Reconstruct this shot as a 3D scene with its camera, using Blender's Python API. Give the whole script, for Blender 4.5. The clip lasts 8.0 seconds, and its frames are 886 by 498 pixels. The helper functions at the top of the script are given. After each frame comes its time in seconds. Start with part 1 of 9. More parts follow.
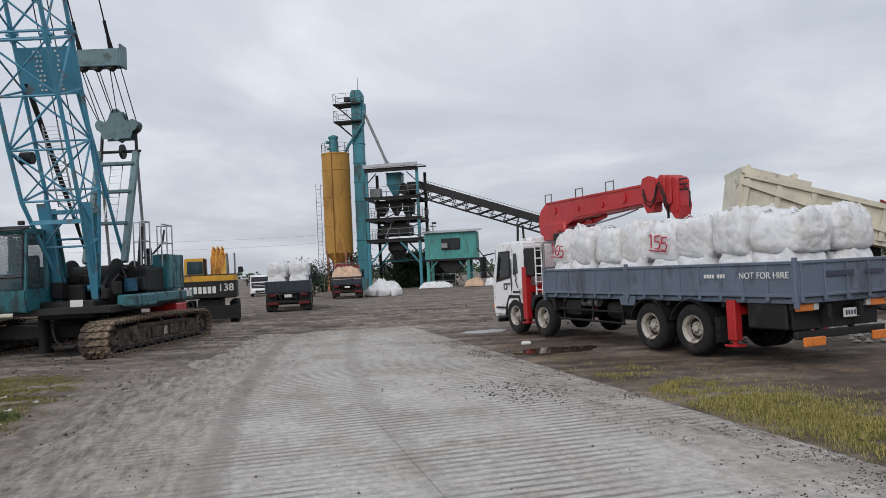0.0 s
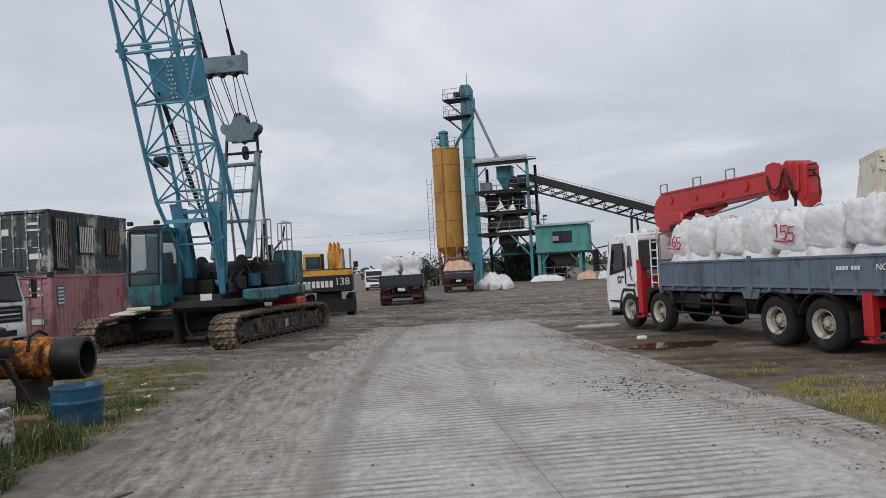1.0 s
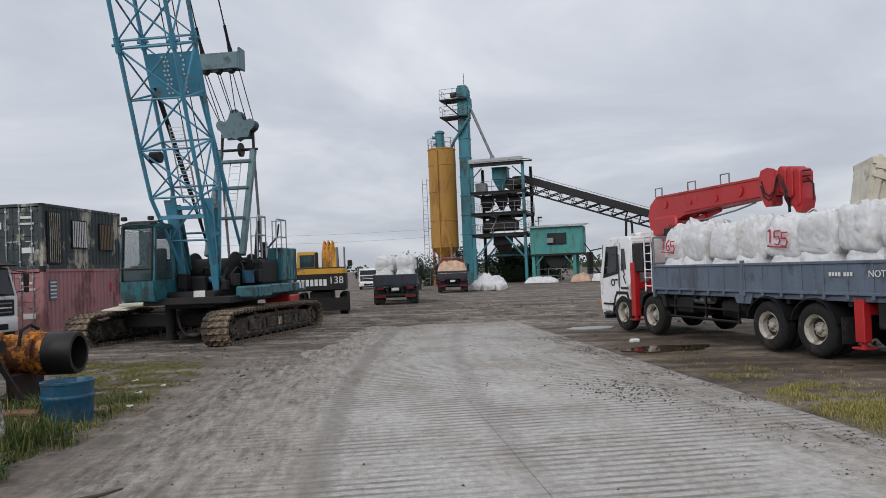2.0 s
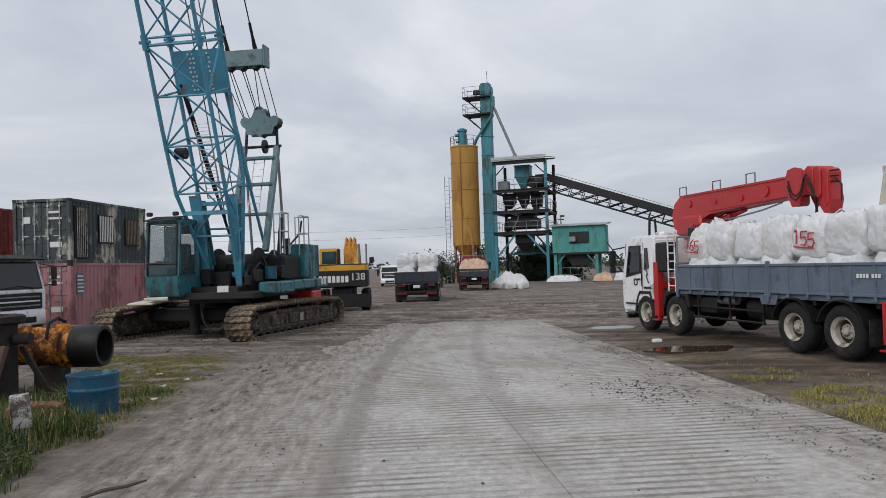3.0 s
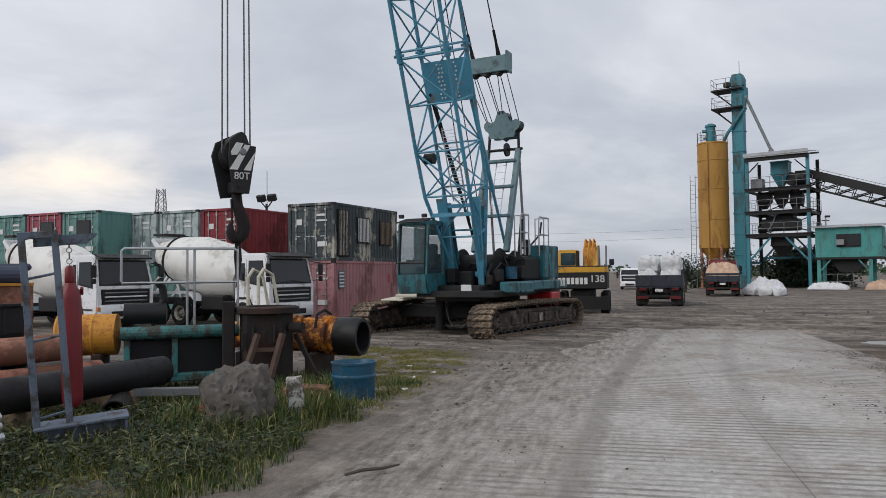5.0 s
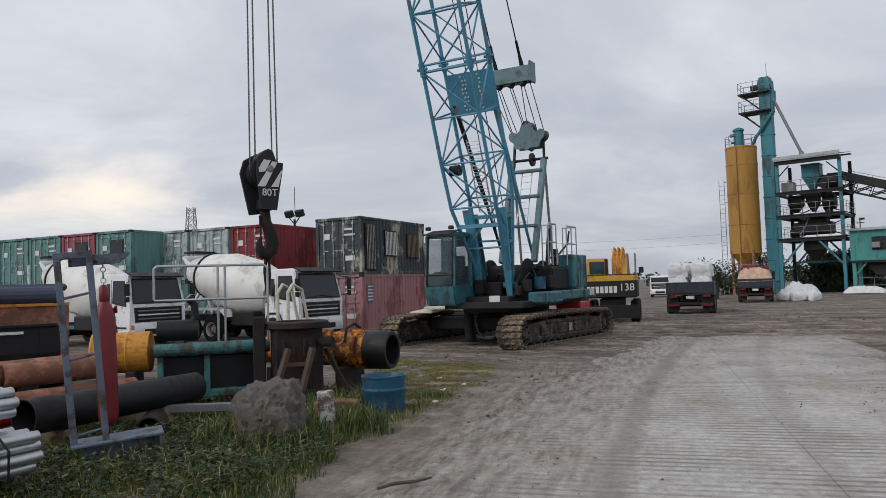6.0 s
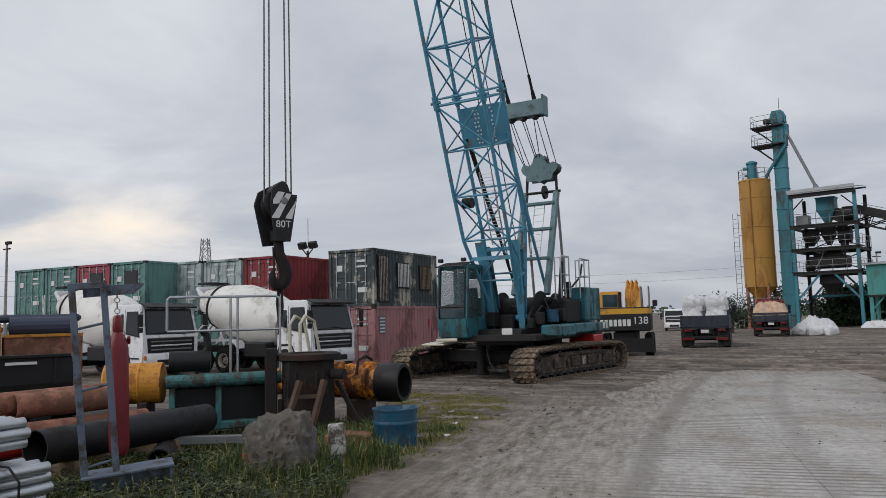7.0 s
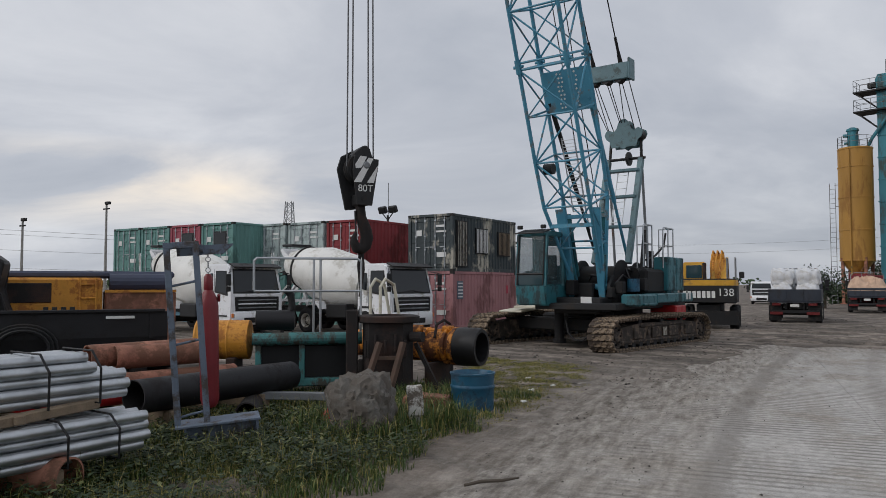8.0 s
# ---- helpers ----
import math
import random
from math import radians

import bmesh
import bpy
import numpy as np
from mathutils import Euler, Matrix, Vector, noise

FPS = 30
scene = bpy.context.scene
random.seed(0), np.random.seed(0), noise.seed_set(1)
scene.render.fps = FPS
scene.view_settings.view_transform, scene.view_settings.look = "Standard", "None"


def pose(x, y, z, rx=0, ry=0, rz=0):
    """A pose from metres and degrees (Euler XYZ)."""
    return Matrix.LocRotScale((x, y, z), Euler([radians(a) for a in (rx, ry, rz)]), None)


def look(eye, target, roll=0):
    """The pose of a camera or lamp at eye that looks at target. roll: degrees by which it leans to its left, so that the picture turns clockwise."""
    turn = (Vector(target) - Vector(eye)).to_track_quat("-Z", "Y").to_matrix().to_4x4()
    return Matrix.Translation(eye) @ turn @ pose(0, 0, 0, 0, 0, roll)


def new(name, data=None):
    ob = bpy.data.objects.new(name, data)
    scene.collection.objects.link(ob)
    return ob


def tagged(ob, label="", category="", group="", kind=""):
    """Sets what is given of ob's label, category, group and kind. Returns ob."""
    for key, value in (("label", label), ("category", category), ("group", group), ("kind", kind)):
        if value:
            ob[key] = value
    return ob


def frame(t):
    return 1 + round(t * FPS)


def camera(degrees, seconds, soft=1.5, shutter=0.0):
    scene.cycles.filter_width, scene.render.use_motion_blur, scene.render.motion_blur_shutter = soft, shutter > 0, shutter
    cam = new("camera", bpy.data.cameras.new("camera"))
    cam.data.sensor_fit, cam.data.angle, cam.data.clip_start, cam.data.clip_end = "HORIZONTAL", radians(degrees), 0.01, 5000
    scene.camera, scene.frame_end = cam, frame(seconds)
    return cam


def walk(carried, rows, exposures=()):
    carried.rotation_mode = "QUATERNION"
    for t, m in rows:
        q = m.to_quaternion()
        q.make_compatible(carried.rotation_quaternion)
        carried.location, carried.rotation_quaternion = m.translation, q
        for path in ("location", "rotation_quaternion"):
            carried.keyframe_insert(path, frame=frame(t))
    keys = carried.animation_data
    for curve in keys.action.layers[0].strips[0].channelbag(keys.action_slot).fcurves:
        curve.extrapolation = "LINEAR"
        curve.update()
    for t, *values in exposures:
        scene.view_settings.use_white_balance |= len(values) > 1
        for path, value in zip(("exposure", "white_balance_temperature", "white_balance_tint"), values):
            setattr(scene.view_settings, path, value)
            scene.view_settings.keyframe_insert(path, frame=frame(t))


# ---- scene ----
# ---- camera: somebody stands on the slab and pans to the left ----
FOV = 61.75
PATH = [
    (0.0, 0.00, 0.89, 1.55, 2.72),
    (0.5, 0.00, 7.48, 0.65, 2.76),
    (1.0, 0.00, 9.46, 1.49, 3.12),
    (2.5, 0.00, 9.21, 1.44, 1.59),
    (3.0, 0.00, 10.67, 1.36, 1.71),
    (3.5, 0.00, 9.76, 1.15, 2.66),
    (4.0, 0.01, 10.61, 2.66, 2.21),
    (4.5, -0.04, 18.75, 2.27, 1.73),
    (5.0, -0.06, 28.89, 1.84, 0.61),
    (6.5, -0.06, 31.46, 3.61, 1.75),
    (7.0, -0.06, 32.00, 5.30, 1.49),
    (7.5, -0.06, 31.90, 4.39, 1.62),
    (8.0, -0.09, 37.96, 2.74, 0.00),
]
cam = camera(FOV, 8.0, soft=0.8)
walk(cam, [(t, pose(x, 0, 2.0, 90 + p, r, yw)) for t, x, yw, p, r in PATH],
     exposures=[(0.0, 0.12), (1.0, 0.05), (4.0, 0.05), (5.0, 0.0), (6.5, -0.08), (8.0, -0.22)])

# ---- overcast sky ----
SUN_AZ, SUN_EL = radians(152), radians(36)     # azimuth counted to the left of +y
GAP_AZ = radians(65)                           # a thin place in the clouds, low over the fields
world = bpy.data.worlds.new("overcast_sky")
scene.world = world
world.use_nodes = True
wn, wl = world.node_tree.nodes, world.node_tree.links
wn.clear()


def wnode(kind, **inputs):
    n = wn.new(kind)
    for k, v in inputs.items():
        n.inputs[k].default_value = v
    return n


sky = wn.new("ShaderNodeTexSky")
sky.sky_type, sky.sun_disc, sky.sun_elevation, sky.sun_rotation = "NISHITA", False, SUN_EL, -SUN_AZ
co = wn.new("ShaderNodeTexCoord")
sep = wn.new("ShaderNodeSeparateXYZ")
wl.new(co.outputs["Generated"], sep.inputs[0])


def wmath(op, a, b=None, clamp=False):
    n = wn.new("ShaderNodeMath")
    n.operation, n.use_clamp = op, clamp
    for i, v in enumerate((a, b)):
        if isinstance(v, (int, float)):
            n.inputs[i].default_value = v
        elif v is not None:
            wl.new(v, n.inputs[i])
    return n.outputs[0]


height = wmath("ADD", wmath("MAXIMUM", sep.outputs[2], 0.0), 0.22)
flat = wn.new("ShaderNodeCombineXYZ")
wl.new(wmath("DIVIDE", sep.outputs[0], height), flat.inputs[0])
wl.new(wmath("DIVIDE", sep.outputs[1], height), flat.inputs[1])
clouds = wnode("ShaderNodeTexNoise", Scale=1.0, Detail=8.0, Roughness=0.55, Distortion=0.5)
wl.new(flat.outputs[0], clouds.inputs["Vector"])
ramp = wn.new("ShaderNodeValToRGB")
ramp.color_ramp.elements[0].position, ramp.color_ramp.elements[0].color = 0.26, (0.51, 0.55, 0.63, 1)
ramp.color_ramp.elements[1].position, ramp.color_ramp.elements[1].color = 0.72, (0.94, 0.955, 1.0, 1)
mid = ramp.color_ramp.elements.new(0.5)
mid.color = (0.675, 0.705, 0.775, 1)
wl.new(clouds.outputs["Fac"], ramp.inputs["Fac"])
# warm light through the thin clouds
aim = wn.new("ShaderNodeVectorMath")
aim.operation = "DOT_PRODUCT"
wl.new(co.outputs["Generated"], aim.inputs[0])
aim.inputs[1].default_value = (-math.sin(GAP_AZ) * math.cos(radians(6)), math.cos(GAP_AZ) * math.cos(radians(6)), math.sin(radians(6)))
glow = wmath("POWER", wmath("MAXIMUM", aim.outputs["Value"], 0.0), 22.0)
band = wmath("SUBTRACT", 1.0, wmath("MULTIPLY", wmath("ABSOLUTE", wmath("SUBTRACT", sep.outputs[2], 0.125)), 17.0), True)
glow = wmath("MULTIPLY", glow, band)
glow = wmath("MULTIPLY", glow, wmath("MULTIPLY", wmath("SUBTRACT", clouds.outputs["Fac"], 0.42, True), 4.0))
warm = wn.new("ShaderNodeMix")
warm.data_type = "RGBA"
wl.new(glow, warm.inputs[0])
# thick cloud low down, thinner towards the gap
low = wmath("MULTIPLY", wmath("SUBTRACT", 1.0, wmath("MULTIPLY", wmath("MAXIMUM", sep.outputs[2], 0.0), 3.2), True), wmath("SUBTRACT", 1.0, wmath("POWER", wmath("MAXIMUM", aim.outputs["Value"], 0.0), 6.0)))
dim = wn.new("ShaderNodeMix")
dim.data_type, dim.blend_type = "RGBA", "MULTIPLY"
wl.new(low, dim.inputs[0])
wl.new(ramp.outputs["Color"], dim.inputs[6])
dim.inputs[7].default_value = (0.72, 0.735, 0.76, 1)
wl.new(dim.outputs[2], warm.inputs[6])
warm.inputs[7].default_value = (1.3, 1.12, 0.9, 1)
bg_clouds, bg_sky = wnode("ShaderNodeBackground", Strength=1.0), wnode("ShaderNodeBackground", Strength=0.06)
wl.new(warm.outputs[2], bg_clouds.inputs["Color"])
wl.new(sky.outputs["Color"], bg_sky.inputs["Color"])
blend = wnode("ShaderNodeMixShader", Fac=0.1)
wl.new(bg_clouds.outputs[0], blend.inputs[1])
wl.new(bg_sky.outputs[0], blend.inputs[2])
out = wn.new("ShaderNodeOutputWorld")
wl.new(blend.outputs[0], out.inputs["Surface"])

sun = new("sun", bpy.data.lights.new("sun", "SUN"))
sun.data.energy, sun.data.angle, sun.data.color = 1.2, radians(45), (1.0, 0.96, 0.92)
sun.matrix_world = look((-60 * math.sin(SUN_AZ), 60 * math.cos(SUN_AZ), 60 * math.tan(SUN_EL) + 2), (0, 0, 2))


# ---- materials ----
def material(name, col, rough=0.6, metal=0.0, vary=0.25, size=0.6, dirt=None, amount=0.3, dirt_size=1.2, bump=0.15, fine=40.0, streak=1.0, each=0.0, coat=0.0):
    """Paint, metal, cloth or soil: a base colour with variation at two scales, patches of dirt or rust, and fine relief."""
    m = bpy.data.materials.new(name)
    m.use_nodes = True
    n, l = m.node_tree.nodes, m.node_tree.links
    bsdf = n["Principled BSDF"]
    tc = n.new("ShaderNodeTexCoord")
    mp = n.new("ShaderNodeMapping")
    mp.inputs["Scale"].default_value = (1, 1, 1 / streak)
    l.new(tc.outputs["Object"], mp.inputs[0])

    def noise_tex(scale, detail, rgh=0.6):
        t = n.new("ShaderNodeTexNoise")
        t.inputs["Scale"].default_value, t.inputs["Detail"].default_value, t.inputs["Roughness"].default_value = scale, detail, rgh
        l.new(mp.outputs[0], t.inputs["Vector"])
        return t.outputs["Fac"]

    def mix(fac, a, b, mode="MIX"):
        x = n.new("ShaderNodeMix")
        x.data_type, x.blend_type = "RGBA", mode
        for s, v in ((0, fac), (6, a), (7, b)):
            if isinstance(v, float):
                x.inputs[s].default_value = v
            elif isinstance(v, tuple):
                x.inputs[s].default_value = (*v, 1)
            else:
                l.new(v, x.inputs[s])
        return x.outputs[2]

    def ranged(v, a, b, c=0.0, d=1.0):
        r = n.new("ShaderNodeMapRange")
        for i, q in enumerate((a, b, c, d)):
            r.inputs[i + 1].default_value = q
        l.new(v, r.inputs[0])
        return r.outputs[0]

    big, small = noise_tex(1 / size, 5), noise_tex(fine, 3)
    dark = tuple(c * (1 - vary) for c in col)
    light = tuple(min(1.0, c * (1 + vary * 0.6)) for c in col)
    c = mix(ranged(big, 0.3, 0.7), dark, light)
    c = mix(ranged(small, 0.3, 0.7, 0.0, 0.35), c, tuple(k * 0.7 for k in col))
    if each:
        info = n.new("ShaderNodeObjectInfo")
        c = mix(ranged(info.outputs["Random"], 0, 1, 0.0, each), c, tuple(k * 0.45 for k in col))
    rgh = ranged(big, 0.2, 0.8, max(0.02, rough - 0.1), min(1.0, rough + 0.1))
    if dirt:
        mask = ranged(noise_tex(1 / dirt_size, 9, 0.72), 0.60 - amount * 0.42, 0.67 - amount * 0.36)
        c = mix(mask, c, dirt)
        rgh = ranged(mask, 0, 1, rough, 0.9)
        if metal:
            l.new(ranged(mask, 0, 1, metal, 0.0), bsdf.inputs["Metallic"])
    l.new(c, bsdf.inputs["Base Color"])
    l.new(rgh, bsdf.inputs["Roughness"])
    if metal and not dirt:
        bsdf.inputs["Metallic"].default_value = metal
    bsdf.inputs["Coat Weight"].default_value = coat
    if bump:
        b = n.new("ShaderNodeBump")
        b.inputs["Strength"].default_value, b.inputs["Distance"].default_value = bump, 0.02
        l.new(small, b.inputs["Height"])
        l.new(b.outputs[0], bsdf.inputs["Normal"])
    return m


def glass(name, col=(0.008, 0.011, 0.014), gloss=0.5):
    """Dark glazing: a smooth, dimly tinted pane."""
    m = bpy.data.materials.new(name)
    m.use_nodes = True
    b = m.node_tree.nodes["Principled BSDF"]
    b.inputs["Base Color"].default_value, b.inputs["Roughness"].default_value = (*col, 1), 0.06
    b.inputs["Specular IOR Level"].default_value = gloss
    return m


def clear_glass(name):
    """A thin, slightly dirty pane that one can see through."""
    m = glass(name, (0.10, 0.15, 0.16), 0.6)
    m.node_tree.nodes["Principled BSDF"].inputs["Alpha"].default_value = 0.28
    return m


RUST = (0.11, 0.048, 0.022)
M = {
    "teal": material("teal_paint", (0.024, 0.15, 0.18), 0.42, dirt=(0.035, 0.06, 0.065), amount=0.26, size=1.0, dirt_size=0.5, streak=2),
    "teal_old": material("worn_teal_paint", (0.05, 0.20, 0.20), 0.5, vary=0.35, size=0.4, dirt=(0.06, 0.06, 0.05), amount=0.32, dirt_size=0.25, streak=2, bump=0.3),
    "boom": material("blue_boom_paint", (0.075, 0.30, 0.44), 0.5, dirt=(0.14, 0.17, 0.18), amount=0.16, size=1.0, dirt_size=0.5),
    "teal_grey": material("grey_teal_paint", (0.13, 0.225, 0.25), 0.5, dirt=(0.10, 0.13, 0.13), amount=0.16, dirt_size=0.4),
    "plant_green": material("plant_green_paint", (0.035, 0.22, 0.28), 0.55, dirt=(0.07, 0.10, 0.10), amount=0.22, size=2.0, streak=3),
    "hut_green": material("hut_green_paint", (0.065, 0.31, 0.29), 0.6, dirt=(0.08, 0.16, 0.14), amount=0.2, size=1.0, streak=3),
    "silo": material("ochre_silo_paint", (0.47, 0.245, 0.045), 0.55, dirt=(0.30, 0.15, 0.04), amount=0.16, size=2.0, streak=4),
    "steel_dark": material("dark_steel", (0.009, 0.0095, 0.0105), 0.6, 0.1, dirt=(0.03, 0.024, 0.02), amount=0.18, dirt_size=0.6),
    "steel_grey": material("grey_steel", (0.24, 0.25, 0.26), 0.5, 0.3, dirt=RUST, amount=0.1),
    "galv": material("galvanised_steel", (0.52, 0.54, 0.56), 0.38, 0.85, vary=0.3, size=0.4, streak=1, bump=0.08),
    "black": material("black_paint", (0.006, 0.006, 0.007), 0.55, dirt=(0.026, 0.022, 0.02), amount=0.12, dirt_size=0.5),
    "chassis": material("chassis_black", (0.006, 0.006, 0.007), 0.75, dirt=(0.024, 0.02, 0.017), amount=0.2, dirt_size=0.4),
    "rubber": material("tyre_rubber", (0.009, 0.009, 0.010), 0.85, dirt=(0.036, 0.03, 0.026), amount=0.16, dirt_size=0.3, bump=0.3),
    "rim": material("cream_rim", (0.46, 0.435, 0.38), 0.55, dirt=(0.2, 0.17, 0.13), amount=0.2, dirt_size=0.2),
    # wheel dish, much darker than the cream rim round it
    "dish_dark": material("dark_wheel_dish", (0.035, 0.030, 0.026), 0.75, dirt=(0.03, 0.025, 0.02), amount=0.4, dirt_size=0.15),
    "bed_navy": material("dark_navy_paint", (0.03, 0.038, 0.055), 0.5, dirt=(0.035, 0.036, 0.04), amount=0.2, dirt_size=0.7, streak=2),
    "white": material("white_paint", (0.85, 0.86, 0.88), 0.35, dirt=(0.42, 0.40, 0.36), amount=0.15, dirt_size=0.8, vary=0.06, coat=0.3),
    "drum_white": material("white_drum_paint", (0.80, 0.79, 0.75), 0.45, dirt=(0.55, 0.53, 0.48), amount=0.16, dirt_size=1.0, vary=0.08),
    "red": material("red_paint", (0.46, 0.014, 0.018), 0.42, dirt=(0.40, 0.03, 0.03), amount=0.1, vary=0.2, coat=0.2),
    "red_dark": material("dark_red_paint", (0.20, 0.016, 0.022), 0.42, dirt=(0.12, 0.02, 0.02), amount=0.15, vary=0.2),
    "bed_grey": material("blue_grey_paint", (0.125, 0.16, 0.215), 0.5, dirt=(0.085, 0.10, 0.125), amount=0.12, dirt_size=0.7, streak=2),
    "bag": material("white_woven_bag", (0.74, 0.75, 0.77), 0.6, vary=0.10, size=0.35, dirt=(0.60, 0.59, 0.57), amount=0.24, dirt_size=0.4, bump=0.25, fine=90),
    "cream": material("cream_paint", (0.66, 0.62, 0.50), 0.5, dirt=(0.34, 0.30, 0.24), amount=0.15),
    "tarp": material("tan_tarpaulin", (0.60, 0.41, 0.29), 0.8, vary=0.3, size=0.5),
    "yellow": material("yellow_paint", (0.68, 0.36, 0.035), 0.45, dirt=(0.25, 0.15, 0.06), amount=0.14),
    "orange": material("orange_paint_rusting", (0.66, 0.24, 0.02), 0.5, vary=0.35, size=0.25, dirt=(0.10, 0.035, 0.014), amount=0.40, dirt_size=0.22, bump=0.4),
    "orange_clean": material("orange_paint", (0.66, 0.29, 0.03), 0.55, vary=0.3, size=0.3, dirt=(0.36, 0.14, 0.03), amount=0.25, dirt_size=0.3),
    "rust": material("rusted_steel", (0.055, 0.027, 0.019), 0.85, vary=0.5, size=0.3, dirt=(0.016, 0.013, 0.0125), amount=0.48, bump=0.4),
    "rust_pipe": material("rust_orange_pipe", (0.37, 0.16, 0.105), 0.8, vary=0.45, size=0.3, dirt=(0.17, 0.08, 0.05), amount=0.35, dirt_size=0.5, bump=0.3),
    "pipe_black": material("black_coated_pipe", (0.005, 0.005, 0.007), 0.6, vary=0.4, size=0.4, dirt=(0.017, 0.015, 0.015), amount=0.2, dirt_size=0.5),
    "drum_blue": material("blue_plastic_drum", (0.008, 0.09, 0.165), 0.4, vary=0.25, size=0.3, dirt=(0.02, 0.055, 0.09), amount=0.25, dirt_size=0.3),
    "stand_grey": material("blue_grey_stand", (0.135, 0.17, 0.225), 0.75, dirt=(0.07, 0.06, 0.055), amount=0.25, dirt_size=0.3),
    "concrete": material("weathered_concrete", (0.35, 0.34, 0.32), 0.9, vary=0.35, size=0.5, dirt=(0.20, 0.19, 0.17), amount=0.2, bump=0.5),
    "rock": material("rough_rock", (0.155, 0.145, 0.13), 0.95, vary=0.55, size=0.14, dirt=(0.11, 0.095, 0.08), amount=0.4, dirt_size=0.25, bump=0.9, fine=22),
    "white_post": material("flaking_white_post", (0.62, 0.61, 0.57), 0.8, vary=0.2, size=0.2, dirt=(0.12, 0.10, 0.08), amount=0.35, dirt_size=0.22),
    "wood": material("weathered_wood", (0.24, 0.18, 0.12), 0.85, vary=0.35, size=0.15, bump=0.4),
    "wood_dark": material("dark_rusty_angle", (0.10, 0.062, 0.045), 0.85, vary=0.4, size=0.2, bump=0.3),
    "mud_track": material("muddy_track_steel", (0.30, 0.225, 0.155), 0.9, vary=0.5, size=0.3, dirt=(0.06, 0.045, 0.035), amount=0.36, dirt_size=0.22, bump=0.5),
    "track_side": material("muddy_track_frame", (0.055, 0.044, 0.036), 0.85, vary=0.5, size=0.3, dirt=(0.15, 0.11, 0.08), amount=0.22, dirt_size=0.3, bump=0.4),
    "lamp_orange": material("orange_lamp_lens", (0.75, 0.22, 0.04), 0.3, vary=0.1),
    "lamp_red": material("red_lamp_lens", (0.16, 0.015, 0.015), 0.3, vary=0.1),
    "lamp_clear": material("clear_lamp_lens", (0.75, 0.76, 0.78), 0.15, 0.5, vary=0.05),
    "mark_white": material("white_marking", (0.75, 0.75, 0.73), 0.6, vary=0.1),
    "mark_red": material("red_spray_marking", (0.50, 0.05, 0.08), 0.7, vary=0.3, size=0.1),
    "mark_black": material("black_marking", (0.03, 0.03, 0.03), 0.6),
    "mark_dark": material("faded_dark_marking", (0.05, 0.06, 0.10), 0.6),
    "zinc": material("roof_sheet", (0.40, 0.42, 0.44), 0.45, 0.4, dirt=(0.30, 0.26, 0.22), amount=0.12),
    "leaf_dark": material("dark_foliage", (0.022, 0.04, 0.016), 0.7, vary=0.4, size=1.0),
    "leaf_far": material("far_foliage", (0.05, 0.085, 0.035), 0.8, vary=0.4, size=3.0),
    "bark": material("bark", (0.10, 0.08, 0.06), 0.9, vary=0.3, bump=0.5),
    "gravel": material("gravel_stones", (0.30, 0.29, 0.27), 0.9, vary=0.4, size=0.15, bump=0.4),
    "rope_grey": material("wire_rope", (0.14, 0.14, 0.145), 0.6, vary=0.05, size=5.0, bump=0),
    "glass": glass("dark_glass"),
    "cab_glass": clear_glass("see_through_cab_glass"),
    "glass_blue": glass("blue_dark_glass", (0.03, 0.06, 0.07), 0.7),
}


# ---- mesh helpers ----
def add(bm, verts, faces):
    vs = [bm.verts.new(v) for v in verts]
    for f in faces:
        bm.faces.new([vs[i] for i in f])


def box(bm, c, s, bevel=0.0, m=None):
    """A box of centre c and size s, its edges cut back by bevel, turned by m."""
    hx, hy, hz = (k / 2 for k in s)
    b = min(bevel, hx * 0.9, hy * 0.9, hz * 0.9)
    if b <= 0:
        vs = [Vector((x * hx, y * hy, z * hz)) for z in (-1, 1) for y in (-1, 1) for x in (-1, 1)]
        fs = [(0, 2, 3, 1), (4, 5, 7, 6), (0, 1, 5, 4), (2, 6, 7, 3), (0, 4, 6, 2), (1, 3, 7, 5)]
    else:
        vs, at = [], {}
        for x in (-1, 1):
            for y in (-1, 1):
                for z in (-1, 1):
                    for k in range(3):
                        d = [b, b, b]
                        d[k] = 0
                        at[x, y, z, k] = len(vs)
                        vs.append(Vector((x * (hx - d[0]), y * (hy - d[1]), z * (hz - d[2]))))
        fs = []
        for k in range(3):
            i, j = [q for q in range(3) if q != k]
            for s1 in (-1, 1):
                ring = []
                for a, e in ((-1, -1), (1, -1), (1, 1), (-1, 1)):
                    p = [0, 0, 0]
                    p[k], p[i], p[j] = s1, a, e
                    ring.append(at[(*p, k)])
                flip = (s1 > 0) == (k == 1)
                fs.append(tuple(reversed(ring)) if flip else tuple(ring))
            for a in (-1, 1):
                for e in (-1, 1):
                    p, q = [0, 0, 0], [0, 0, 0]
                    p[i], p[j], q[i], q[j] = a, e, a, e
                    p[k], q[k] = -1, 1
                    fs.append((at[(*p, i)], at[(*q, i)], at[(*q, j)], at[(*p, j)]))
        for x in (-1, 1):
            for y in (-1, 1):
                for z in (-1, 1):
                    fs.append(tuple(at[x, y, z, k] for k in range(3)))
    c = Vector(c)
    add(bm, [(m @ v if m else v) + c for v in vs], fs)


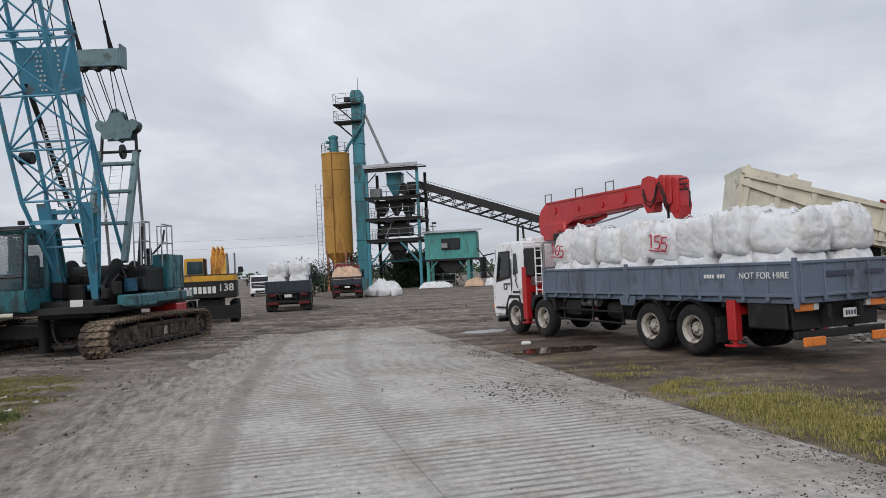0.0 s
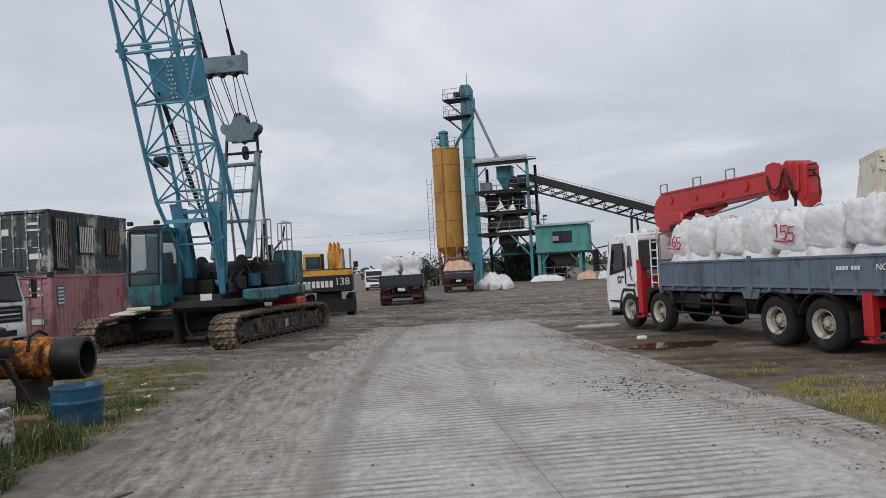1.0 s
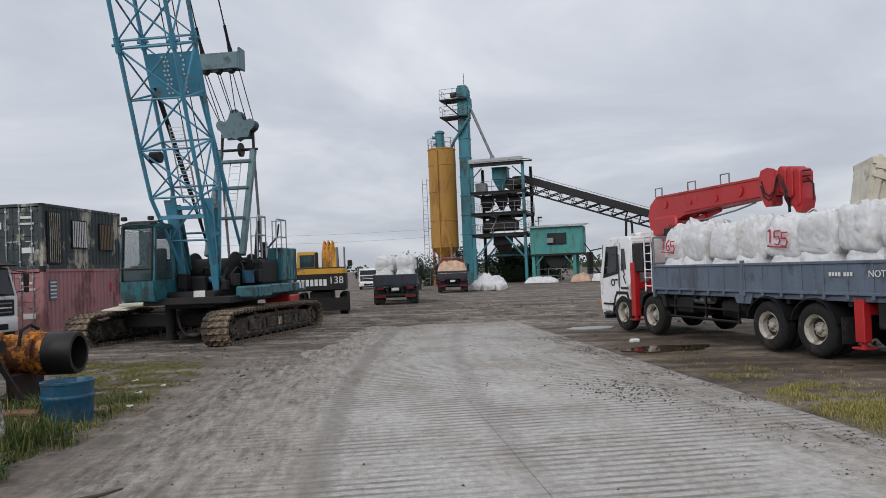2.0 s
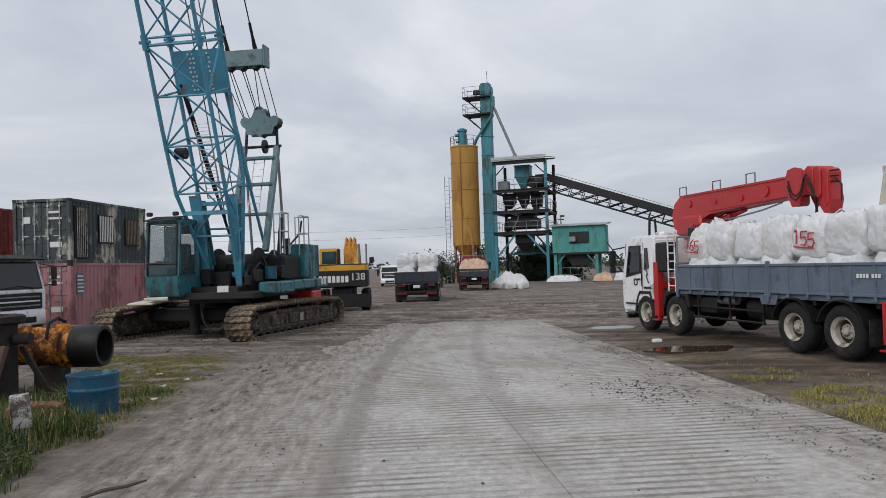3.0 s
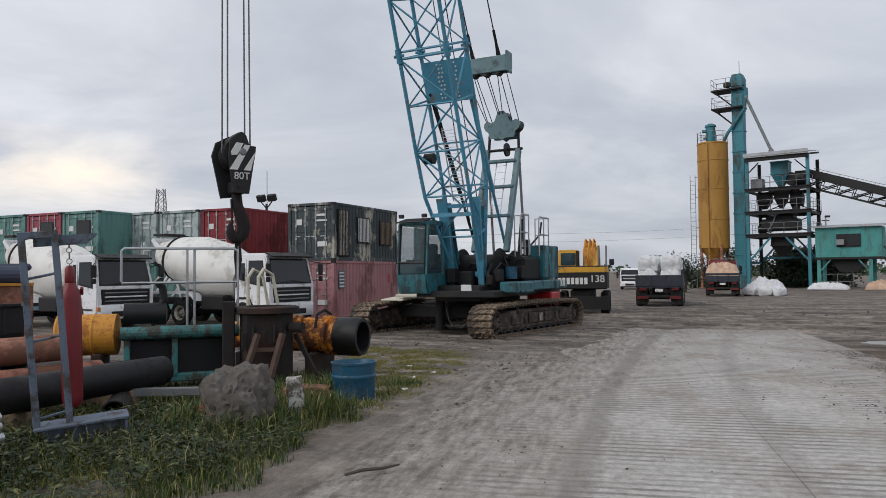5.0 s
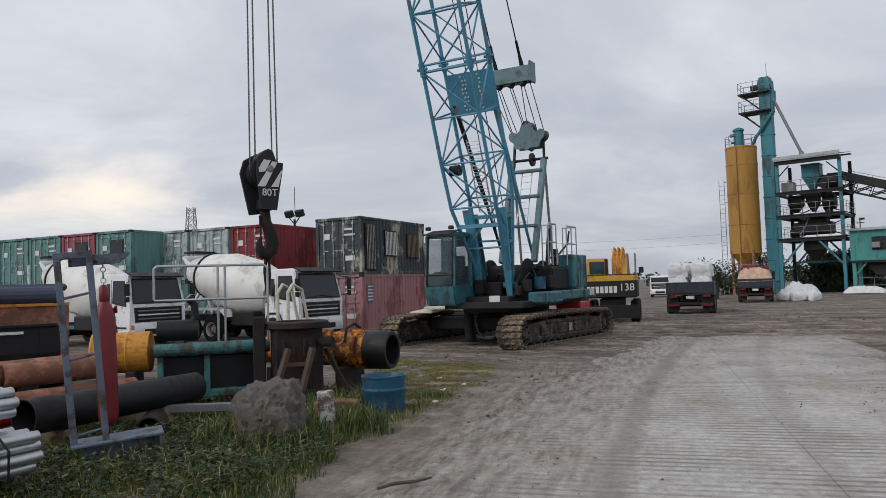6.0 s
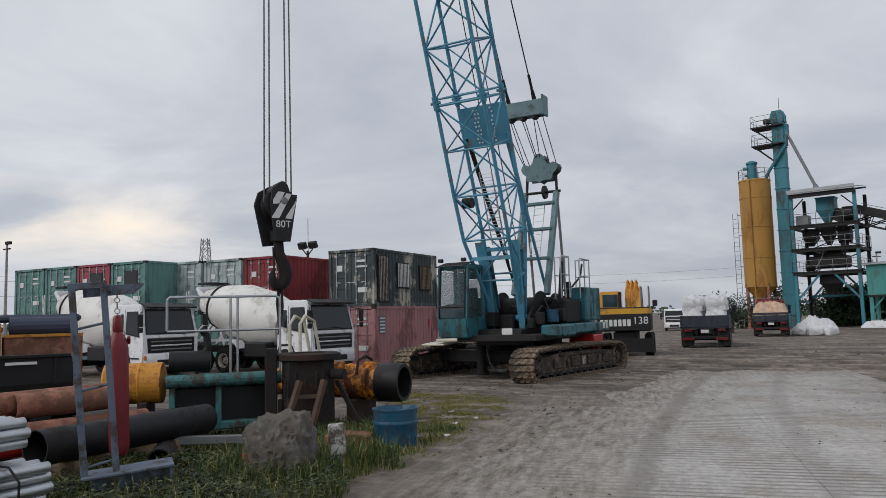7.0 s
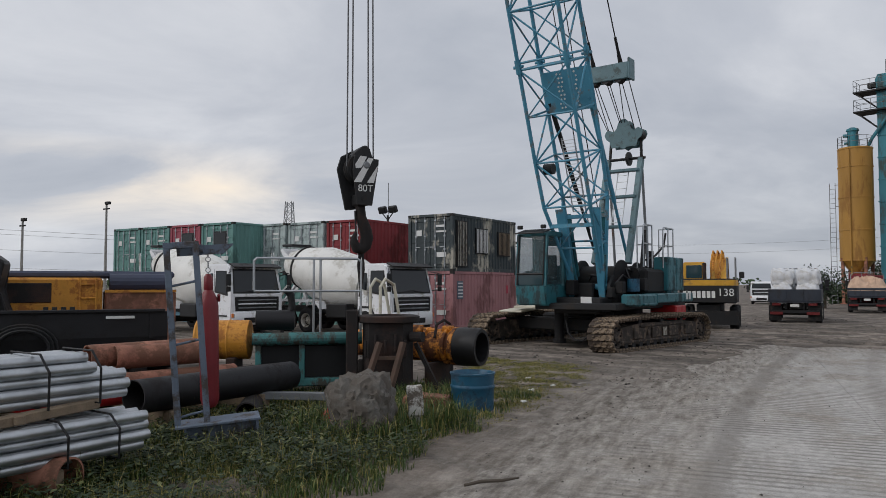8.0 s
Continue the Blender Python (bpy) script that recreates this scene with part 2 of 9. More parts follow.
def rod(bm, p, q, r, r2=None, seg=8, caps=True):
    """A round bar or cone from p to q."""
    p, q = Vector(p), Vector(q)
    r2 = r if r2 is None else r2
    w = (q - p).normalized()
    u = w.orthogonal().normalized()
    v = w.cross(u)
    ring = [u * math.cos(a) + v * math.sin(a) for a in (2 * math.pi * i / seg for i in range(seg))]
    fs = [(i, (i + 1) % seg, seg + (i + 1) % seg, seg + i) for i in range(seg)]
    if caps:
        fs += [tuple(reversed(range(seg))), tuple(range(seg, 2 * seg))]
    add(bm, [p + k * r for k in ring] + [q + k * r2 for k in ring], fs)


def bar(bm, p, q, w, h=None, up=(0, 0, 1)):
    """A square bar from p to q."""
    p, q = Vector(p), Vector(q)
    d = (q - p).normalized()
    x = d.cross(Vector(up))
    x = x.normalized() if x.length > 1e-4 else d.orthogonal().normalized()
    z = x.cross(d)
    h = w if h is None else h
    k = [x * (a * w / 2) + z * (b * h / 2) for a, b in ((-1, -1), (1, -1), (1, 1), (-1, 1))]
    add(bm, [p + e for e in k] + [q + e for e in k], [(3, 2, 1, 0), (4, 5, 6, 7), (0, 1, 5, 4), (1, 2, 6, 5), (2, 3, 7, 6), (3, 0, 4, 7)])


def path(bm, pts, r, seg=8):
    """One bent bar or hose through the points; r: its radius, or one for each point."""
    pts = [Vector(p) for p in pts]
    rs = [r] * len(pts) if isinstance(r, (int, float)) else list(r)
    vs, fs, side = [], [], None
    for i, p in enumerate(pts):
        t = ((pts[min(i + 1, len(pts) - 1)] - p).normalized() + (p - pts[max(i - 1, 0)]).normalized()).normalized()
        side = t.orthogonal().normalized() if side is None else (side - t * side.dot(t)).normalized()
        up = t.cross(side)
        vs += [p + (side * math.cos(2 * math.pi * k / seg) + up * math.sin(2 * math.pi * k / seg)) * rs[i] for k in range(seg)]
    for i in range(len(pts) - 1):
        fs += [(i * seg + k, i * seg + (k + 1) % seg, (i + 1) * seg + (k + 1) % seg, (i + 1) * seg + k) for k in range(seg)]
    fs += [tuple(reversed(range(seg))), tuple(range((len(pts) - 1) * seg, len(pts) * seg))]
    add(bm, vs, fs)


def lathe(bm, p, axis, rows, seg=24, close=True):
    """A turned form: rows of (distance along the axis from p, radius)."""
    p, w = Vector(p), Vector(axis).normalized()
    u = w.orthogonal().normalized()
    v = w.cross(u)
    vs, fs, k = [], [], len(rows)
    for d, r in rows:
        vs += [p + w * d + (u * math.cos(2 * math.pi * i / seg) + v * math.sin(2 * math.pi * i / seg)) * max(r, 1e-4) for i in range(seg)]
    for j in range(k - 1):
        fs += [(j * seg + i, j * seg + (i + 1) % seg, (j + 1) * seg + (i + 1) % seg, (j + 1) * seg + i) for i in range(seg)]
    if close:
        fs += [tuple(reversed(range(seg))), tuple(range((k - 1) * seg, k * seg))]
    add(bm, vs, fs)


def prism(bm, pts, axis, lo, hi):
    """A closed outline, given in the two other axes, drawn out along axis from lo to hi."""
    def put(a, b, c):
        return {"x": (c, a, b), "y": (a, c, b), "z": (a, b, c)}[axis]
    n = len(pts)
    fs = [tuple(range(n)), tuple(reversed(range(n, 2 * n)))] + [(i, n + i, n + (i + 1) % n, (i + 1) % n) for i in range(n)]
    add(bm, [put(a, b, lo) for a, b in pts] + [put(a, b, hi) for a, b in pts], fs)


def corrugated(bm, p, along, up, depth, pitch=0.28, proud=0.036):
    """A sheet with trapezoid ribs, from corner p, spanned by along and up."""
    p, along, up, depth = Vector(p), Vector(along), Vector(up), Vector(depth).normalized()
    n = max(1, round(along.length / pitch))
    vs = []
    for i in range(n):
        for f, d in ((0.0, 0), (0.22, 0), (0.36, 1), (0.86, 1)):
            vs.append(p + along * ((i + f) / n) + depth * (d * proud))
    vs.append(p + along)
    k = len(vs)
    add(bm, vs + [v + up for v in vs], [(i, i + 1, k + i + 1, k + i) for i in range(k - 1)])


def finish(bm, name, mat, smooth=False):
    bmesh.ops.recalc_face_normals(bm, faces=bm.faces)
    me = bpy.data.meshes.new(name)
    bm.to_mesh(me)
    bm.free()
    me.materials.append(M[mat] if isinstance(mat, str) else mat)
    if smooth:
        me.shade_smooth()
        me.set_sharp_from_angle(angle=radians(38))
    return me


def part(name, bm, mat, parent, label="", smooth=False):
    ob = new(name, finish(bm, name, mat, smooth))
    ob.parent = parent
    return tagged(ob, label)


def thing(name, m, label, category, group=""):
    ob = new(name)
    ob.empty_display_size = 0.3
    ob.matrix_world = m
    return tagged(ob, label, category, group)


def solid(name, bm, mat, label, category, group="", m=None, smooth=False, kind=""):
    ob = new(name, finish(bm, name, mat, smooth))
    if m:
        ob.matrix_world = m
    return tagged(ob, label, category, group, kind)


def B():
    return bmesh.new()


def same_part(name, source, parent, m):
    """Another part on the mesh of source, at the pose m."""
    ob = new(name, source.data)
    ob.parent = parent
    ob.matrix_basis = m
    return ob


def words(body, size, mat, parent, m, name="lettering", label=""):
    """Raised lettering in the built-in font, turned into a mesh, its middle at m."""
    cu = bpy.data.curves.new(name, "FONT")
    cu.body, cu.size, cu.extrude, cu.align_x, cu.align_y = body, size, 0.004, "CENTER", "CENTER"
    tmp = bpy.data.objects.new(name, cu)
    scene.collection.objects.link(tmp)
    me = bpy.data.meshes.new_from_object(tmp.evaluated_get(bpy.context.evaluated_depsgraph_get()))
    bpy.data.objects.remove(tmp)
    me.materials.clear()
    me.materials.append(M[mat])
    ob = new(name, me)
    ob.parent = parent
    ob.matrix_basis = m
    return tagged(ob, label)


# ---- ground and slab ----
ROAD_YAW = 15.66
AX, AY = -math.sin(radians(ROAD_YAW)), math.cos(radians(ROAD_YAW))


def road_xy(s, u):
    return AX * s + AY * u, AY * s - AX * u


def mud_edge(s):
    """How far to the left the bare slab reaches, at s metres along the road."""
    return float(np.interp(s, (-40, 5, 8.8, 11.3, 16.4, 25.6), (-1.95, -1.95, -1.8, -1.4, -0.7, 0.9)))


def smooth_step(x):
    x = min(1.0, max(0.0, x))
    return x * x * (3 - 2 * x)


def ground_z(x, y):
    s, u = AX * x + AY * y, AY * x - AX * y
    near = 1.0 if abs(x) < 70 and -20 < y < 110 else 0.0
    n = noise.fractal(Vector((x * 0.55, y * 0.55, 0.3)), 1.0, 2.0, 4) * 0.035 + noise.noise(Vector((x * 2.1, y * 1.3, 5))) * 0.016
    n *= near
    rut = 0.0
    if near and s > 25.4:                       # wheel ruts that curve across the yard
        for k, off in enumerate((0.0, 1.9, 4.6, 6.3, 10.0)):
            c = 28.5 + off + 0.11 * (x + 3) + 0.9 * math.sin(x * 0.16 + k)
            rut -= 0.085 * math.exp(-((y - c) / 0.25) ** 2) - 0.055 * math.exp(-((y - c - 0.45) / 0.22) ** 2)
    wob = noise.fractal(Vector((s * 0.45, u * 0.9, 2)), 0.9, 2.2, 4) * 0.55
    if u > 5.5:
        return -0.05 + n * 0.8 + rut
    left = smooth_step((mud_edge(s) + wob - u) / 1.1)
    far = smooth_step((s - 25.6 + wob * 2) / 1.2)
    cover = max(left, far)
    if s < 27 and near:                          # tyre ridges that run along the slab
        n += 0.035 * noise.noise(Vector((u * 3.2, s * 0.22, 8))) + 0.018 * noise.noise(Vector((u * 7.0, s * 0.6, 3)))
    return -0.16 + cover * 0.19 + n * cover + rut * cover


def spaced(parts):
    v = []
    for a, b, d in parts:
        v += list(np.arange(a, b, d))
    return v


out_far = [-4000, -2000, -1000, -500, -250, -150, -100]
gx = out_far + spaced(((-70, -32, 1.5), (-32, -14, 0.45), (-14, 10, 0.2), (10, 30, 1.0), (30, 70, 4))) + [-v for v in reversed(out_far)]
gy = out_far + spaced(((-70, -5, 4), (-5, 3, 0.6), (3, 34, 0.2), (34, 60, 0.6), (60, 110, 2))) + [150, 250, 500, 1000, 2000, 4000]
me = bpy.data.meshes.new("ground")
nx = len(gx)
me.from_pydata([(x, y, ground_z(x, y)) for y in gy for x in gx], [],
               [(j * nx + i, j * nx + i + 1, (j + 1) * nx + i + 1, (j + 1) * nx + i) for j in range(len(gy) - 1) for i in range(nx - 1)])
me.shade_smooth()


def ground_material():
    m = material("muddy_ground", (0.265, 0.230, 0.198), 0.92, vary=0.45, size=2.0, dirt=(0.15, 0.128, 0.108), amount=0.36, dirt_size=1.1, bump=1.0, fine=11)
    n, l = m.node_tree.nodes, m.node_tree.links
    bsdf = n["Principled BSDF"]
    pos = n.new("ShaderNodeNewGeometry")
    mp = n.new("ShaderNodeMapping")
    mp.inputs["Scale"].default_value, mp.inputs["Rotation"].default_value = (0.16, 1.3, 1), (0, 0, radians(-8))
    l.new(pos.outputs["Position"], mp.inputs[0])
    t = n.new("ShaderNodeTexNoise")                     # tyre streaks, drawn out across the yard
    t.inputs["Scale"].default_value, t.inputs["Detail"].default_value = 1.0, 6
    l.new(mp.outputs[0], t.inputs["Vector"])
    r = n.new("ShaderNodeValToRGB")
    r.color_ramp.elements[0].position, r.color_ramp.elements[1].position = 0.40, 0.62
    r.color_ramp.elements[0].color, r.color_ramp.elements[1].color = (0.40, 0.38, 0.355, 1), (1.26, 1.24, 1.22, 1)
    l.new(t.outputs["Fac"], r.inputs[0])
    x = n.new("ShaderNodeMix")
    x.data_type, x.blend_type = "RGBA", "MULTIPLY"
    x.inputs[0].default_value = 0.8
    l.new(bsdf.inputs["Base Color"].links[0].from_socket, x.inputs[6])
    l.new(r.outputs[0], x.inputs[7])
    # grit and broken crust
    t3 = n.new("ShaderNodeTexNoise")
    t3.inputs["Scale"].default_value, t3.inputs["Detail"].default_value, t3.inputs["Roughness"].default_value = 2.6, 12, 0.76
    l.new(pos.outputs["Position"], t3.inputs["Vector"])
    r3 = n.new("ShaderNodeValToRGB")
    r3.color_ramp.elements[0].position, r3.color_ramp.elements[1].position = 0.38, 0.62
    r3.color_ramp.elements[0].color, r3.color_ramp.elements[1].color = (0.40, 0.38, 0.36, 1), (1.46, 1.43, 1.40, 1)
    l.new(t3.outputs["Fac"], r3.inputs[0])
    w = n.new("ShaderNodeMix")
    w.data_type, w.blend_type = "RGBA", "MULTIPLY"
    w.inputs[0].default_value = 0.75
    l.new(x.outputs[2], w.inputs[6])
    l.new(r3.outputs[0], w.inputs[7])
    x = w
    bump = n.new("ShaderNodeBump")
    bump.inputs["Strength"].default_value, bump.inputs["Distance"].default_value = 0.8, 0.05
    l.new(t3.outputs["Fac"], bump.inputs["Height"])
    l.new(bsdf.inputs["Normal"].links[0].from_socket, bump.inputs["Normal"])
    l.new(bump.outputs[0], bsdf.inputs["Normal"])
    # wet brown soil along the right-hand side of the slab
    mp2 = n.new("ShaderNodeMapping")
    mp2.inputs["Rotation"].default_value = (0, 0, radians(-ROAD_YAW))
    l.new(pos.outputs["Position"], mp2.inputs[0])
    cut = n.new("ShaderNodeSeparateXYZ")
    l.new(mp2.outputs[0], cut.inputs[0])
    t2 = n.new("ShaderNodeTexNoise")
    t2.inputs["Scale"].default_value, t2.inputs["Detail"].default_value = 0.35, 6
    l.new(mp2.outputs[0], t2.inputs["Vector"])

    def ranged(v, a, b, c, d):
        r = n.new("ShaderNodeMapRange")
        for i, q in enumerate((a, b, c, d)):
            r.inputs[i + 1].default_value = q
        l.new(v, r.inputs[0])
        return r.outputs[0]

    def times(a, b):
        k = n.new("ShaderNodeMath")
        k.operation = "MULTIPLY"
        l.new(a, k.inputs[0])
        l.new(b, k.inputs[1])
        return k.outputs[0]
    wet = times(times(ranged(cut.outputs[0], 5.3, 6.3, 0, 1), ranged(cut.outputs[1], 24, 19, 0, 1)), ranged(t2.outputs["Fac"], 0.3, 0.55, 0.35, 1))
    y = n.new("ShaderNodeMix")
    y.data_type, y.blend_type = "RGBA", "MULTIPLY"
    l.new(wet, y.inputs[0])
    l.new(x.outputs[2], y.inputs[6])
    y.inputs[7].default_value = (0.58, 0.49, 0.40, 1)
    # dried grey spill with tyre tracks that run along the left of the slab
    mp5 = n.new("ShaderNodeMapping")
    mp5.inputs["Scale"].default_value = (6.5, 1.3, 1)
    l.new(mp2.outputs[0], mp5.inputs[0])
    t5 = n.new("ShaderNodeTexNoise")
    t5.inputs["Scale"].default_value, t5.inputs["Detail"].default_value, t5.inputs["Roughness"].default_value = 1.0, 10, 0.7
    l.new(mp5.outputs[0], t5.inputs["Vector"])
    r5 = n.new("ShaderNodeValToRGB")
    r5.color_ramp.elements[0].position, r5.color_ramp.elements[1].position = 0.38, 0.62
    r5.color_ramp.elements[0].color, r5.color_ramp.elements[1].color = (0.14, 0.118, 0.096, 1), (0.385, 0.352, 0.31, 1)
    l.new(t5.outputs["Fac"], r5.inputs[0])
    spill = times(times(ranged(cut.outputs[0], -3.7, -2.5, 0, 1), ranged(cut.outputs[0], 4.0, 2.5, 0, 1)), ranged(cut.outputs[1], 21, 14, 0, 0.85))
    v = n.new("ShaderNodeMix")
    v.data_type = "RGBA"
    l.new(spill, v.inputs[0])
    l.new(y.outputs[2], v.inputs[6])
    l.new(r5.outputs[0], v.inputs[7])
    t7 = n.new("ShaderNodeTexNoise")                     # the same sand and pits as on the slab
    t7.inputs["Scale"].default_value, t7.inputs["Detail"].default_value, t7.inputs["Roughness"].default_value = 7.0, 12, 0.82
    l.new(mp2.outputs[0], t7.inputs["Vector"])
    r7 = n.new("ShaderNodeValToRGB")
    r7.color_ramp.elements[0].position, r7.color_ramp.elements[1].position = 0.38, 0.60
    r7.color_ramp.elements[0].color, r7.color_ramp.elements[1].color = (0.60, 0.59, 0.57, 1), (1.24, 1.24, 1.24, 1)
    l.new(t7.outputs["Fac"], r7.inputs[0])
    v7 = n.new("ShaderNodeMix")
    v7.data_type, v7.blend_type = "RGBA", "MULTIPLY"
    v7.inputs[0].default_value = 0.8
    l.new(r5.outputs[0], v7.inputs[6])
    l.new(r7.outputs[0], v7.inputs[7])
    l.new(v7.outputs[2], v.inputs[7])
    b5 = n.new("ShaderNodeBump")
    b5.inputs["Distance"].default_value = 0.06
    l.new(spill, b5.inputs["Strength"])
    l.new(t5.outputs["Fac"], b5.inputs["Height"])
    l.new(bump.outputs[0], b5.inputs["Normal"])
    l.new(b5.outputs[0], bsdf.inputs["Normal"])
    # dark humus under the weeds, deepened to paint in the shade among them
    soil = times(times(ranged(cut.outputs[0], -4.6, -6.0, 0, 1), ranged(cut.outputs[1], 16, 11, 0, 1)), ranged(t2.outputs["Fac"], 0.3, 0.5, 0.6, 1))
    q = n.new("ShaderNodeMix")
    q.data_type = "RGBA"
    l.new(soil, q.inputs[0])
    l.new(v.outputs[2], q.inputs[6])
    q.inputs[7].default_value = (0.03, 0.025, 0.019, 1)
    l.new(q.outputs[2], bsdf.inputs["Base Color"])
    return m


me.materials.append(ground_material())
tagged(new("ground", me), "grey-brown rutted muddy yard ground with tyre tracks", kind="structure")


def slab_material():
    m = material("tined_concrete", (0.495, 0.475, 0.45), 0.85, vary=0.14, size=1.8, dirt=(0.36, 0.33, 0.29), amount=0.2, dirt_size=2.2, bump=0.3, fine=60)
    n, l = m.node_tree.nodes, m.node_tree.links
    bsdf = n["Principled BSDF"]
    pos = n.new("ShaderNodeNewGeometry")
    mp = n.new("ShaderNodeMapping")
    mp.inputs["Rotation"].default_value = (0, 0, radians(-ROAD_YAW))
    l.new(pos.outputs["Position"], mp.inputs[0])
    for node in list(n):                                 # patches run on from panel to panel
        if node.bl_idname == "ShaderNodeMapping" and node is not mp:
            for link in list(node.inputs[0].links):
                l.remove(link)
            l.new(pos.outputs["Position"], node.inputs[0])
    w = n.new("ShaderNodeTexWave")                       # grooves raked across the road
    w.wave_type, w.bands_direction, w.wave_profile = "BANDS", "Y", "SIN"
    for k, v in (("Scale", 1.75), ("Distortion", 1.6), ("Detail", 2.0), ("Detail Scale", 0.35)):
        w.inputs[k].default_value = v
    l.new(mp.outputs[0], w.inputs["Vector"])
    patch = n.new("ShaderNodeTexNoise")
    patch.inputs["Scale"].default_value, patch.inputs["Detail"].default_value = 0.55, 4
    l.new(mp.outputs[0], patch.inputs["Vector"])
    worn = n.new("ShaderNodeMapRange")
    worn.inputs[1].default_value, worn.inputs[2].default_value, worn.inputs[4].default_value = 0.34, 0.58, 0.8
    l.new(patch.outputs["Fac"], worn.inputs[0])
    cutline = n.new("ShaderNodeMapRange")
    cutline.inputs[1].default_value, cutline.inputs[2].default_value = 0.42, 0.88
    l.new(w.outputs["Fac"], cutline.inputs[0])
    groove = n.new("ShaderNodeMath")
    groove.operation = "MULTIPLY"
    l.new(cutline.outputs[0], groove.inputs[0])
    l.new(worn.outputs[0], groove.inputs[1])
    x = n.new("ShaderNodeMix")
    x.data_type = "RGBA"
    l.new(groove.outputs[0], x.inputs[0])
    l.new(bsdf.inputs["Base Color"].links[0].from_socket, x.inputs[6])
    x.inputs[7].default_value = (0.18, 0.168, 0.152, 1)
    # lanes greyed by wheels
    lane = n.new("ShaderNodeTexNoise")
    lane.inputs["Scale"].default_value, lane.inputs["Detail"].default_value = 1.0, 4
    mp2 = n.new("ShaderNodeMapping")
    mp2.inputs["Scale"].default_value = (1.1, 0.06, 1)
    l.new(mp.outputs[0], mp2.inputs[0])
    l.new(mp2.outputs[0], lane.inputs["Vector"])
    lr = n.new("ShaderNodeMapRange")
    lr.inputs[1].default_value, lr.inputs[2].default_value, lr.inputs[4].default_value = 0.48, 0.68, 0.5
    l.new(lane.outputs["Fac"], lr.inputs[0])
    y = n.new("ShaderNodeMix")
    y.data_type = "RGBA"
    l.new(lr.outputs[0], y.inputs[0])
    l.new(x.outputs[2], y.inputs[6])
    y.inputs[7].default_value = (0.32, 0.285, 0.245, 1)
    # mud carried on to the slab from its left side, its far end and its right edge
    cut = n.new("ShaderNodeSeparateXYZ")
    l.new(mp.outputs[0], cut.inputs[0])

    def calc(op, a, b):
        k = n.new("ShaderNodeMath")
        k.operation = op
        for i, v in enumerate((a, b)):
            if isinstance(v, float):
                k.inputs[i].default_value = v
            else:
                l.new(v, k.inputs[i])
        return k.outputs[0]
    rough_edge = n.new("ShaderNodeTexNoise")
    rough_edge.inputs["Scale"].default_value, rough_edge.inputs["Detail"].default_value, rough_edge.inputs["Roughness"].default_value = 1.1, 9, 0.68
    mp3 = n.new("ShaderNodeMapping")
    mp3.inputs["Scale"].default_value = (1.6, 0.55, 1)
    l.new(mp.outputs[0], mp3.inputs[0])
    l.new(mp3.outputs[0], rough_edge.inputs["Vector"])
    wobble = calc("MULTIPLY", calc("SUBTRACT", rough_edge.outputs["Fac"], 0.5), 5.5)
    left = calc("SUBTRACT", cut.outputs[0], calc("MULTIPLY", calc("SUBTRACT", cut.outputs[1], 21.0), 0.155))
    right = calc("MULTIPLY", calc("SUBTRACT", 5.85, cut.outputs[0]), 1.15)
    end = calc("MULTIPLY", calc("SUBTRACT", 26.5, cut.outputs[1]), 0.55)
    near = calc("ADD", calc("MINIMUM", calc("MINIMUM", calc("ADD", left, 0.1), right), end), wobble)
    spread = n.new("ShaderNodeMapRange")
    spread.inputs[1].default_value, spread.inputs[2].default_value, spread.inputs[3].default_value, spread.inputs[4].default_value = -0.3, 2.2, 0.95, 0.0
    l.new(near, spread.inputs[0])
    z = n.new("ShaderNodeMix")
    z.data_type = "RGBA"
    l.new(spread.outputs[0], z.inputs[0])
    l.new(y.outputs[2], z.inputs[6])
    smear = n.new("ShaderNodeTexNoise")                  # tyre smears, drawn out along the road
    smear.inputs["Scale"].default_value, smear.inputs["Detail"].default_value, smear.inputs["Roughness"].default_value = 1.0, 10, 0.7
    mp4 = n.new("ShaderNodeMapping")
    mp4.inputs["Scale"].default_value = (6.5, 1.3, 1)
    l.new(mp.outputs[0], mp4.inputs[0])
    l.new(mp4.outputs[0], smear.inputs["Vector"])
    tone = n.new("ShaderNodeValToRGB")
    tone.color_ramp.elements[0].position, tone.color_ramp.elements[0].color = 0.38, (0.14, 0.118, 0.096, 1)
    tone.color_ramp.elements[1].position, tone.color_ramp.elements[1].color = 0.62, (0.385, 0.352, 0.31, 1)
    l.new(smear.outputs["Fac"], tone.inputs[0])
    l.new(tone.outputs[0], z.inputs[7])
    grit = n.new("ShaderNodeTexNoise")                   # sand, pits and small stains
    grit.inputs["Scale"].default_value, grit.inputs["Detail"].default_value, grit.inputs["Roughness"].default_value = 7.0, 12, 0.82
    l.new(mp.outputs[0], grit.inputs["Vector"])
    gr = n.new("ShaderNodeValToRGB")
    gr.color_ramp.elements[0].position, gr.color_ramp.elements[1].position = 0.38, 0.60
    gr.color_ramp.elements[0].color, gr.color_ramp.elements[1].color = (0.60, 0.59, 0.57, 1), (1.24, 1.24, 1.24, 1)
    l.new(grit.outputs["Fac"], gr.inputs[0])
    g2 = n.new("ShaderNodeMix")
    g2.data_type, g2.blend_type = "RGBA", "MULTIPLY"
    g2.inputs[0].default_value = 0.8
    l.new(z.outputs[2], g2.inputs[6])
    l.new(gr.outputs[0], g2.inputs[7])
    arc = calc("ADD", calc("MULTIPLY", calc("POWER", calc("MAXIMUM", calc("SUBTRACT", cut.outputs[1], 5.0), 0.0), 2.0), 0.0044), -0.47)
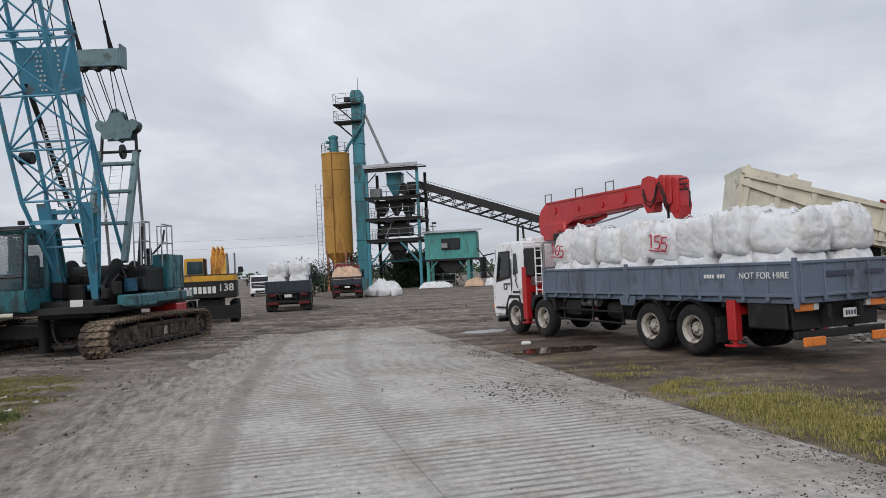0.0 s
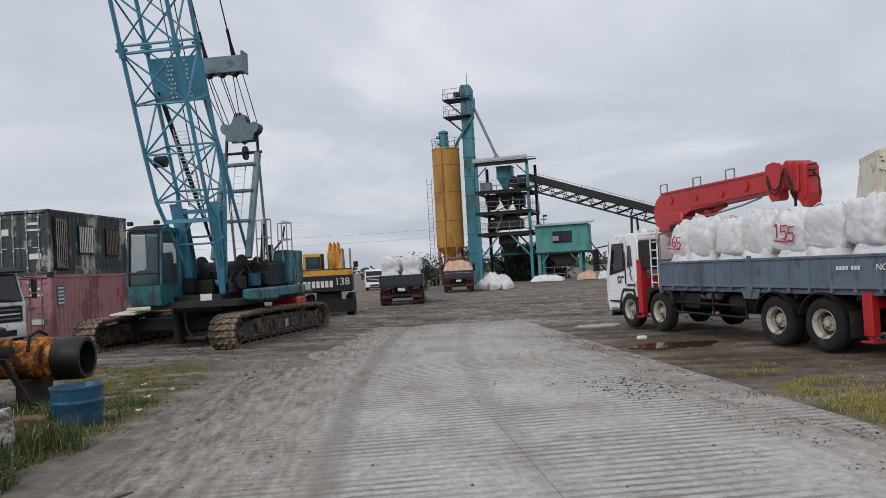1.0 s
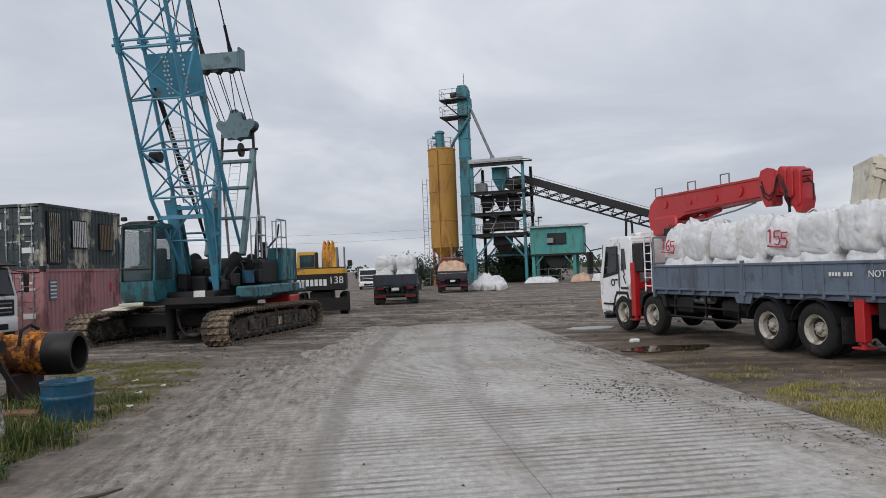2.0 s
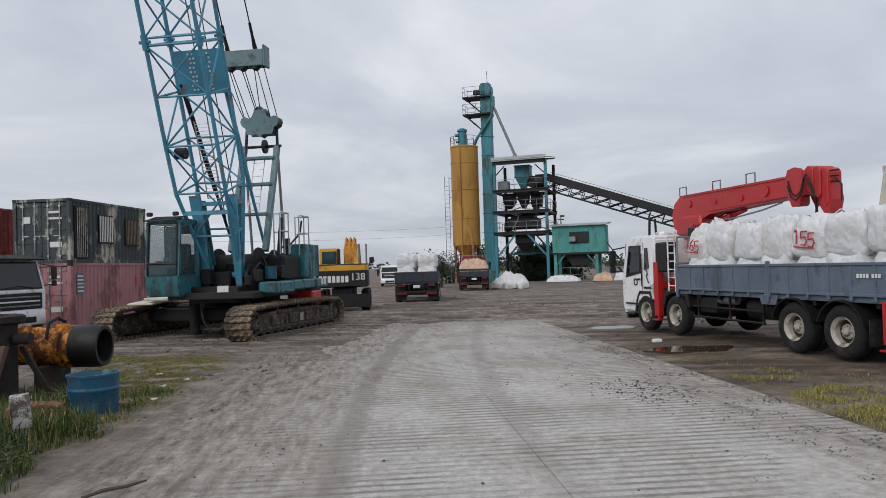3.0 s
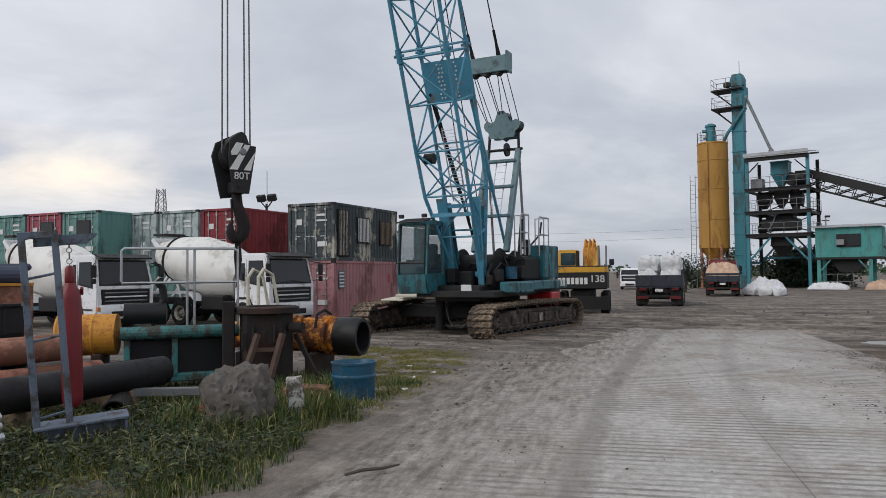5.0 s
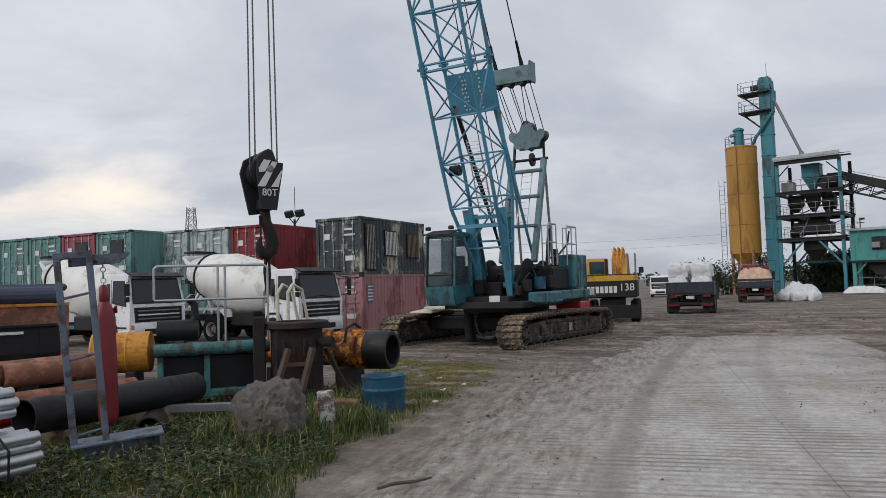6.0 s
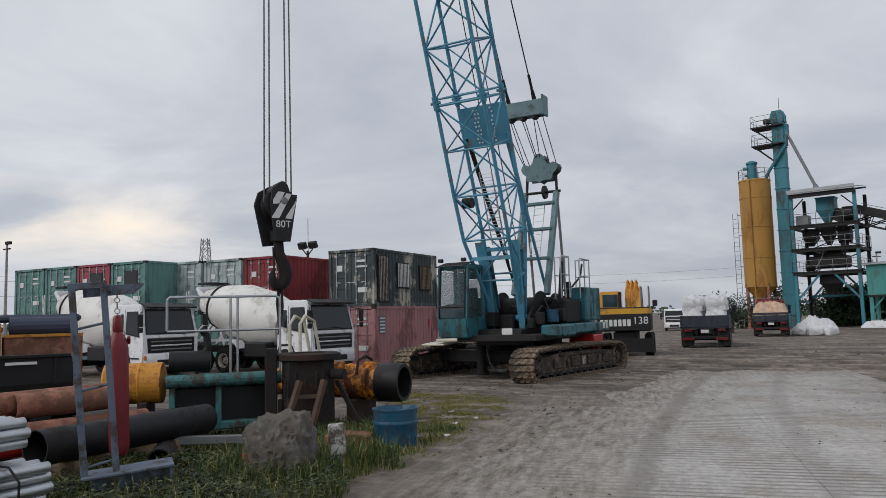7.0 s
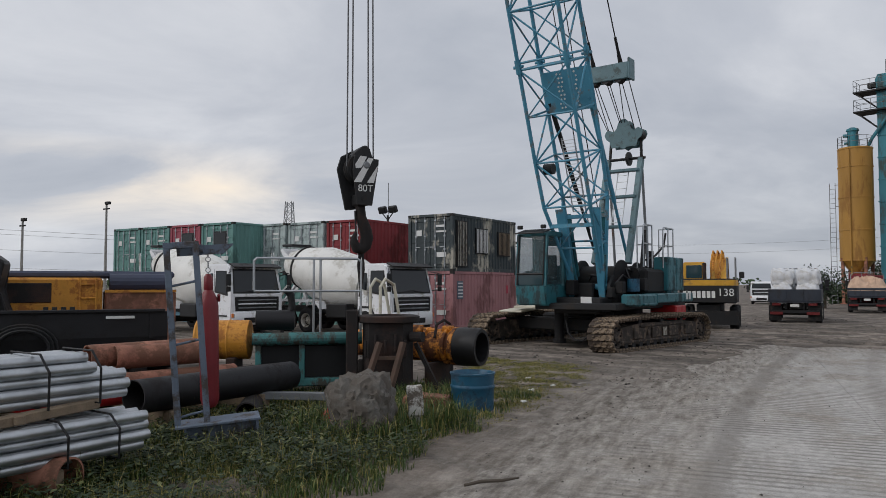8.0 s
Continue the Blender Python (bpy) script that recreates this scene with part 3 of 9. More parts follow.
    for off, amount in ((0.0, 0.5), (2.1, 0.28)):
        away = calc("ABSOLUTE", calc("ADD", calc("SUBTRACT", calc("SUBTRACT", cut.outputs[0], arc), off), calc("MULTIPLY", calc("SUBTRACT", grit.outputs["Fac"], 0.5), 0.5)), 0.0)
        band = n.new("ShaderNodeMapRange")
        band.inputs[1].default_value, band.inputs[2].default_value, band.inputs[3].default_value, band.inputs[4].default_value = 0.10, 0.24, amount, 0.0
        l.new(away, band.inputs[0])
        g3 = n.new("ShaderNodeMix")
        g3.data_type = "RGBA"
        l.new(band.outputs[0], g3.inputs[0])
        l.new(g2.outputs[2], g3.inputs[6])
        g3.inputs[7].default_value = (0.17, 0.152, 0.132, 1)
        g2 = g3
    l.new(g2.outputs[2], bsdf.inputs["Base Color"])
    b = n.new("ShaderNodeBump")
    b.inputs["Strength"].default_value, b.inputs["Distance"].default_value, b.invert = 0.5, 0.012, True
    l.new(groove.outputs[0], b.inputs["Height"])
    old = bsdf.inputs["Normal"].links[0].from_socket
    l.new(old, b.inputs["Normal"])
    b2 = n.new("ShaderNodeBump")                         # furrows in the mud that lies on the slab
    b2.inputs["Distance"].default_value = 0.06
    l.new(spread.outputs[0], b2.inputs["Strength"])
    l.new(smear.outputs["Fac"], b2.inputs["Height"])
    l.new(b.outputs[0], b2.inputs["Normal"])
    l.new(b2.outputs[0], bsdf.inputs["Normal"])
    return m


def build_road():
    road = tagged(new("road"), "pale grey raked concrete slab with mud spilled on its edge", kind="structure")
    mat = slab_material()
    first = None
    for lane, (u0, u1) in enumerate(((-3.7, 1.6), (1.6, 5.57))):
        for i in range(12):
            s0 = -26.5 + 4.5 * i
            if first is None or lane == 1 and i == 0:
                bm = B()
                box(bm, ((u0 + u1) / 2, 2.25, -0.1), (u1 - u0 - 0.005, 4.495, 0.2), 0.003)
                me = finish(bm, "slab_panel", mat)
                first = me
            ob = new("slab_panel", first)
            ob.parent = road
            ob.matrix_basis = pose(*road_xy(s0, 0), random.uniform(-0.004, 0.0), 0, 0, ROAD_YAW)
    return road


build_road()


# ---- shipping containers ----
CASTING = {}


def container(m, mat, label, length=6.06, end_window=False, door_end=True, windows=(), name="shipping_container", side=1, roof_mat=None, marks=((0.55, 2.05, 0.5, 0.1), (0.55, 1.8, 0.62, 0.08), (-0.62, 1.75, 0.3, 0.26), (0.6, 0.75, 0.5, 0.22))):
    """A steel box; its doors face local -y, its long flanks face x. windows: openings in the flank x > 0 as (y, z, width, height, material)."""
    w, h = 2.44, 2.59
    c = thing(name, m, label, "container", "stacked containers")
    bm = B()
    for x in (-1, 1):
        for y in (0, 1):
            box(bm, (x * (w / 2 - 0.08), 0.08 if y == 0 else length - 0.08, h / 2), (0.16, 0.16, h), 0.012)
        for z in (0.08, h - 0.06):
            box(bm, (x * (w / 2 - 0.05), length / 2, z), (0.1, length - 0.3, 0.16 if z < 1 else 0.12), 0.01)
    for y in (0.06, length - 0.06):
        for z in (0.08, h - 0.06):
            box(bm, (0, y, z), (w - 0.3, 0.12, 0.16 if z < 1 else 0.12), 0.01)
    part("frame", bm, mat, c)
    for x in (-1, 1):
        for y in (0.09, length - 0.09):
            for z in (0.06, h - 0.06):
                if "casting" not in CASTING:
                    bm = B()
                    box(bm, (0, 0, 0), (0.178, 0.186, 0.124), 0.01)
                    CASTING["casting"] = part("corner_casting", bm, "steel_dark", c)
                    CASTING["casting"].matrix_basis = pose(x * (w / 2 - 0.083), y, z)
                else:
                    same_part("corner_casting", CASTING["casting"], c, pose(x * (w / 2 - 0.083), y, z))
    for x in (-1, 1):
        bm = B()
        corrugated(bm, (x * (w / 2 - 0.06), 0.16, 0.15), (0, length - 0.32, 0), (0, 0, h - 0.26), (x, 0, 0))
        part("side_wall", bm, mat, c)
    bm = B()
    corrugated(bm, (-w / 2 + 0.16, length - 0.06, 0.15), (w - 0.32, 0, 0), (0, 0, h - 0.26), (0, 1, 0))
    part("end_wall", bm, mat, c)
    bm = B()
    corrugated(bm, (-w / 2 + 0.1, 0.1, h - 0.05), (0, length - 0.2, 0), (w - 0.2, 0, 0), (0, 0, 1), 0.4, 0.02)
    part("roof", bm, roof_mat or mat, c)
    bm = B()
    box(bm, (0, length / 2, 0.1), (w - 0.2, length - 0.3, 0.06))
    part("floor_pan", bm, "steel_dark", c)
    for x in (-1, 1):
        bm = B()
        box(bm, (x * 0.53, 0.07, h / 2 + 0.01), (1.05, 0.05, h - 0.32), 0.01)
        for z in (0.35, 0.85, 1.35, 1.85, 2.3):
            box(bm, (x * 0.53, 0.04, z), (0.98, 0.03, 0.10), 0.01)
        door = part("door", bm, mat, c)
        for k in (0.25, 0.75):
            bm = B()
            rod(bm, (x * (0.03 + k), 0.005, 0.12), (x * (0.03 + k), 0.005, h - 0.12), 0.02, seg=6)
            for z in (0.3, 1.0, 1.6, 2.3):
                box(bm, (x * (0.03 + k), 0.01, z), (0.09, 0.04, 0.07))
            box(bm, (x * (0.03 + k) - x * 0.12, -0.01, 1.1), (0.26, 0.02, 0.035))
            part("lock_rod", bm, "galv", door)
    if end_window:
        bm = B()
        box(bm, (0.25, 0.02, 1.72), (0.95, 0.06, 0.85), 0.01)
        win = part("end_window", bm, "black", c)
        bm = B()
        box(bm, (0.25, -0.012, 1.72), (0.8, 0.012, 0.7))
        part("pane", bm, "glass", win)
    for k, (x, z, ww, hh) in enumerate(marks):
        bm = B()
        box(bm, (x, 0.018, z), (ww, 0.012, hh))
        part("stencil", bm, "mark_white", c, "pale stencilled marking")
    for y, z, ww, hh, wm in windows:
        bm = B()
        box(bm, (w / 2 + 0.0, y, z), (0.09, ww + 0.12, hh + 0.12), 0.01)
        win = part("window", bm, "steel_dark", c)
        bm = B()
        box(bm, (w / 2 + 0.045, y, z), (0.02, ww, hh))
        part("window_sheet", bm, wm, win)
        for i in range(int(ww / 0.13)):
            bm = B()
            rod(bm, (w / 2 + 0.07, y - ww / 2 + 0.07 + i * 0.13, z - hh / 2), (w / 2 + 0.07, y - ww / 2 + 0.07 + i * 0.13, z + hh / 2), 0.02 if wm == "black" else 0.012, seg=5)
            part("window_bar", bm, "rim" if wm == "black" else "steel_dark", win)
    return c


def cmat(name, col, dirt, amount):
    return material(name, col, 0.65, vary=0.22, size=1.2, dirt=dirt, amount=amount, dirt_size=0.8, streak=2.5, bump=0.1)


PINK = cmat("faded_pink_container", (0.42, 0.20, 0.21), (0.22, 0.10, 0.10), 0.24)
OLIVE = cmat("grey_green_container", (0.040, 0.055, 0.060), (0.46, 0.43, 0.36), 0.2)
CRED = cmat("red_container", (0.26, 0.028, 0.034), (0.13, 0.022, 0.022), 0.25)
CGREEN = cmat("green_container", (0.135, 0.29, 0.265), (0.07, 0.15, 0.135), 0.28)
CBLUE = cmat("blue_container", (0.075, 0.17, 0.23), (0.17, 0.23, 0.23), 0.28)
CWHITE = cmat("pale_container", (0.46, 0.54, 0.53), (0.16, 0.20, 0.20), 0.3)
CPINK2 = cmat("rose_container", (0.34, 0.07, 0.10), (0.22, 0.10, 0.09), 0.15)
CYAW = 5.0     # the stacks' long side runs away from the road


def stack_at(x, y, z, yaw=CYAW):
    return pose(x, y, z, 0, 0, yaw)


pink = container(stack_at(-21.2, 26.1, 0), PINK, "faded pink corrugated shipping container under a converted one")
bm = B()
box(bm, (1.225, 0.62, 1.75), (0.02, 0.5, 0.8), 0.004)
sign = part("sign_panel", bm, "bed_grey", pink, "blue and white sign")
bm = B()
for k in range(5):
    box(bm, (1.238, 0.62, 1.45 + k * 0.15), (0.008, 0.4, 0.06))
part("sign_bar", bm, "mark_white", sign)
bm = B()
box(bm, (1.225, 5.1, 1.75), (0.012, 0.16, 0.4))
part("stencil", bm, "mark_red", pink)
container(stack_at(-21.2, 26.1, 2.59), OLIVE, "peeling grey-green site office container with barred windows", windows=((0.75, 1.25, 0.85, 2.0, "black"), (2.55, 1.45, 1.0, 1.1, "mark_white"), (4.75, 1.4, 1.1, 1.1, "wood")))
for i, (mat, what) in enumerate(((CRED, "dark red"), (CWHITE, "pale grey-green"), (CWHITE, "worn pale grey"))):
    for k, low in ((0, CGREEN), (1, mat)):
        container(stack_at(-26.3 - 2.5 * i, 25.75 - 0.35 * i, 2.59 * k), low, (what if k else "dull green") + (" shipping container on top of the stack" if k else " shipping container at the foot of the stack"))
for i, (mat, what) in enumerate(((CGREEN, "green"), (CPINK2, "rose red"), (CGREEN, "green"), (CGREEN, "green"))):
    for k, low in ((0, CBLUE), (1, mat)):
        container(stack_at(-32.75 - 2.5 * i, 22.9 - 0.25 * i, 2.59 * k), low, end_window=bool(k and i < 2), label=(what if k else "blue-grey") + (" shipping container on top of the stack" if k else " shipping container at the foot of the stack"))


# ---- vehicles: +y is ahead, the origin on the ground ----
def wheel_meshes(r, w, mat_rim, lugs=True):
    bm = B()
    lathe(bm, (-w / 2, 0, 0), (1, 0, 0), [(0.02, r * 0.56), (0, r * 0.62), (0.0, r * 0.86), (0.03, r * 0.96), (0.06, r), (w - 0.06, r), (w - 0.03, r * 0.96), (w, r * 0.86), (w, r * 0.62), (w - 0.02, r * 0.56)], 28, False)
    if lugs:
        for i in range(28):
            a = 2 * math.pi * i / 28
            for x in (-0.17, 0.17):
                box(bm, (x * w, math.cos(a) * r * 0.998, math.sin(a) * r * 0.998), (w * 0.26, r * 0.10, 0.008), 0, Euler((a - math.pi / 2, 0, 0)).to_matrix())
    tyre = finish(bm, "tyre", "rubber", True)
    bm = B()
    lathe(bm, (-w / 2 - 0.004, 0, 0), (1, 0, 0), [(0.03, r * 0.57), (0.0, r * 0.56), (0.012, r * 0.53), (0.05, r * 0.49), (0.06, r * 0.455), (0.17, r * 0.44)], 28, False)
    rim = finish(bm, "rim", mat_rim, True)
    bm = B()
    lathe(bm, (-w / 2, 0, 0), (1, 0, 0), [(0.165, r * 0.45), (0.17, r * 0.36), (0.14, r * 0.28)], 28, False)
    dish = finish(bm, "dish", "dish_dark" if mat_rim == "rim" else "chassis", True)
    bm = B()
    lathe(bm, (-w / 2, 0, 0), (1, 0, 0), [(0.15, r * 0.29), (0.13, r * 0.28), (0.125, r * 0.16), (0.07, r * 0.14), (0.05, r * 0.11), (0.045, r * 0.05), (0.045, 0.001)], 20, False)
    for i in range(8):
        a = 2 * math.pi * i / 8
        rod(bm, (-w / 2 + 0.13, math.cos(a) * r * 0.22, math.sin(a) * r * 0.22), (-w / 2 + 0.09, math.cos(a) * r * 0.22, math.sin(a) * r * 0.22), 0.016, seg=6)
    hub = finish(bm, "hub", mat_rim, False)
    return tyre, rim, dish, hub


WHEELS = {}


def wheel(parent, x, y, r=0.52, w=0.3, mat_rim="rim"):
    """One road wheel, its dish facing away from the middle of the vehicle."""
    key = (r, w, mat_rim)
    if key not in WHEELS:
        WHEELS[key] = wheel_meshes(r, w, mat_rim)
    ob = new("wheel", WHEELS[key][0])
    ob.parent = parent
    ob.matrix_basis = pose(x, y, r, 0, 0, 180 if x > 0 else 0)
    for k, me in zip(("rim", "dish", "hub"), WHEELS[key][1:]):
        new(k, me).parent = ob
    return ob


def mudguard(parent, x, y, r, w):
    bm = B()
    arc = [radians(k) for k in range(15, 166, 15)]
    prism(bm, [(y + math.cos(a) * r, 0.52 + math.sin(a) * r) for a in arc] + [(y + math.cos(a) * r * 0.965, 0.52 + math.sin(a) * r * 0.965) for a in reversed(arc)], "x", x - w / 2, x + w / 2)
    part("mudguard", bm, "black", parent)


def truck_cab(parent, y0, y1, z0=0.55, top=2.8, w=2.4, mat="white", dark_top=False):
    """A forward-control lorry cab from y0 (back) to y1 (front)."""
    bm = B()
    prism(bm, [(y0, z0 + 0.35), (y0 + 0.5, z0 + 0.3), (y1 - 0.95, z0 + 0.42), (y1 - 0.8, z0), (y1 - 0.02, z0), (y1 + 0.04, z0 + 0.45), (y1, z0 + 1.05), (y1 - 0.22, top - 0.14), (y1 - 0.4, top), (y0 + 0.12, top), (y0, top - 0.1)], "x", -w / 2, w / 2)
    for v in bm.verts:                                   # the sides lean in towards the roof
        if v.co.z > z0 + 1.1:
            v.co.x *= 1 - 0.05 * (v.co.z - z0 - 1.1) / (top - z0 - 1.1)
    bmesh.ops.bevel(bm, geom=list(bm.edges), offset=0.05, segments=2, affect="EDGES")
    body = part("cab", bm, mat, parent, smooth=True)

    def pane(name, rows, mat_, thick=0.03):
        """A flat panel in the front's slope: rows of (half-width low, half-width high, z low, z high)."""
        a, b, za, zb = rows
        def fy(z):
            return y1 - 0.22 * (z - z0 - 1.05) / (top - 0.14 - z0 - 1.05)
        bm = B()
        add(bm, [(-a, fy(za) + 0.012, za), (a, fy(za) + 0.012, za), (b, fy(zb) + 0.012, zb), (-b, fy(zb) + 0.012, zb),
                 (-a, fy(za) - thick, za), (a, fy(za) - thick, za), (b, fy(zb) - thick, zb), (-b, fy(zb) - thick, zb)],
            [(0, 1, 2, 3), (7, 6, 5, 4), (0, 4, 5, 1), (2, 6, 7, 3), (0, 3, 7, 4), (1, 5, 6, 2)])
        return part(name, bm, mat_, body)
    pane("windscreen_seal", (w / 2 - 0.12, w / 2 - 0.2, z0 + 1.1, top - 0.2), "black")
    bm = B()
    ya, yb = y1 - 0.22 * 0.1 / (top - z0 - 1.19) + 0.018, y1 - 0.22 * (top - z0 - 1.31) / (top - z0 - 1.19) + 0.018
    add(bm, [(-w / 2 + 0.17, ya, z0 + 1.15), (w / 2 - 0.17, ya, z0 + 1.15), (w / 2 - 0.25, yb, top - 0.26), (-w / 2 + 0.25, yb, top - 0.26),
             (-w / 2 + 0.17, ya - 0.02, z0 + 1.15), (w / 2 - 0.17, ya - 0.02, z0 + 1.15), (w / 2 - 0.25, yb - 0.02, top - 0.26), (-w / 2 + 0.25, yb - 0.02, top - 0.26)],
        [(0, 1, 2, 3), (7, 6, 5, 4), (0, 4, 5, 1), (2, 6, 7, 3), (0, 3, 7, 4), (1, 5, 6, 2)])
    part("windscreen", bm, "glass", body)
    for s in (-1, 1):
        lean = 0.05 * w / 2

        def side(name, pts, mat_, lo, hi):
            """A panel on the leaning flank, its outline in (y, z)."""
            bm = B()
            n = len(pts)
            vs = []
            for d in (lo, hi):
                vs += [(s * (w / 2 + d - lean * max(0.0, z - z0 - 1.1) / (top - z0 - 1.1)), y, z) for y, z in pts]
            add(bm, vs, [tuple(range(n)), tuple(reversed(range(n, 2 * n)))] + [(i, n + i, n + (i + 1) % n, (i + 1) % n) for i in range(n)])
            return part(name, bm, mat_, body)
        side("window_seal", [(y1 - 1.08, z0 + 1.14), (y1 - 0.2, z0 + 1.0), (y1 - 0.36, top - 0.27), (y1 - 1.08, top - 0.27)], "black", -0.02, 0.006)
        side("side_window", [(y1 - 1.03, z0 + 1.2), (y1 - 0.27, z0 + 1.08), (y1 - 0.41, top - 0.32), (y1 - 1.03, top - 0.32)], "glass", -0.02, 0.011)
        if y1 - y0 > 1.6:
            side("quarter_window", [(y0 + 0.26, z0 + 1.28), (y1 - 1.28, z0 + 1.22), (y1 - 1.28, top - 0.36), (y0 + 0.34, top - 0.36)], "glass", -0.02, 0.008)
        for yy in (y1 - 0.12, y1 - 1.16):
            side("door_seam", [(yy, z0 + 0.5), (yy + 0.014, z0 + 0.5), (yy - 0.016, top - 0.2), (yy - 0.03, top - 0.2)], "mark_dark", -0.01, 0.003)
        bm = B()
        rod(bm, (s * (w / 2 - 0.05), y1 - 0.1, top - 0.3), (s * (w / 2 + 0.22), y1 + 0.16, top - 0.36), 0.02, seg=6)
        part("mirror_arm", bm, "black", body)
        bm = B()
        rod(bm, (s * w / 2, y1 - 0.06, top - 1.05), (s * (w / 2 + 0.22), y1 + 0.16, top - 1.0), 0.018, seg=6)
        part("mirror_arm", bm, "black", body)
        bm = B()
        box(bm, (s * (w / 2 + 0.23), y1 + 0.17, top - 0.62), (0.22, 0.1, 0.46), 0.03)
        box(bm, (s * (w / 2 + 0.23), y1 + 0.17, top - 0.97), (0.2, 0.1, 0.2), 0.03)
        part("mirror", bm, "black", body)
        bm = B()
        box(bm, (s * (w / 2 - 0.3), y1 + 0.065, z0 + 0.24), (0.44, 0.06, 0.2), 0.025)
        part("headlight", bm, "lamp_clear", body)
        bm = B()
        box(bm, (s * (w / 2 - 0.06), y1 + 0.05, z0 + 0.26), (0.1, 0.07, 0.16), 0.02)
        part("indicator", bm, "lamp_orange", body)
        bm = B()
        box(bm, (s * (w / 2 + 0.012), y1 - 1.0, z0 + 0.96), (0.03, 0.16, 0.045), 0.01)
        part("door_handle", bm, "black", body)
        for zz in (z0 - 0.06, z0 + 0.24):
            bm = B()
            box(bm, (s * (w / 2 + 0.0), y1 - 0.5, zz), (0.1, 0.55, 0.05), 0.01)
            part("step", bm, "black", body)
        bm = B()
        rod(bm, (s * (w / 2 + 0.03), y1 - 1.2, z0 + 0.75), (s * (w / 2 + 0.02), y1 - 1.2, z0 + 1.7), 0.016, seg=6)
        part("grab_rail", bm, "black", body)
        side("wheel_arch_trim", [(y1 - 1.75, z0 + 0.34), (y1 - 1.62, z0 + 0.62), (y1 - 1.0, z0 + 0.62), (y1 - 0.82, z0 + 0.34), (y1 - 0.72, z0), (y1 - 0.8, z0), (y1 - 0.95, z0 + 0.44), (y1 - 1.05, z0 + 0.54), (y1 - 1.56, z0 + 0.54), (y1 - 1.66, z0 + 0.34)], "black", -0.02, 0.014)
        bm = B()
        box(bm, (s * 0.42, y1 + 0.012, z0 + 1.17), (0.8, 0.02, 0.026), 0, Euler((0, s * 0.12, 0)).to_matrix())
        part("wiper", bm, "black", body)
    bm = B()
    box(bm, (0, y1 + 0.012, z0 + 0.68), (w - 0.34, 0.06, 0.56), 0.03)
    panel = part("grille_panel", bm, "black", body)
    for k, z in enumerate((z0 + 0.54, z0 + 0.69, z0 + 0.84)):
        bm = B()
        box(bm, (0, y1 + 0.05, z), (w - 0.62, 0.04, 0.05), 0.012)
        part("grille_bar", bm, mat if k == 1 else "steel_grey", panel)
    bm = B()
    box(bm, (0, y1 + 0.03, z0 + 1.02), (w - 0.3, 0.03, 0.1), 0.012)
    part("front_rail", bm, mat, body)
    bm = B()
    prism(bm, [(-w / 2, y1 - 0.16), (-w / 2 + 0.1, y1 + 0.1), (w / 2 - 0.1, y1 + 0.1), (w / 2, y1 - 0.16)], "z", z0 - 0.12, z0 + 0.38)
    bmesh.ops.bevel(bm, geom=list(bm.edges), offset=0.03, segments=1, affect="EDGES")
    bumper = part("bumper", bm, mat, body, smooth=True)
    bm = B()
    box(bm, (0, y1 + 0.1, z0 + 0.06), (w - 1.1, 0.03, 0.2), 0.01)
    part("bumper_slot", bm, "black", bumper)
    bm = B()
    box(bm, (0, y1 - 0.1, z0 - 0.16), (w - 0.15, 0.12, 0.14), 0.02)
    part("air_dam", bm, "black", bumper)
    if dark_top:
        bm = B()
        prism(bm, [(y1 - 0.3, top - 0.02), (y1 + 0.06, top - 0.16), (y1 + 0.08, top - 0.11), (y1 - 0.28, top + 0.03)], "x", -w / 2 + 0.1, w / 2 - 0.1)
        part("sun_visor", bm, "black", body)
    return body


def wheel_arch_box(parent, y, w=2.4):
    bm = B()
    prism(bm, [(y - 0.68, 0.75), (y - 0.62, 1.05), (y - 0.3, 1.2), (y + 0.3, 1.2), (y + 0.62, 1.05), (y + 0.68, 0.75), (y + 0.56, 0.75), (y + 0.45, 1.0), (y + 0.2, 1.1), (y - 0.2, 1.1), (y - 0.45, 1.0), (y - 0.56, 0.75)], "x", -w / 2, w / 2)
    part("wheel_arch", bm, "black", parent)


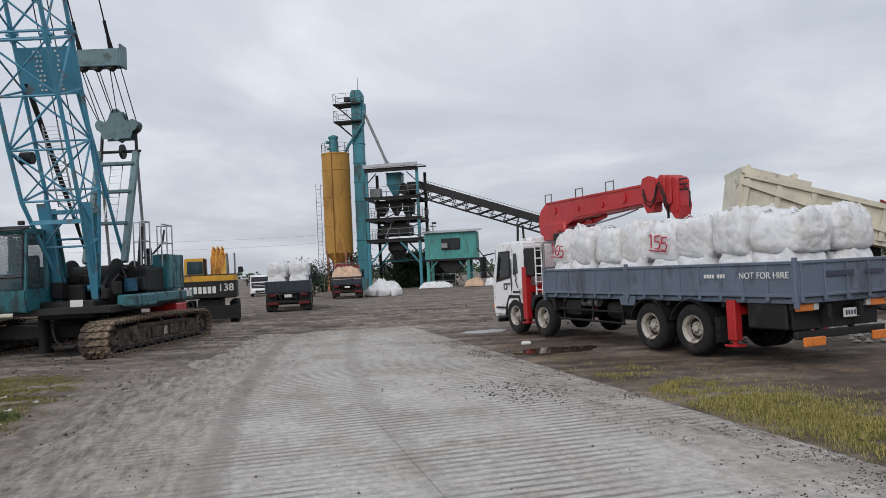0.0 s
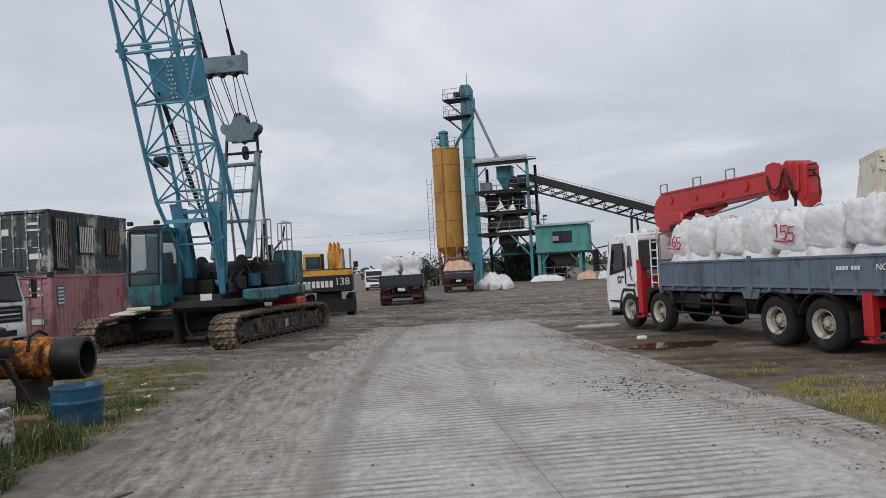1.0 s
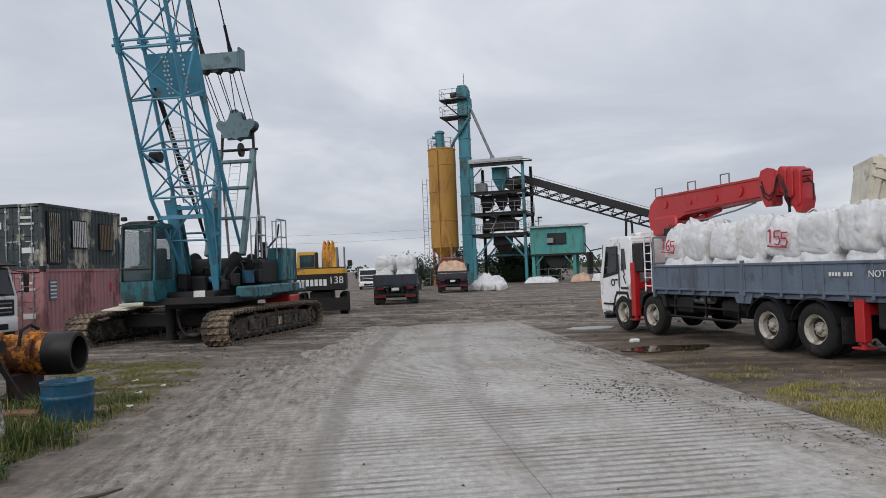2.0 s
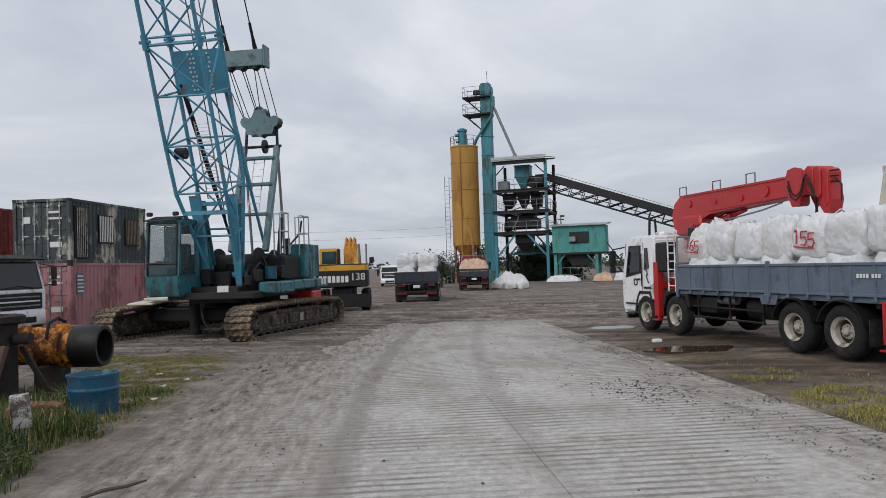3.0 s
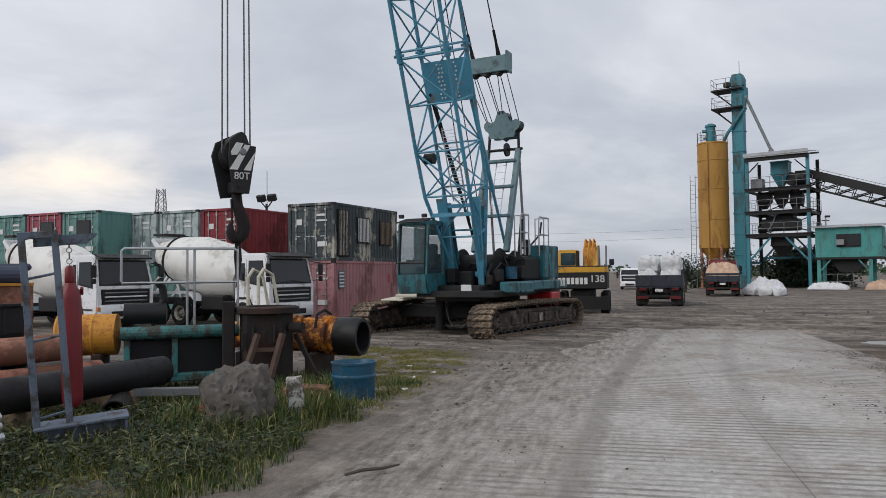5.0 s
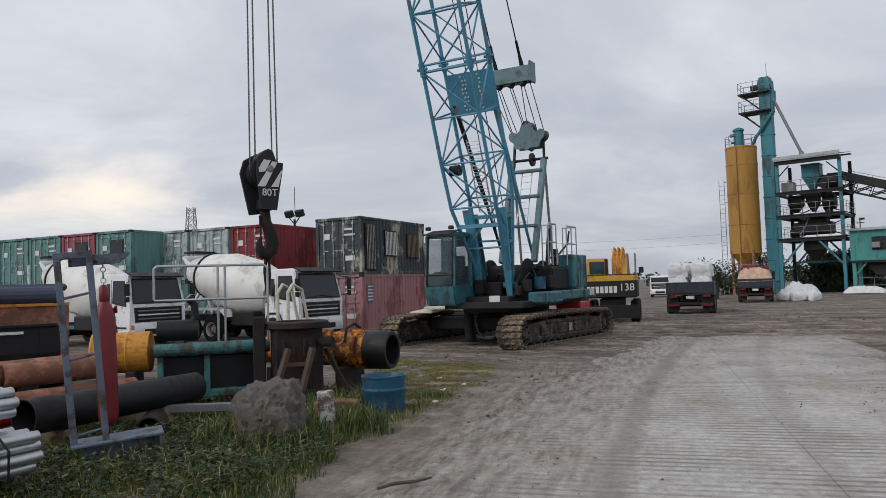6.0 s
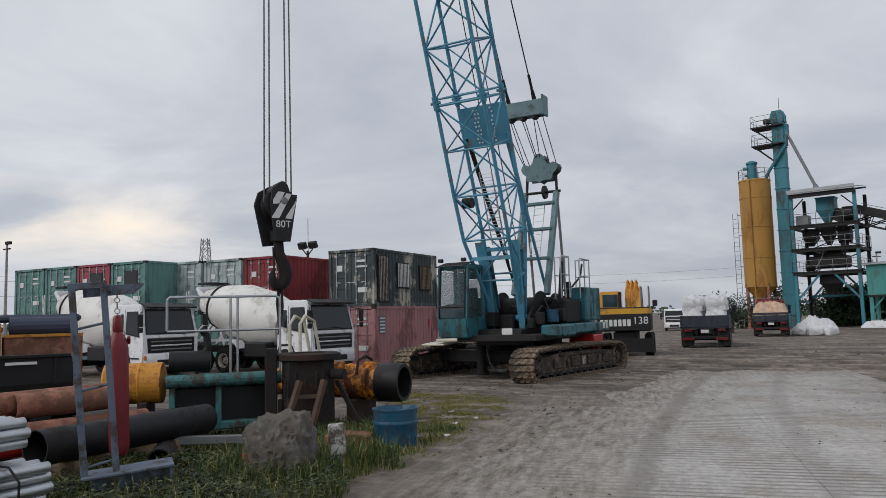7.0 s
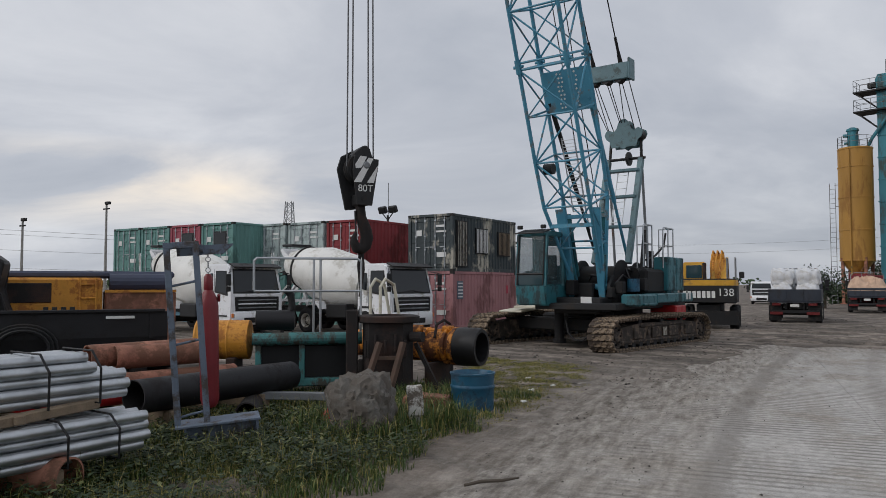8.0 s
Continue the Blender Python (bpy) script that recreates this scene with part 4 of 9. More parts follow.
def bag_mesh(seed, w=1.05, d=1.05, h=0.95, bulge=0.05, tuft=0.25):
    """A filled bulk bag: sagging square flanks, folds that run up to its ears, a crumpled top."""
    rnd = random.Random(seed)
    bm = B()
    off = Vector((rnd.random() * 50, rnd.random() * 50, rnd.random() * 9))
    bmesh.ops.create_cube(bm, size=2.0)
    bmesh.ops.subdivide_edges(bm, edges=bm.edges[:], cuts=35, use_grid_fill=True)
    slump = Vector((rnd.uniform(-0.07, 0.07), rnd.uniform(-0.07, 0.07), 0))
    for v in bm.verts:
        q = v.co.copy()
        norm = (abs(q.x) ** 8 + abs(q.y) ** 8 + abs(q.z) ** 8) ** 0.125
        p = q / norm
        up = max(0.0, q.z)
        rim = max(abs(q.x), abs(q.y))
        turn = math.atan2(q.y, q.x)
        belly = max(0.0, 1 - ((q.z + 0.25) / 1.05) ** 2)
        fold = noise.ridged_multi_fractal(Vector((math.cos(turn) * 1.5, math.sin(turn) * 1.5, q.z * 0.5)) + off, 0.85, 2.1, 3, 1.0, 2.0) - 1.0
        crease = noise.ridged_multi_fractal(Vector((q.x * 1.15, q.y * 1.15, q.z * 1.0)) + off * 2, 0.95, 2.2, 4, 1.0, 2.2) - 1.0
        lump = noise.noise(q * 0.9 + off)
        out_ = Vector((p.x, p.y, 0))
        p += out_ * (bulge * 0.8 * belly + 0.06 * lump - 0.06 * fold * (0.3 + up) - 0.06 * crease - 0.17 * up ** 2)
        if q.z > 0.55:
            k = (q.z - 0.55) / 0.45
            ear = max(0.0, min(abs(q.x), abs(q.y)) - 0.55)
            p.z += k * (0.24 * lump - 0.20 * crease - 0.10 * (1 - rim) + 0.5 * ear * (0.6 + lump) + tuft * 1.6 * max(0.0, 0.4 - rim))
        p += slump * (q.z + 1)
        v.co = Vector((p.x * w / 2, p.y * d / 2, h / 2 + min(1.35, max(-1.0, p.z)) * h / 2))
    # lifting loops, slack on the top
    for sx in (-1, 1):
        for sy in (-1, 1):
            a = Vector((sx * w * 0.36, sy * d * 0.36, h * 0.93))
            b = a + Vector((-sx * 0.12, -sy * 0.1 + rnd.uniform(-0.05, 0.05), rnd.uniform(0.06, 0.12)))
            c = b + Vector((-sx * 0.14, sy * 0.05, -0.08))
            bar(bm, a, b, 0.05, 0.008)
            bar(bm, b, c, 0.05, 0.008)
    return finish(bm, "bulk_bag", "bag", True)


BAGS = [bag_mesh(s, 1.0, 0.97, 0.84 + 0.05 * (s % 3)) for s in range(7)]
FLAT_BAGS = [bag_mesh(10 + s, 1.0, 0.98, 0.84, 0.04, 0.1) for s in range(4)]


def bag(m, label="bulging white woven bulk bag among others on a lorry bed", mesh=None, group="bulk bags"):
    ob = new("bulk_bag", mesh or random.choice(BAGS))
    ob.matrix_world = m
    return tagged(ob, label, "bag", group)


def spray(parent, pts, m, name="spray_mark"):
    bm = B()
    for line in pts:
        for a, b in zip(line, line[1:]):
            rod(bm, (a[0], 0.01, a[1]), (b[0], 0.01, b[1]), 0.016, seg=5)
    ob = part(name, bm, "mark_red", parent, "red sprayed number")
    ob.matrix_basis = m
    return ob


TRUCK = pose(5.96, 15.9, 0, 0, 0, 24.8)


def build_crane_truck():
    t = thing("crane_truck", TRUCK, "white-cabbed flatbed lorry with blue-grey drop sides and red loader crane", "truck")
    bm = B()
    for x in (-0.42, 0.42):
        box(bm, (x, 2.9, 0.92), (0.1, 11.0, 0.26), 0.01)
    for y in (-2.0, -0.6, 0.65, 2.0, 3.4, 4.8, 6.2, 7.6):
        box(bm, (0, y, 0.9), (0.8, 0.12, 0.2))
    for y in (0, 1.32, 5.85, 7.4):
        rod(bm, (-0.9, y, 0.52), (0.9, y, 0.52), 0.1, seg=10)
    for y in (0.0, 1.32):
        lathe(bm, (0, y - 0.3, 0.52), (0, 1, 0), [(0, 0.1), (0.1, 0.24), (0.5, 0.24), (0.6, 0.1)], 12)
    part("chassis", bm, "chassis", t)
    for y in (0, 1.32):
        for x in (-1.09, 1.09):
            wheel(t, x, y)
            wheel(t, x * 0.7, y)
            mudguard(t, x, y, 0.62, 0.42)
    for y in (5.85, 7.4):
        for x in (-1.07, 1.07):
            wheel(t, x, y, 0.52, 0.3)
    wheel_arch_box(t, 5.85)
    cab = truck_cab(t, 6.95, 8.75, 0.5, 2.72, 2.42)
    bm = B()
    box(bm, (0, 7.35, 2.76), (1.5, 0.5, 0.12), 0.04)
    part("roof_fairing", bm, "white", cab)
    # dark rear wall of the cab, ladder and box behind it
    bm = B()
    box(bm, (-1.02, 6.52, 2.08), (0.42, 0.52, 0.82), 0.04)
    part("side_box", bm, "black", t)
    bm = B()
    for y in (5.78, 6.12):
        rod(bm, (-1.22, y, 1.15), (-1.22, y, 2.75), 0.022, seg=6)
    for i in range(7):
        rod(bm, (-1.22, 5.78, 1.3 + i * 0.22), (-1.22, 6.12, 1.3 + i * 0.22), 0.016, seg=6)
    part("ladder", bm, "white", t)
    bm = B()
    for x in (-0.8, -0.4, 0.0, 0.4, 0.8):
        rod(bm, (x, 5.72, 1.2), (x, 5.72, 2.6), 0.022, seg=6)
    for z in (1.9, 2.6):
        rod(bm, (-1.18, 5.72, z), (1.18, 5.72, z), 0.026, seg=6)
    for x in (-1.18, 1.18):
        rod(bm, (x, 5.72, 1.2), (x, 5.72, 2.6), 0.03, seg=6)
    part("headboard", bm, "steel_grey", t)
    # loader crane
    crane = part("crane_column", (lambda b: (box(b, (0, 6.4, 1.25), (1.6, 0.6, 0.5), 0.05), rod(b, (0, 6.4, 1.4), (0, 6.4, 2.75), 0.26, 0.22, 16), box(b, (0, 6.55, 2.95), (0.62, 1.2, 0.55), 0.06), b)[-1])(B()), "red", t, smooth=True)
    bm = B()
    prism(bm, [(7.35, 2.86), (7.45, 3.3), (7.3, 3.62), (7.02, 3.80), (2.4, 3.84), (2.3, 3.36), (5.6, 3.22), (6.0, 3.06), (6.7, 2.86)], "x", -0.25, 0.25)
    bmesh.ops.bevel(bm, geom=list(bm.edges), offset=0.03, segments=2, affect="EDGES")
    boom = part("boom", bm, "red", crane, smooth=True)
    for x in (-0.255, 0.255):
        bm = B()
        for za, zb in ((3.79, 3.80), (3.29, 3.33)):
            bar(bm, (x, 6.9 if za > 3.5 else 5.6, za), (x, 2.4, zb + (0.0 if za > 3.5 else 0.07)), 0.05, 0.05)
        part("boom_flange", bm, "red", boom)
        for y, z, k in ((6.5, 3.55, 0.16), (5.3, 3.5, 0.1), (4.2, 3.5, 0.12), (3.3, 3.58, 0.2)):
            bm = B()
            lathe(bm, (x - 0.03, y, z), (1, 0, 0), [(0, 0.02), (0, k * 0.7), (0.06, k * 0.7), (0.06, 0.02)], 14)
            part("pin_boss", bm, "red", boom)
    for y, z in ((6.95, 3.86), (5.35, 3.86), (3.95, 3.88)):
        bm = B()
        path(bm, [(-0.16, y - 0.17, z - 0.06), (-0.16, y - 0.17, z + 0.2), (-0.16, y + 0.17, z + 0.2), (-0.16, y + 0.17, z - 0.06)], 0.02, 6)
        part("guard_bracket", bm, "steel_grey", boom)
    # folded end of the boom: cheeks, nested sections, hoses
    for x in (-0.31, 0.31):
        bm = B()
        prism(bm, [(2.42, 3.3), (2.5, 3.75), (2.42, 3.95), (2.2, 3.99), (2.02, 3.94), (1.95, 3.7), (2.02, 3.4), (2.1, 3.16), (2.3, 3.1)], "x", x - 0.03, x + 0.03)
        part("knuckle_cheek", bm, "red", boom)
    for i, (a, c, hi, lo) in enumerate(((2.3, 1.96, 3.94, 3.34), (2.0, 1.74, 3.99, 3.36), (1.78, 1.56, 3.96, 3.24), (1.58, 1.38, 3.9, 3.05))):
        bm = B()
        wd = 0.28 - i * 0.03
        prism(bm, [(a, lo + 0.1), (a - 0.02, hi - 0.06), (a - 0.1, hi), (c + 0.06, hi - 0.03), (c, hi - 0.1), (c + 0.02, lo + 0.06), (c + 0.1, lo)], "x", -wd, wd)
        bmesh.ops.bevel(bm, geom=list(bm.edges), offset=0.02, segments=1, affect="EDGES")
        part("boom_section", bm, "red", boom)
    bm = B()
    prism(bm, [(1.7, 3.12), (1.54, 2.9), (1.4, 2.94), (1.32, 3.2), (1.38, 3.55), (1.6, 3.55)], "x", -0.16, 0.16)
    part("boom_head", bm, "red", boom)
    for x, z in ((-0.35, 0.0), (-0.37, -0.1), (0.35, -0.04)):
        bm = B()
        path(bm, [(x, 2.4, 3.7 + z), (x, 2.3, 3.42 + z), (x, 2.15, 3.34 + z), (x, 2.0, 3.44 + z), (x, 1.92, 3.68 + z), (x, 1.82, 3.8 + z), (x, 1.7, 3.6 + z), (x * 0.9, 1.62, 3.35 + z)], 0.018, 6)
        part("hose", bm, "black", boom)
    bm = B()
    box(bm, (0, 2.45, 3.26), (0.3, 0.36, 0.26), 0.05)
    part("boom_lug", bm, "red", boom)
    for dz in (0.0, 0.12, 0.24):
        bm = B()
        rod(bm, (-0.1, 1.5, 3.82 - dz), (-0.1, 1.16, 3.8 - dz), 0.018, seg=6)
        part("rope_guide", bm, "black", boom)
    bm = B()
    path(bm, [(0.0, 1.36, 3.66), (0.0, 1.2, 3.5), (0.0, 1.22, 3.15)], 0.02)
    rod(bm, (0, 1.95, 3.3), (0, 1.95, 2.78), 0.03, seg=8)
    path(bm, [(0, 1.95, 2.8), (0.06, 1.95, 2.7), (0.0, 1.95, 2.63), (-0.07, 1.95, 2.7)], 0.025)
    part("hook_block", bm, "black", boom)
    bm = B()
    path(bm, [(-0.12, 6.1, 3.0), (-0.12, 4.8, 3.02), (-0.12, 3.6, 3.14), (-0.12, 2.9, 3.26)], 0.022)
    part("feed_line", bm, "steel_grey", boom)
    bm = B()
    rod(bm, (0.0, 6.5, 2.78), (0.0, 4.9, 3.1), 0.11, seg=12)
    rod(bm, (0.0, 4.95, 3.1), (0.0, 4.4, 3.22), 0.06, seg=10)
    part("ram", bm, "red", boom)
    bm = B()
    for i in range(6):
        rod(bm, (-0.45 + i * 0.06, 6.05, 2.6), (-0.45 + i * 0.06, 6.05, 2.95), 0.012, seg=5)
    box(bm, (-0.3, 5.95, 2.72), (0.5, 0.5, 0.3), 0.03)
    part("control_levers", bm, "black", crane)
    for y, (z0, z1) in ((6.75, (0.34, 1.95)), (-1.08, (0.26, 1.14))):
        for x in (-1.17, 1.17):
            bm = B()
            box(bm, (x, y, (z0 + z1) / 2 + 0.05), (0.18, 0.22, z1 - z0 - 0.1), 0.015)
            rod(bm, (x, y, z0), (x, y, z0 + 0.2), 0.055, seg=10)
            box(bm, (x, y, z0), (0.28, 0.3, 0.04), 0.008)
            part("outrigger", bm, "red", t, "red outrigger leg, drawn up off the ground")
    bm = B()
    box(bm, (0, 6.75, 1.3), (2.3, 0.2, 0.2), 0.01)
    part("outrigger_beam", bm, "red", t)
    bm = B()
    box(bm, (0, -1.08, 0.95), (2.3, 0.2, 0.2), 0.01)
    part("outrigger_beam", bm, "red", t)
    # bed
    bm = B()
    box(bm, (0, 1.52, 1.14), (2.42, 8.24, 0.1), 0.01)
    bed = part("bed", bm, "bed_grey", t)
    for i in range(11):
        bm = B()
        box(bm, (0, -2.4 + i * 0.8, 1.04), (2.3, 0.1, 0.1))
        part("cross_member", bm, "chassis", bed)
    for s in (-1, 1):
        for y0, y1 in ((-2.6, 2.02), (2.10, 5.65)):
            bm = B()
            box(bm, (s * 1.235, (y0 + y1) / 2, 1.53), (0.035, y1 - y0, 0.64), 0.008)
            for z in (1.235, 1.82):
                box(bm, (s * 1.255, (y0 + y1) / 2, z), (0.05, y1 - y0, 0.06), 0.01)
            n = round((y1 - y0) / 0.58)
            for i in range(n + 1):
                box(bm, (s * 1.258, y0 + 0.03 + i * (y1 - y0 - 0.06) / n, 1.53), (0.035, 0.045, 0.56), 0.008)
                box(bm, (s * 1.262, y0 + 0.03 + i * (y1 - y0 - 0.06) / n, 1.17), (0.05, 0.07, 0.09), 0.01)
            part("drop_side", bm, "bed_grey", bed)
        for y in (-2.6, 2.06, 5.65):
            bm = B()
            box(bm, (s * 1.24, y, 1.46), (0.09, 0.075, 0.9), 0.012)
            part("stanchion", bm, "bed_grey", bed)
        bm = B()
        prism(bm, [(1.75, 1.18), (2.4, 1.18), (2.3, 0.96), (1.85, 0.96)], "x", s * 1.2, s * 1.24)
        part("stanchion_bracket", bm, "bed_grey", bed)
    bm = B()
    box(bm, (0, -2.62, 1.53), (2.4, 0.04, 0.64), 0.008)
    for z in (1.235, 1.82):
        box(bm, (0, -2.645, z), (2.4, 0.05, 0.06), 0.01)
    for i in range(5):
        box(bm, (-1.15 + i * 0.575, -2.65, 1.5), (0.05, 0.04, 0.58), 0.008)
        box(bm, (-1.15 + i * 0.575, -2.65, 1.17), (0.08, 0.05, 0.09), 0.01)
    part("tailgate", bm, "bed_grey", bed)
    words("NOT FOR HIRE", 0.17, "mark_white", bed, pose(-1.282, -1.93, 1.6, 90, 0, -90), label="white stencilled words on the drop side")
    bm = B()
    for k in range(7):
        box(bm, (-1.28, -0.98 + k * 0.075 + (0.05 if k > 2 else 0), 1.6), (0.008, 0.05, 0.075))
    tagged(part("lettering", bm, "mark_white", bed, "small white lettering that cannot be read"), kind="stuff")
    bm = B()
    box(bm, (-0.2, -2.675, 1.6), (0.7, 0.008, 0.09))
    box(bm, (0.72, -2.675, 1.6), (0.5, 0.008, 0.08))
    part("lettering", bm, "mark_dark", bed, "faded dark lettering")
    # under the bed
    bm = B()
    box(bm, (-0.86, -1.85, 0.86), (0.62, 0.9, 0.5), 0.03)
    part("tool_box", bm, "black", t)
    bm = B()
    box(bm, (0.72, -1.8, 0.86), (0.8, 0.8, 0.5), 0.03)
    part("tool_box", bm, "black", t)
    bm = B()
    lathe(bm, (0, -1.75, 0.62), (0, 0, 1), [(0, 0.3), (0.0, 0.46), (0.06, 0.52), (0.22, 0.52), (0.28, 0.46), (0.28, 0.3)], 24)
    part("spare_wheel", bm, "rubber", t, smooth=True)
    bm = B()
    box(bm, (0, -2.36, 0.82), (2.2, 0.06, 0.42), 0.01)
    part("rear_panel", bm, "chassis", t)
    bm = B()
    for z in (0.52, 0.78):
        rod(bm, (-1.16, 2.3, z), (-1.16, 5.05, z + 0.02), 0.03, seg=6)
    for y in (2.4, 3.6, 4.9):
        box(bm, (-1.12, y, 0.8), (0.04, 0.05, 0.6))
    part("side_rail", bm, "black", t)
    bm = B()
    for z in (0.52, 0.78):
        rod(bm, (1.16, 2.3, z), (1.16, 5.05, z + 0.02), 0.03, seg=6)
    part("side_rail", bm, "black", t)
    bm = B()
    lathe(bm, (-0.8, 2.2, 0.82), (0, 1, 0), [(0, 0.2), (0.05, 0.25), (0.9, 0.25), (0.95, 0.2)], 16)
    part("fuel_tank", bm, "chassis", t, smooth=True)
    for i in range(3):
        bm = B()
        lathe(bm, (-0.95, 3.55 + i * 0.24, 0.98), (0, 1, 0), [(0, 0.09), (0.02, 0.11), (0.18, 0.11), (0.2, 0.09)], 12)
        part("air_tank", bm, "steel_grey", t, smooth=True)
    bm = B()
    box(bm, (-0.85, 4.55, 0.85), (0.5, 0.7, 0.42), 0.03)
    part("battery_box", bm, "black", t)
    for s in (-1, 1):
        bm = B()
        box(bm, (s * 0.88, -2.62, 0.42), (0.5, 0.07, 0.16), 0.012)
        part("reflector_board", bm, "lamp_orange", t)
        bm = B()
        box(bm, (s * 0.95, -2.5, 1.02), (0.4, 0.08, 0.14), 0.015)
        lamp = part("tail_light", bm, "lamp_orange", t)
        bm = B()
        box(bm, (s * 0.68, -2.5, 1.02), (0.12, 0.085, 0.13), 0.015)
        part("reversing_lens", bm, "lamp_clear", lamp)
        bm = B()
        box(bm, (s * 1.05, -0.72, 0.55), (0.5, 0.02, 0.5), 0.004)
        part("mud_flap", bm, "rubber", t)
    bm = B()
    box(bm, (0, -2.45, 0.52), (2.3, 0.1, 0.14), 0.015)
    for x in (-0.42, 0.42):
        box(bm, (x, -2.35, 0.75), (0.08, 0.08, 0.4))
    part("rear_bumper", bm, "black", t)
    bm = B()
    box(bm, (0.25, -2.5, 0.86), (0.42, 0.03, 0.17), 0.008)
    plate = part("number_plate", bm, "mark_white", t)
    bm = B()
    for k in range(5):
        box(bm, (0.1 + k * 0.075, -2.518, 0.86), (0.045, 0.006, 0.08))
    part("lettering", bm, "mark_dark", plate)
    # emblem strokes on the door
    bm = B()
    path(bm, [(-1.218, 7.2, 1.35), (-1.218, 7.32, 1.55), (-1.218, 7.26, 1.62), (-1.218, 7.42, 1.9)], 0.018, 5)
    part("door_emblem", bm, "mark_black", cab)
    bm = B()
    box(bm, (-1.216, 7.28, 1.22), (0.008, 0.42, 0.06))
    part("door_lettering", bm, "mark_black", cab)
    bm = B()
    lathe(bm, (-1.21, 7.95, 1.38), (-1, 0, 0), [(0, 0.11), (0.01, 0.11), (0.01, 0.07), (0.0, 0.07)], 16, False)
    part("door_emblem", bm, "mark_black", cab)
    # load: a layer sunk between the drop sides, and a second on it, higher towards the tail
    rnd = random.Random(3)
    digits = {"1": [[(-0.06, 0.14), (0.02, 0.2), (0.0, -0.2)]],
              "5": [[(0.12, 0.2), (-0.08, 0.2), (-0.1, 0.03), (0.06, 0.04), (0.11, -0.08), (0.04, -0.2), (-0.1, -0.17)]],
              "6": [[(0.1, 0.2), (-0.06, 0.08), (-0.1, -0.12), (0.0, -0.2), (0.1, -0.12), (0.04, 0.0), (-0.08, -0.04)]]}
    for row in range(8):
        for x in (-0.62, 0.62):
            y = -1.98 + row * 1.01
            lift = 0.06 if row < 3 else 0.0
            bag(TRUCK @ pose(x * 0.96, y, 1.19, 0, 0, rnd.uniform(-5, 5)) @ Matrix.Diagonal((1, 1, 1 + lift, 1)), mesh=FLAT_BAGS[(row * 2 + (x > 0)) % 4])
            top = bag(TRUCK @ pose(x * 0.94, y + rnd.uniform(-0.06, 0.06), 1.93 + lift, rnd.uniform(-7, 7), rnd.uniform(-5, 3), rnd.choice((0, 90, 180)) + rnd.uniform(-13, 13)) @ Matrix.Diagonal((rnd.uniform(0.92, 1.06), rnd.uniform(0.92, 1.06), rnd.uniform(0.9, 1.0) if row < 3 else rnd.uniform(0.94, 1.12), 1)), mesh=BAGS[(row * 2 + (x > 0)) % 7])
            if x < 0 and row in (3, 7):
                top["label"] = "white bulk bag sprayed with red figures on a lorry bed"
                inv = top.matrix_world.inverted() @ TRUCK
                figures = "155" if row == 3 else "165"
                lines = [[(0.8 * (across - 0.26 + 0.26 * k), 0.72 * (up - 0.06 * k)) for across, up in line] for k, f in enumerate(figures) for line in digits[f]]
                lines.append([(-0.29, -0.2), (0.26, -0.25)])
                spray(top, lines, inv @ pose(-1.165, y - 0.02, 2.4 + lift, 0, 0, -90))


build_crane_truck()


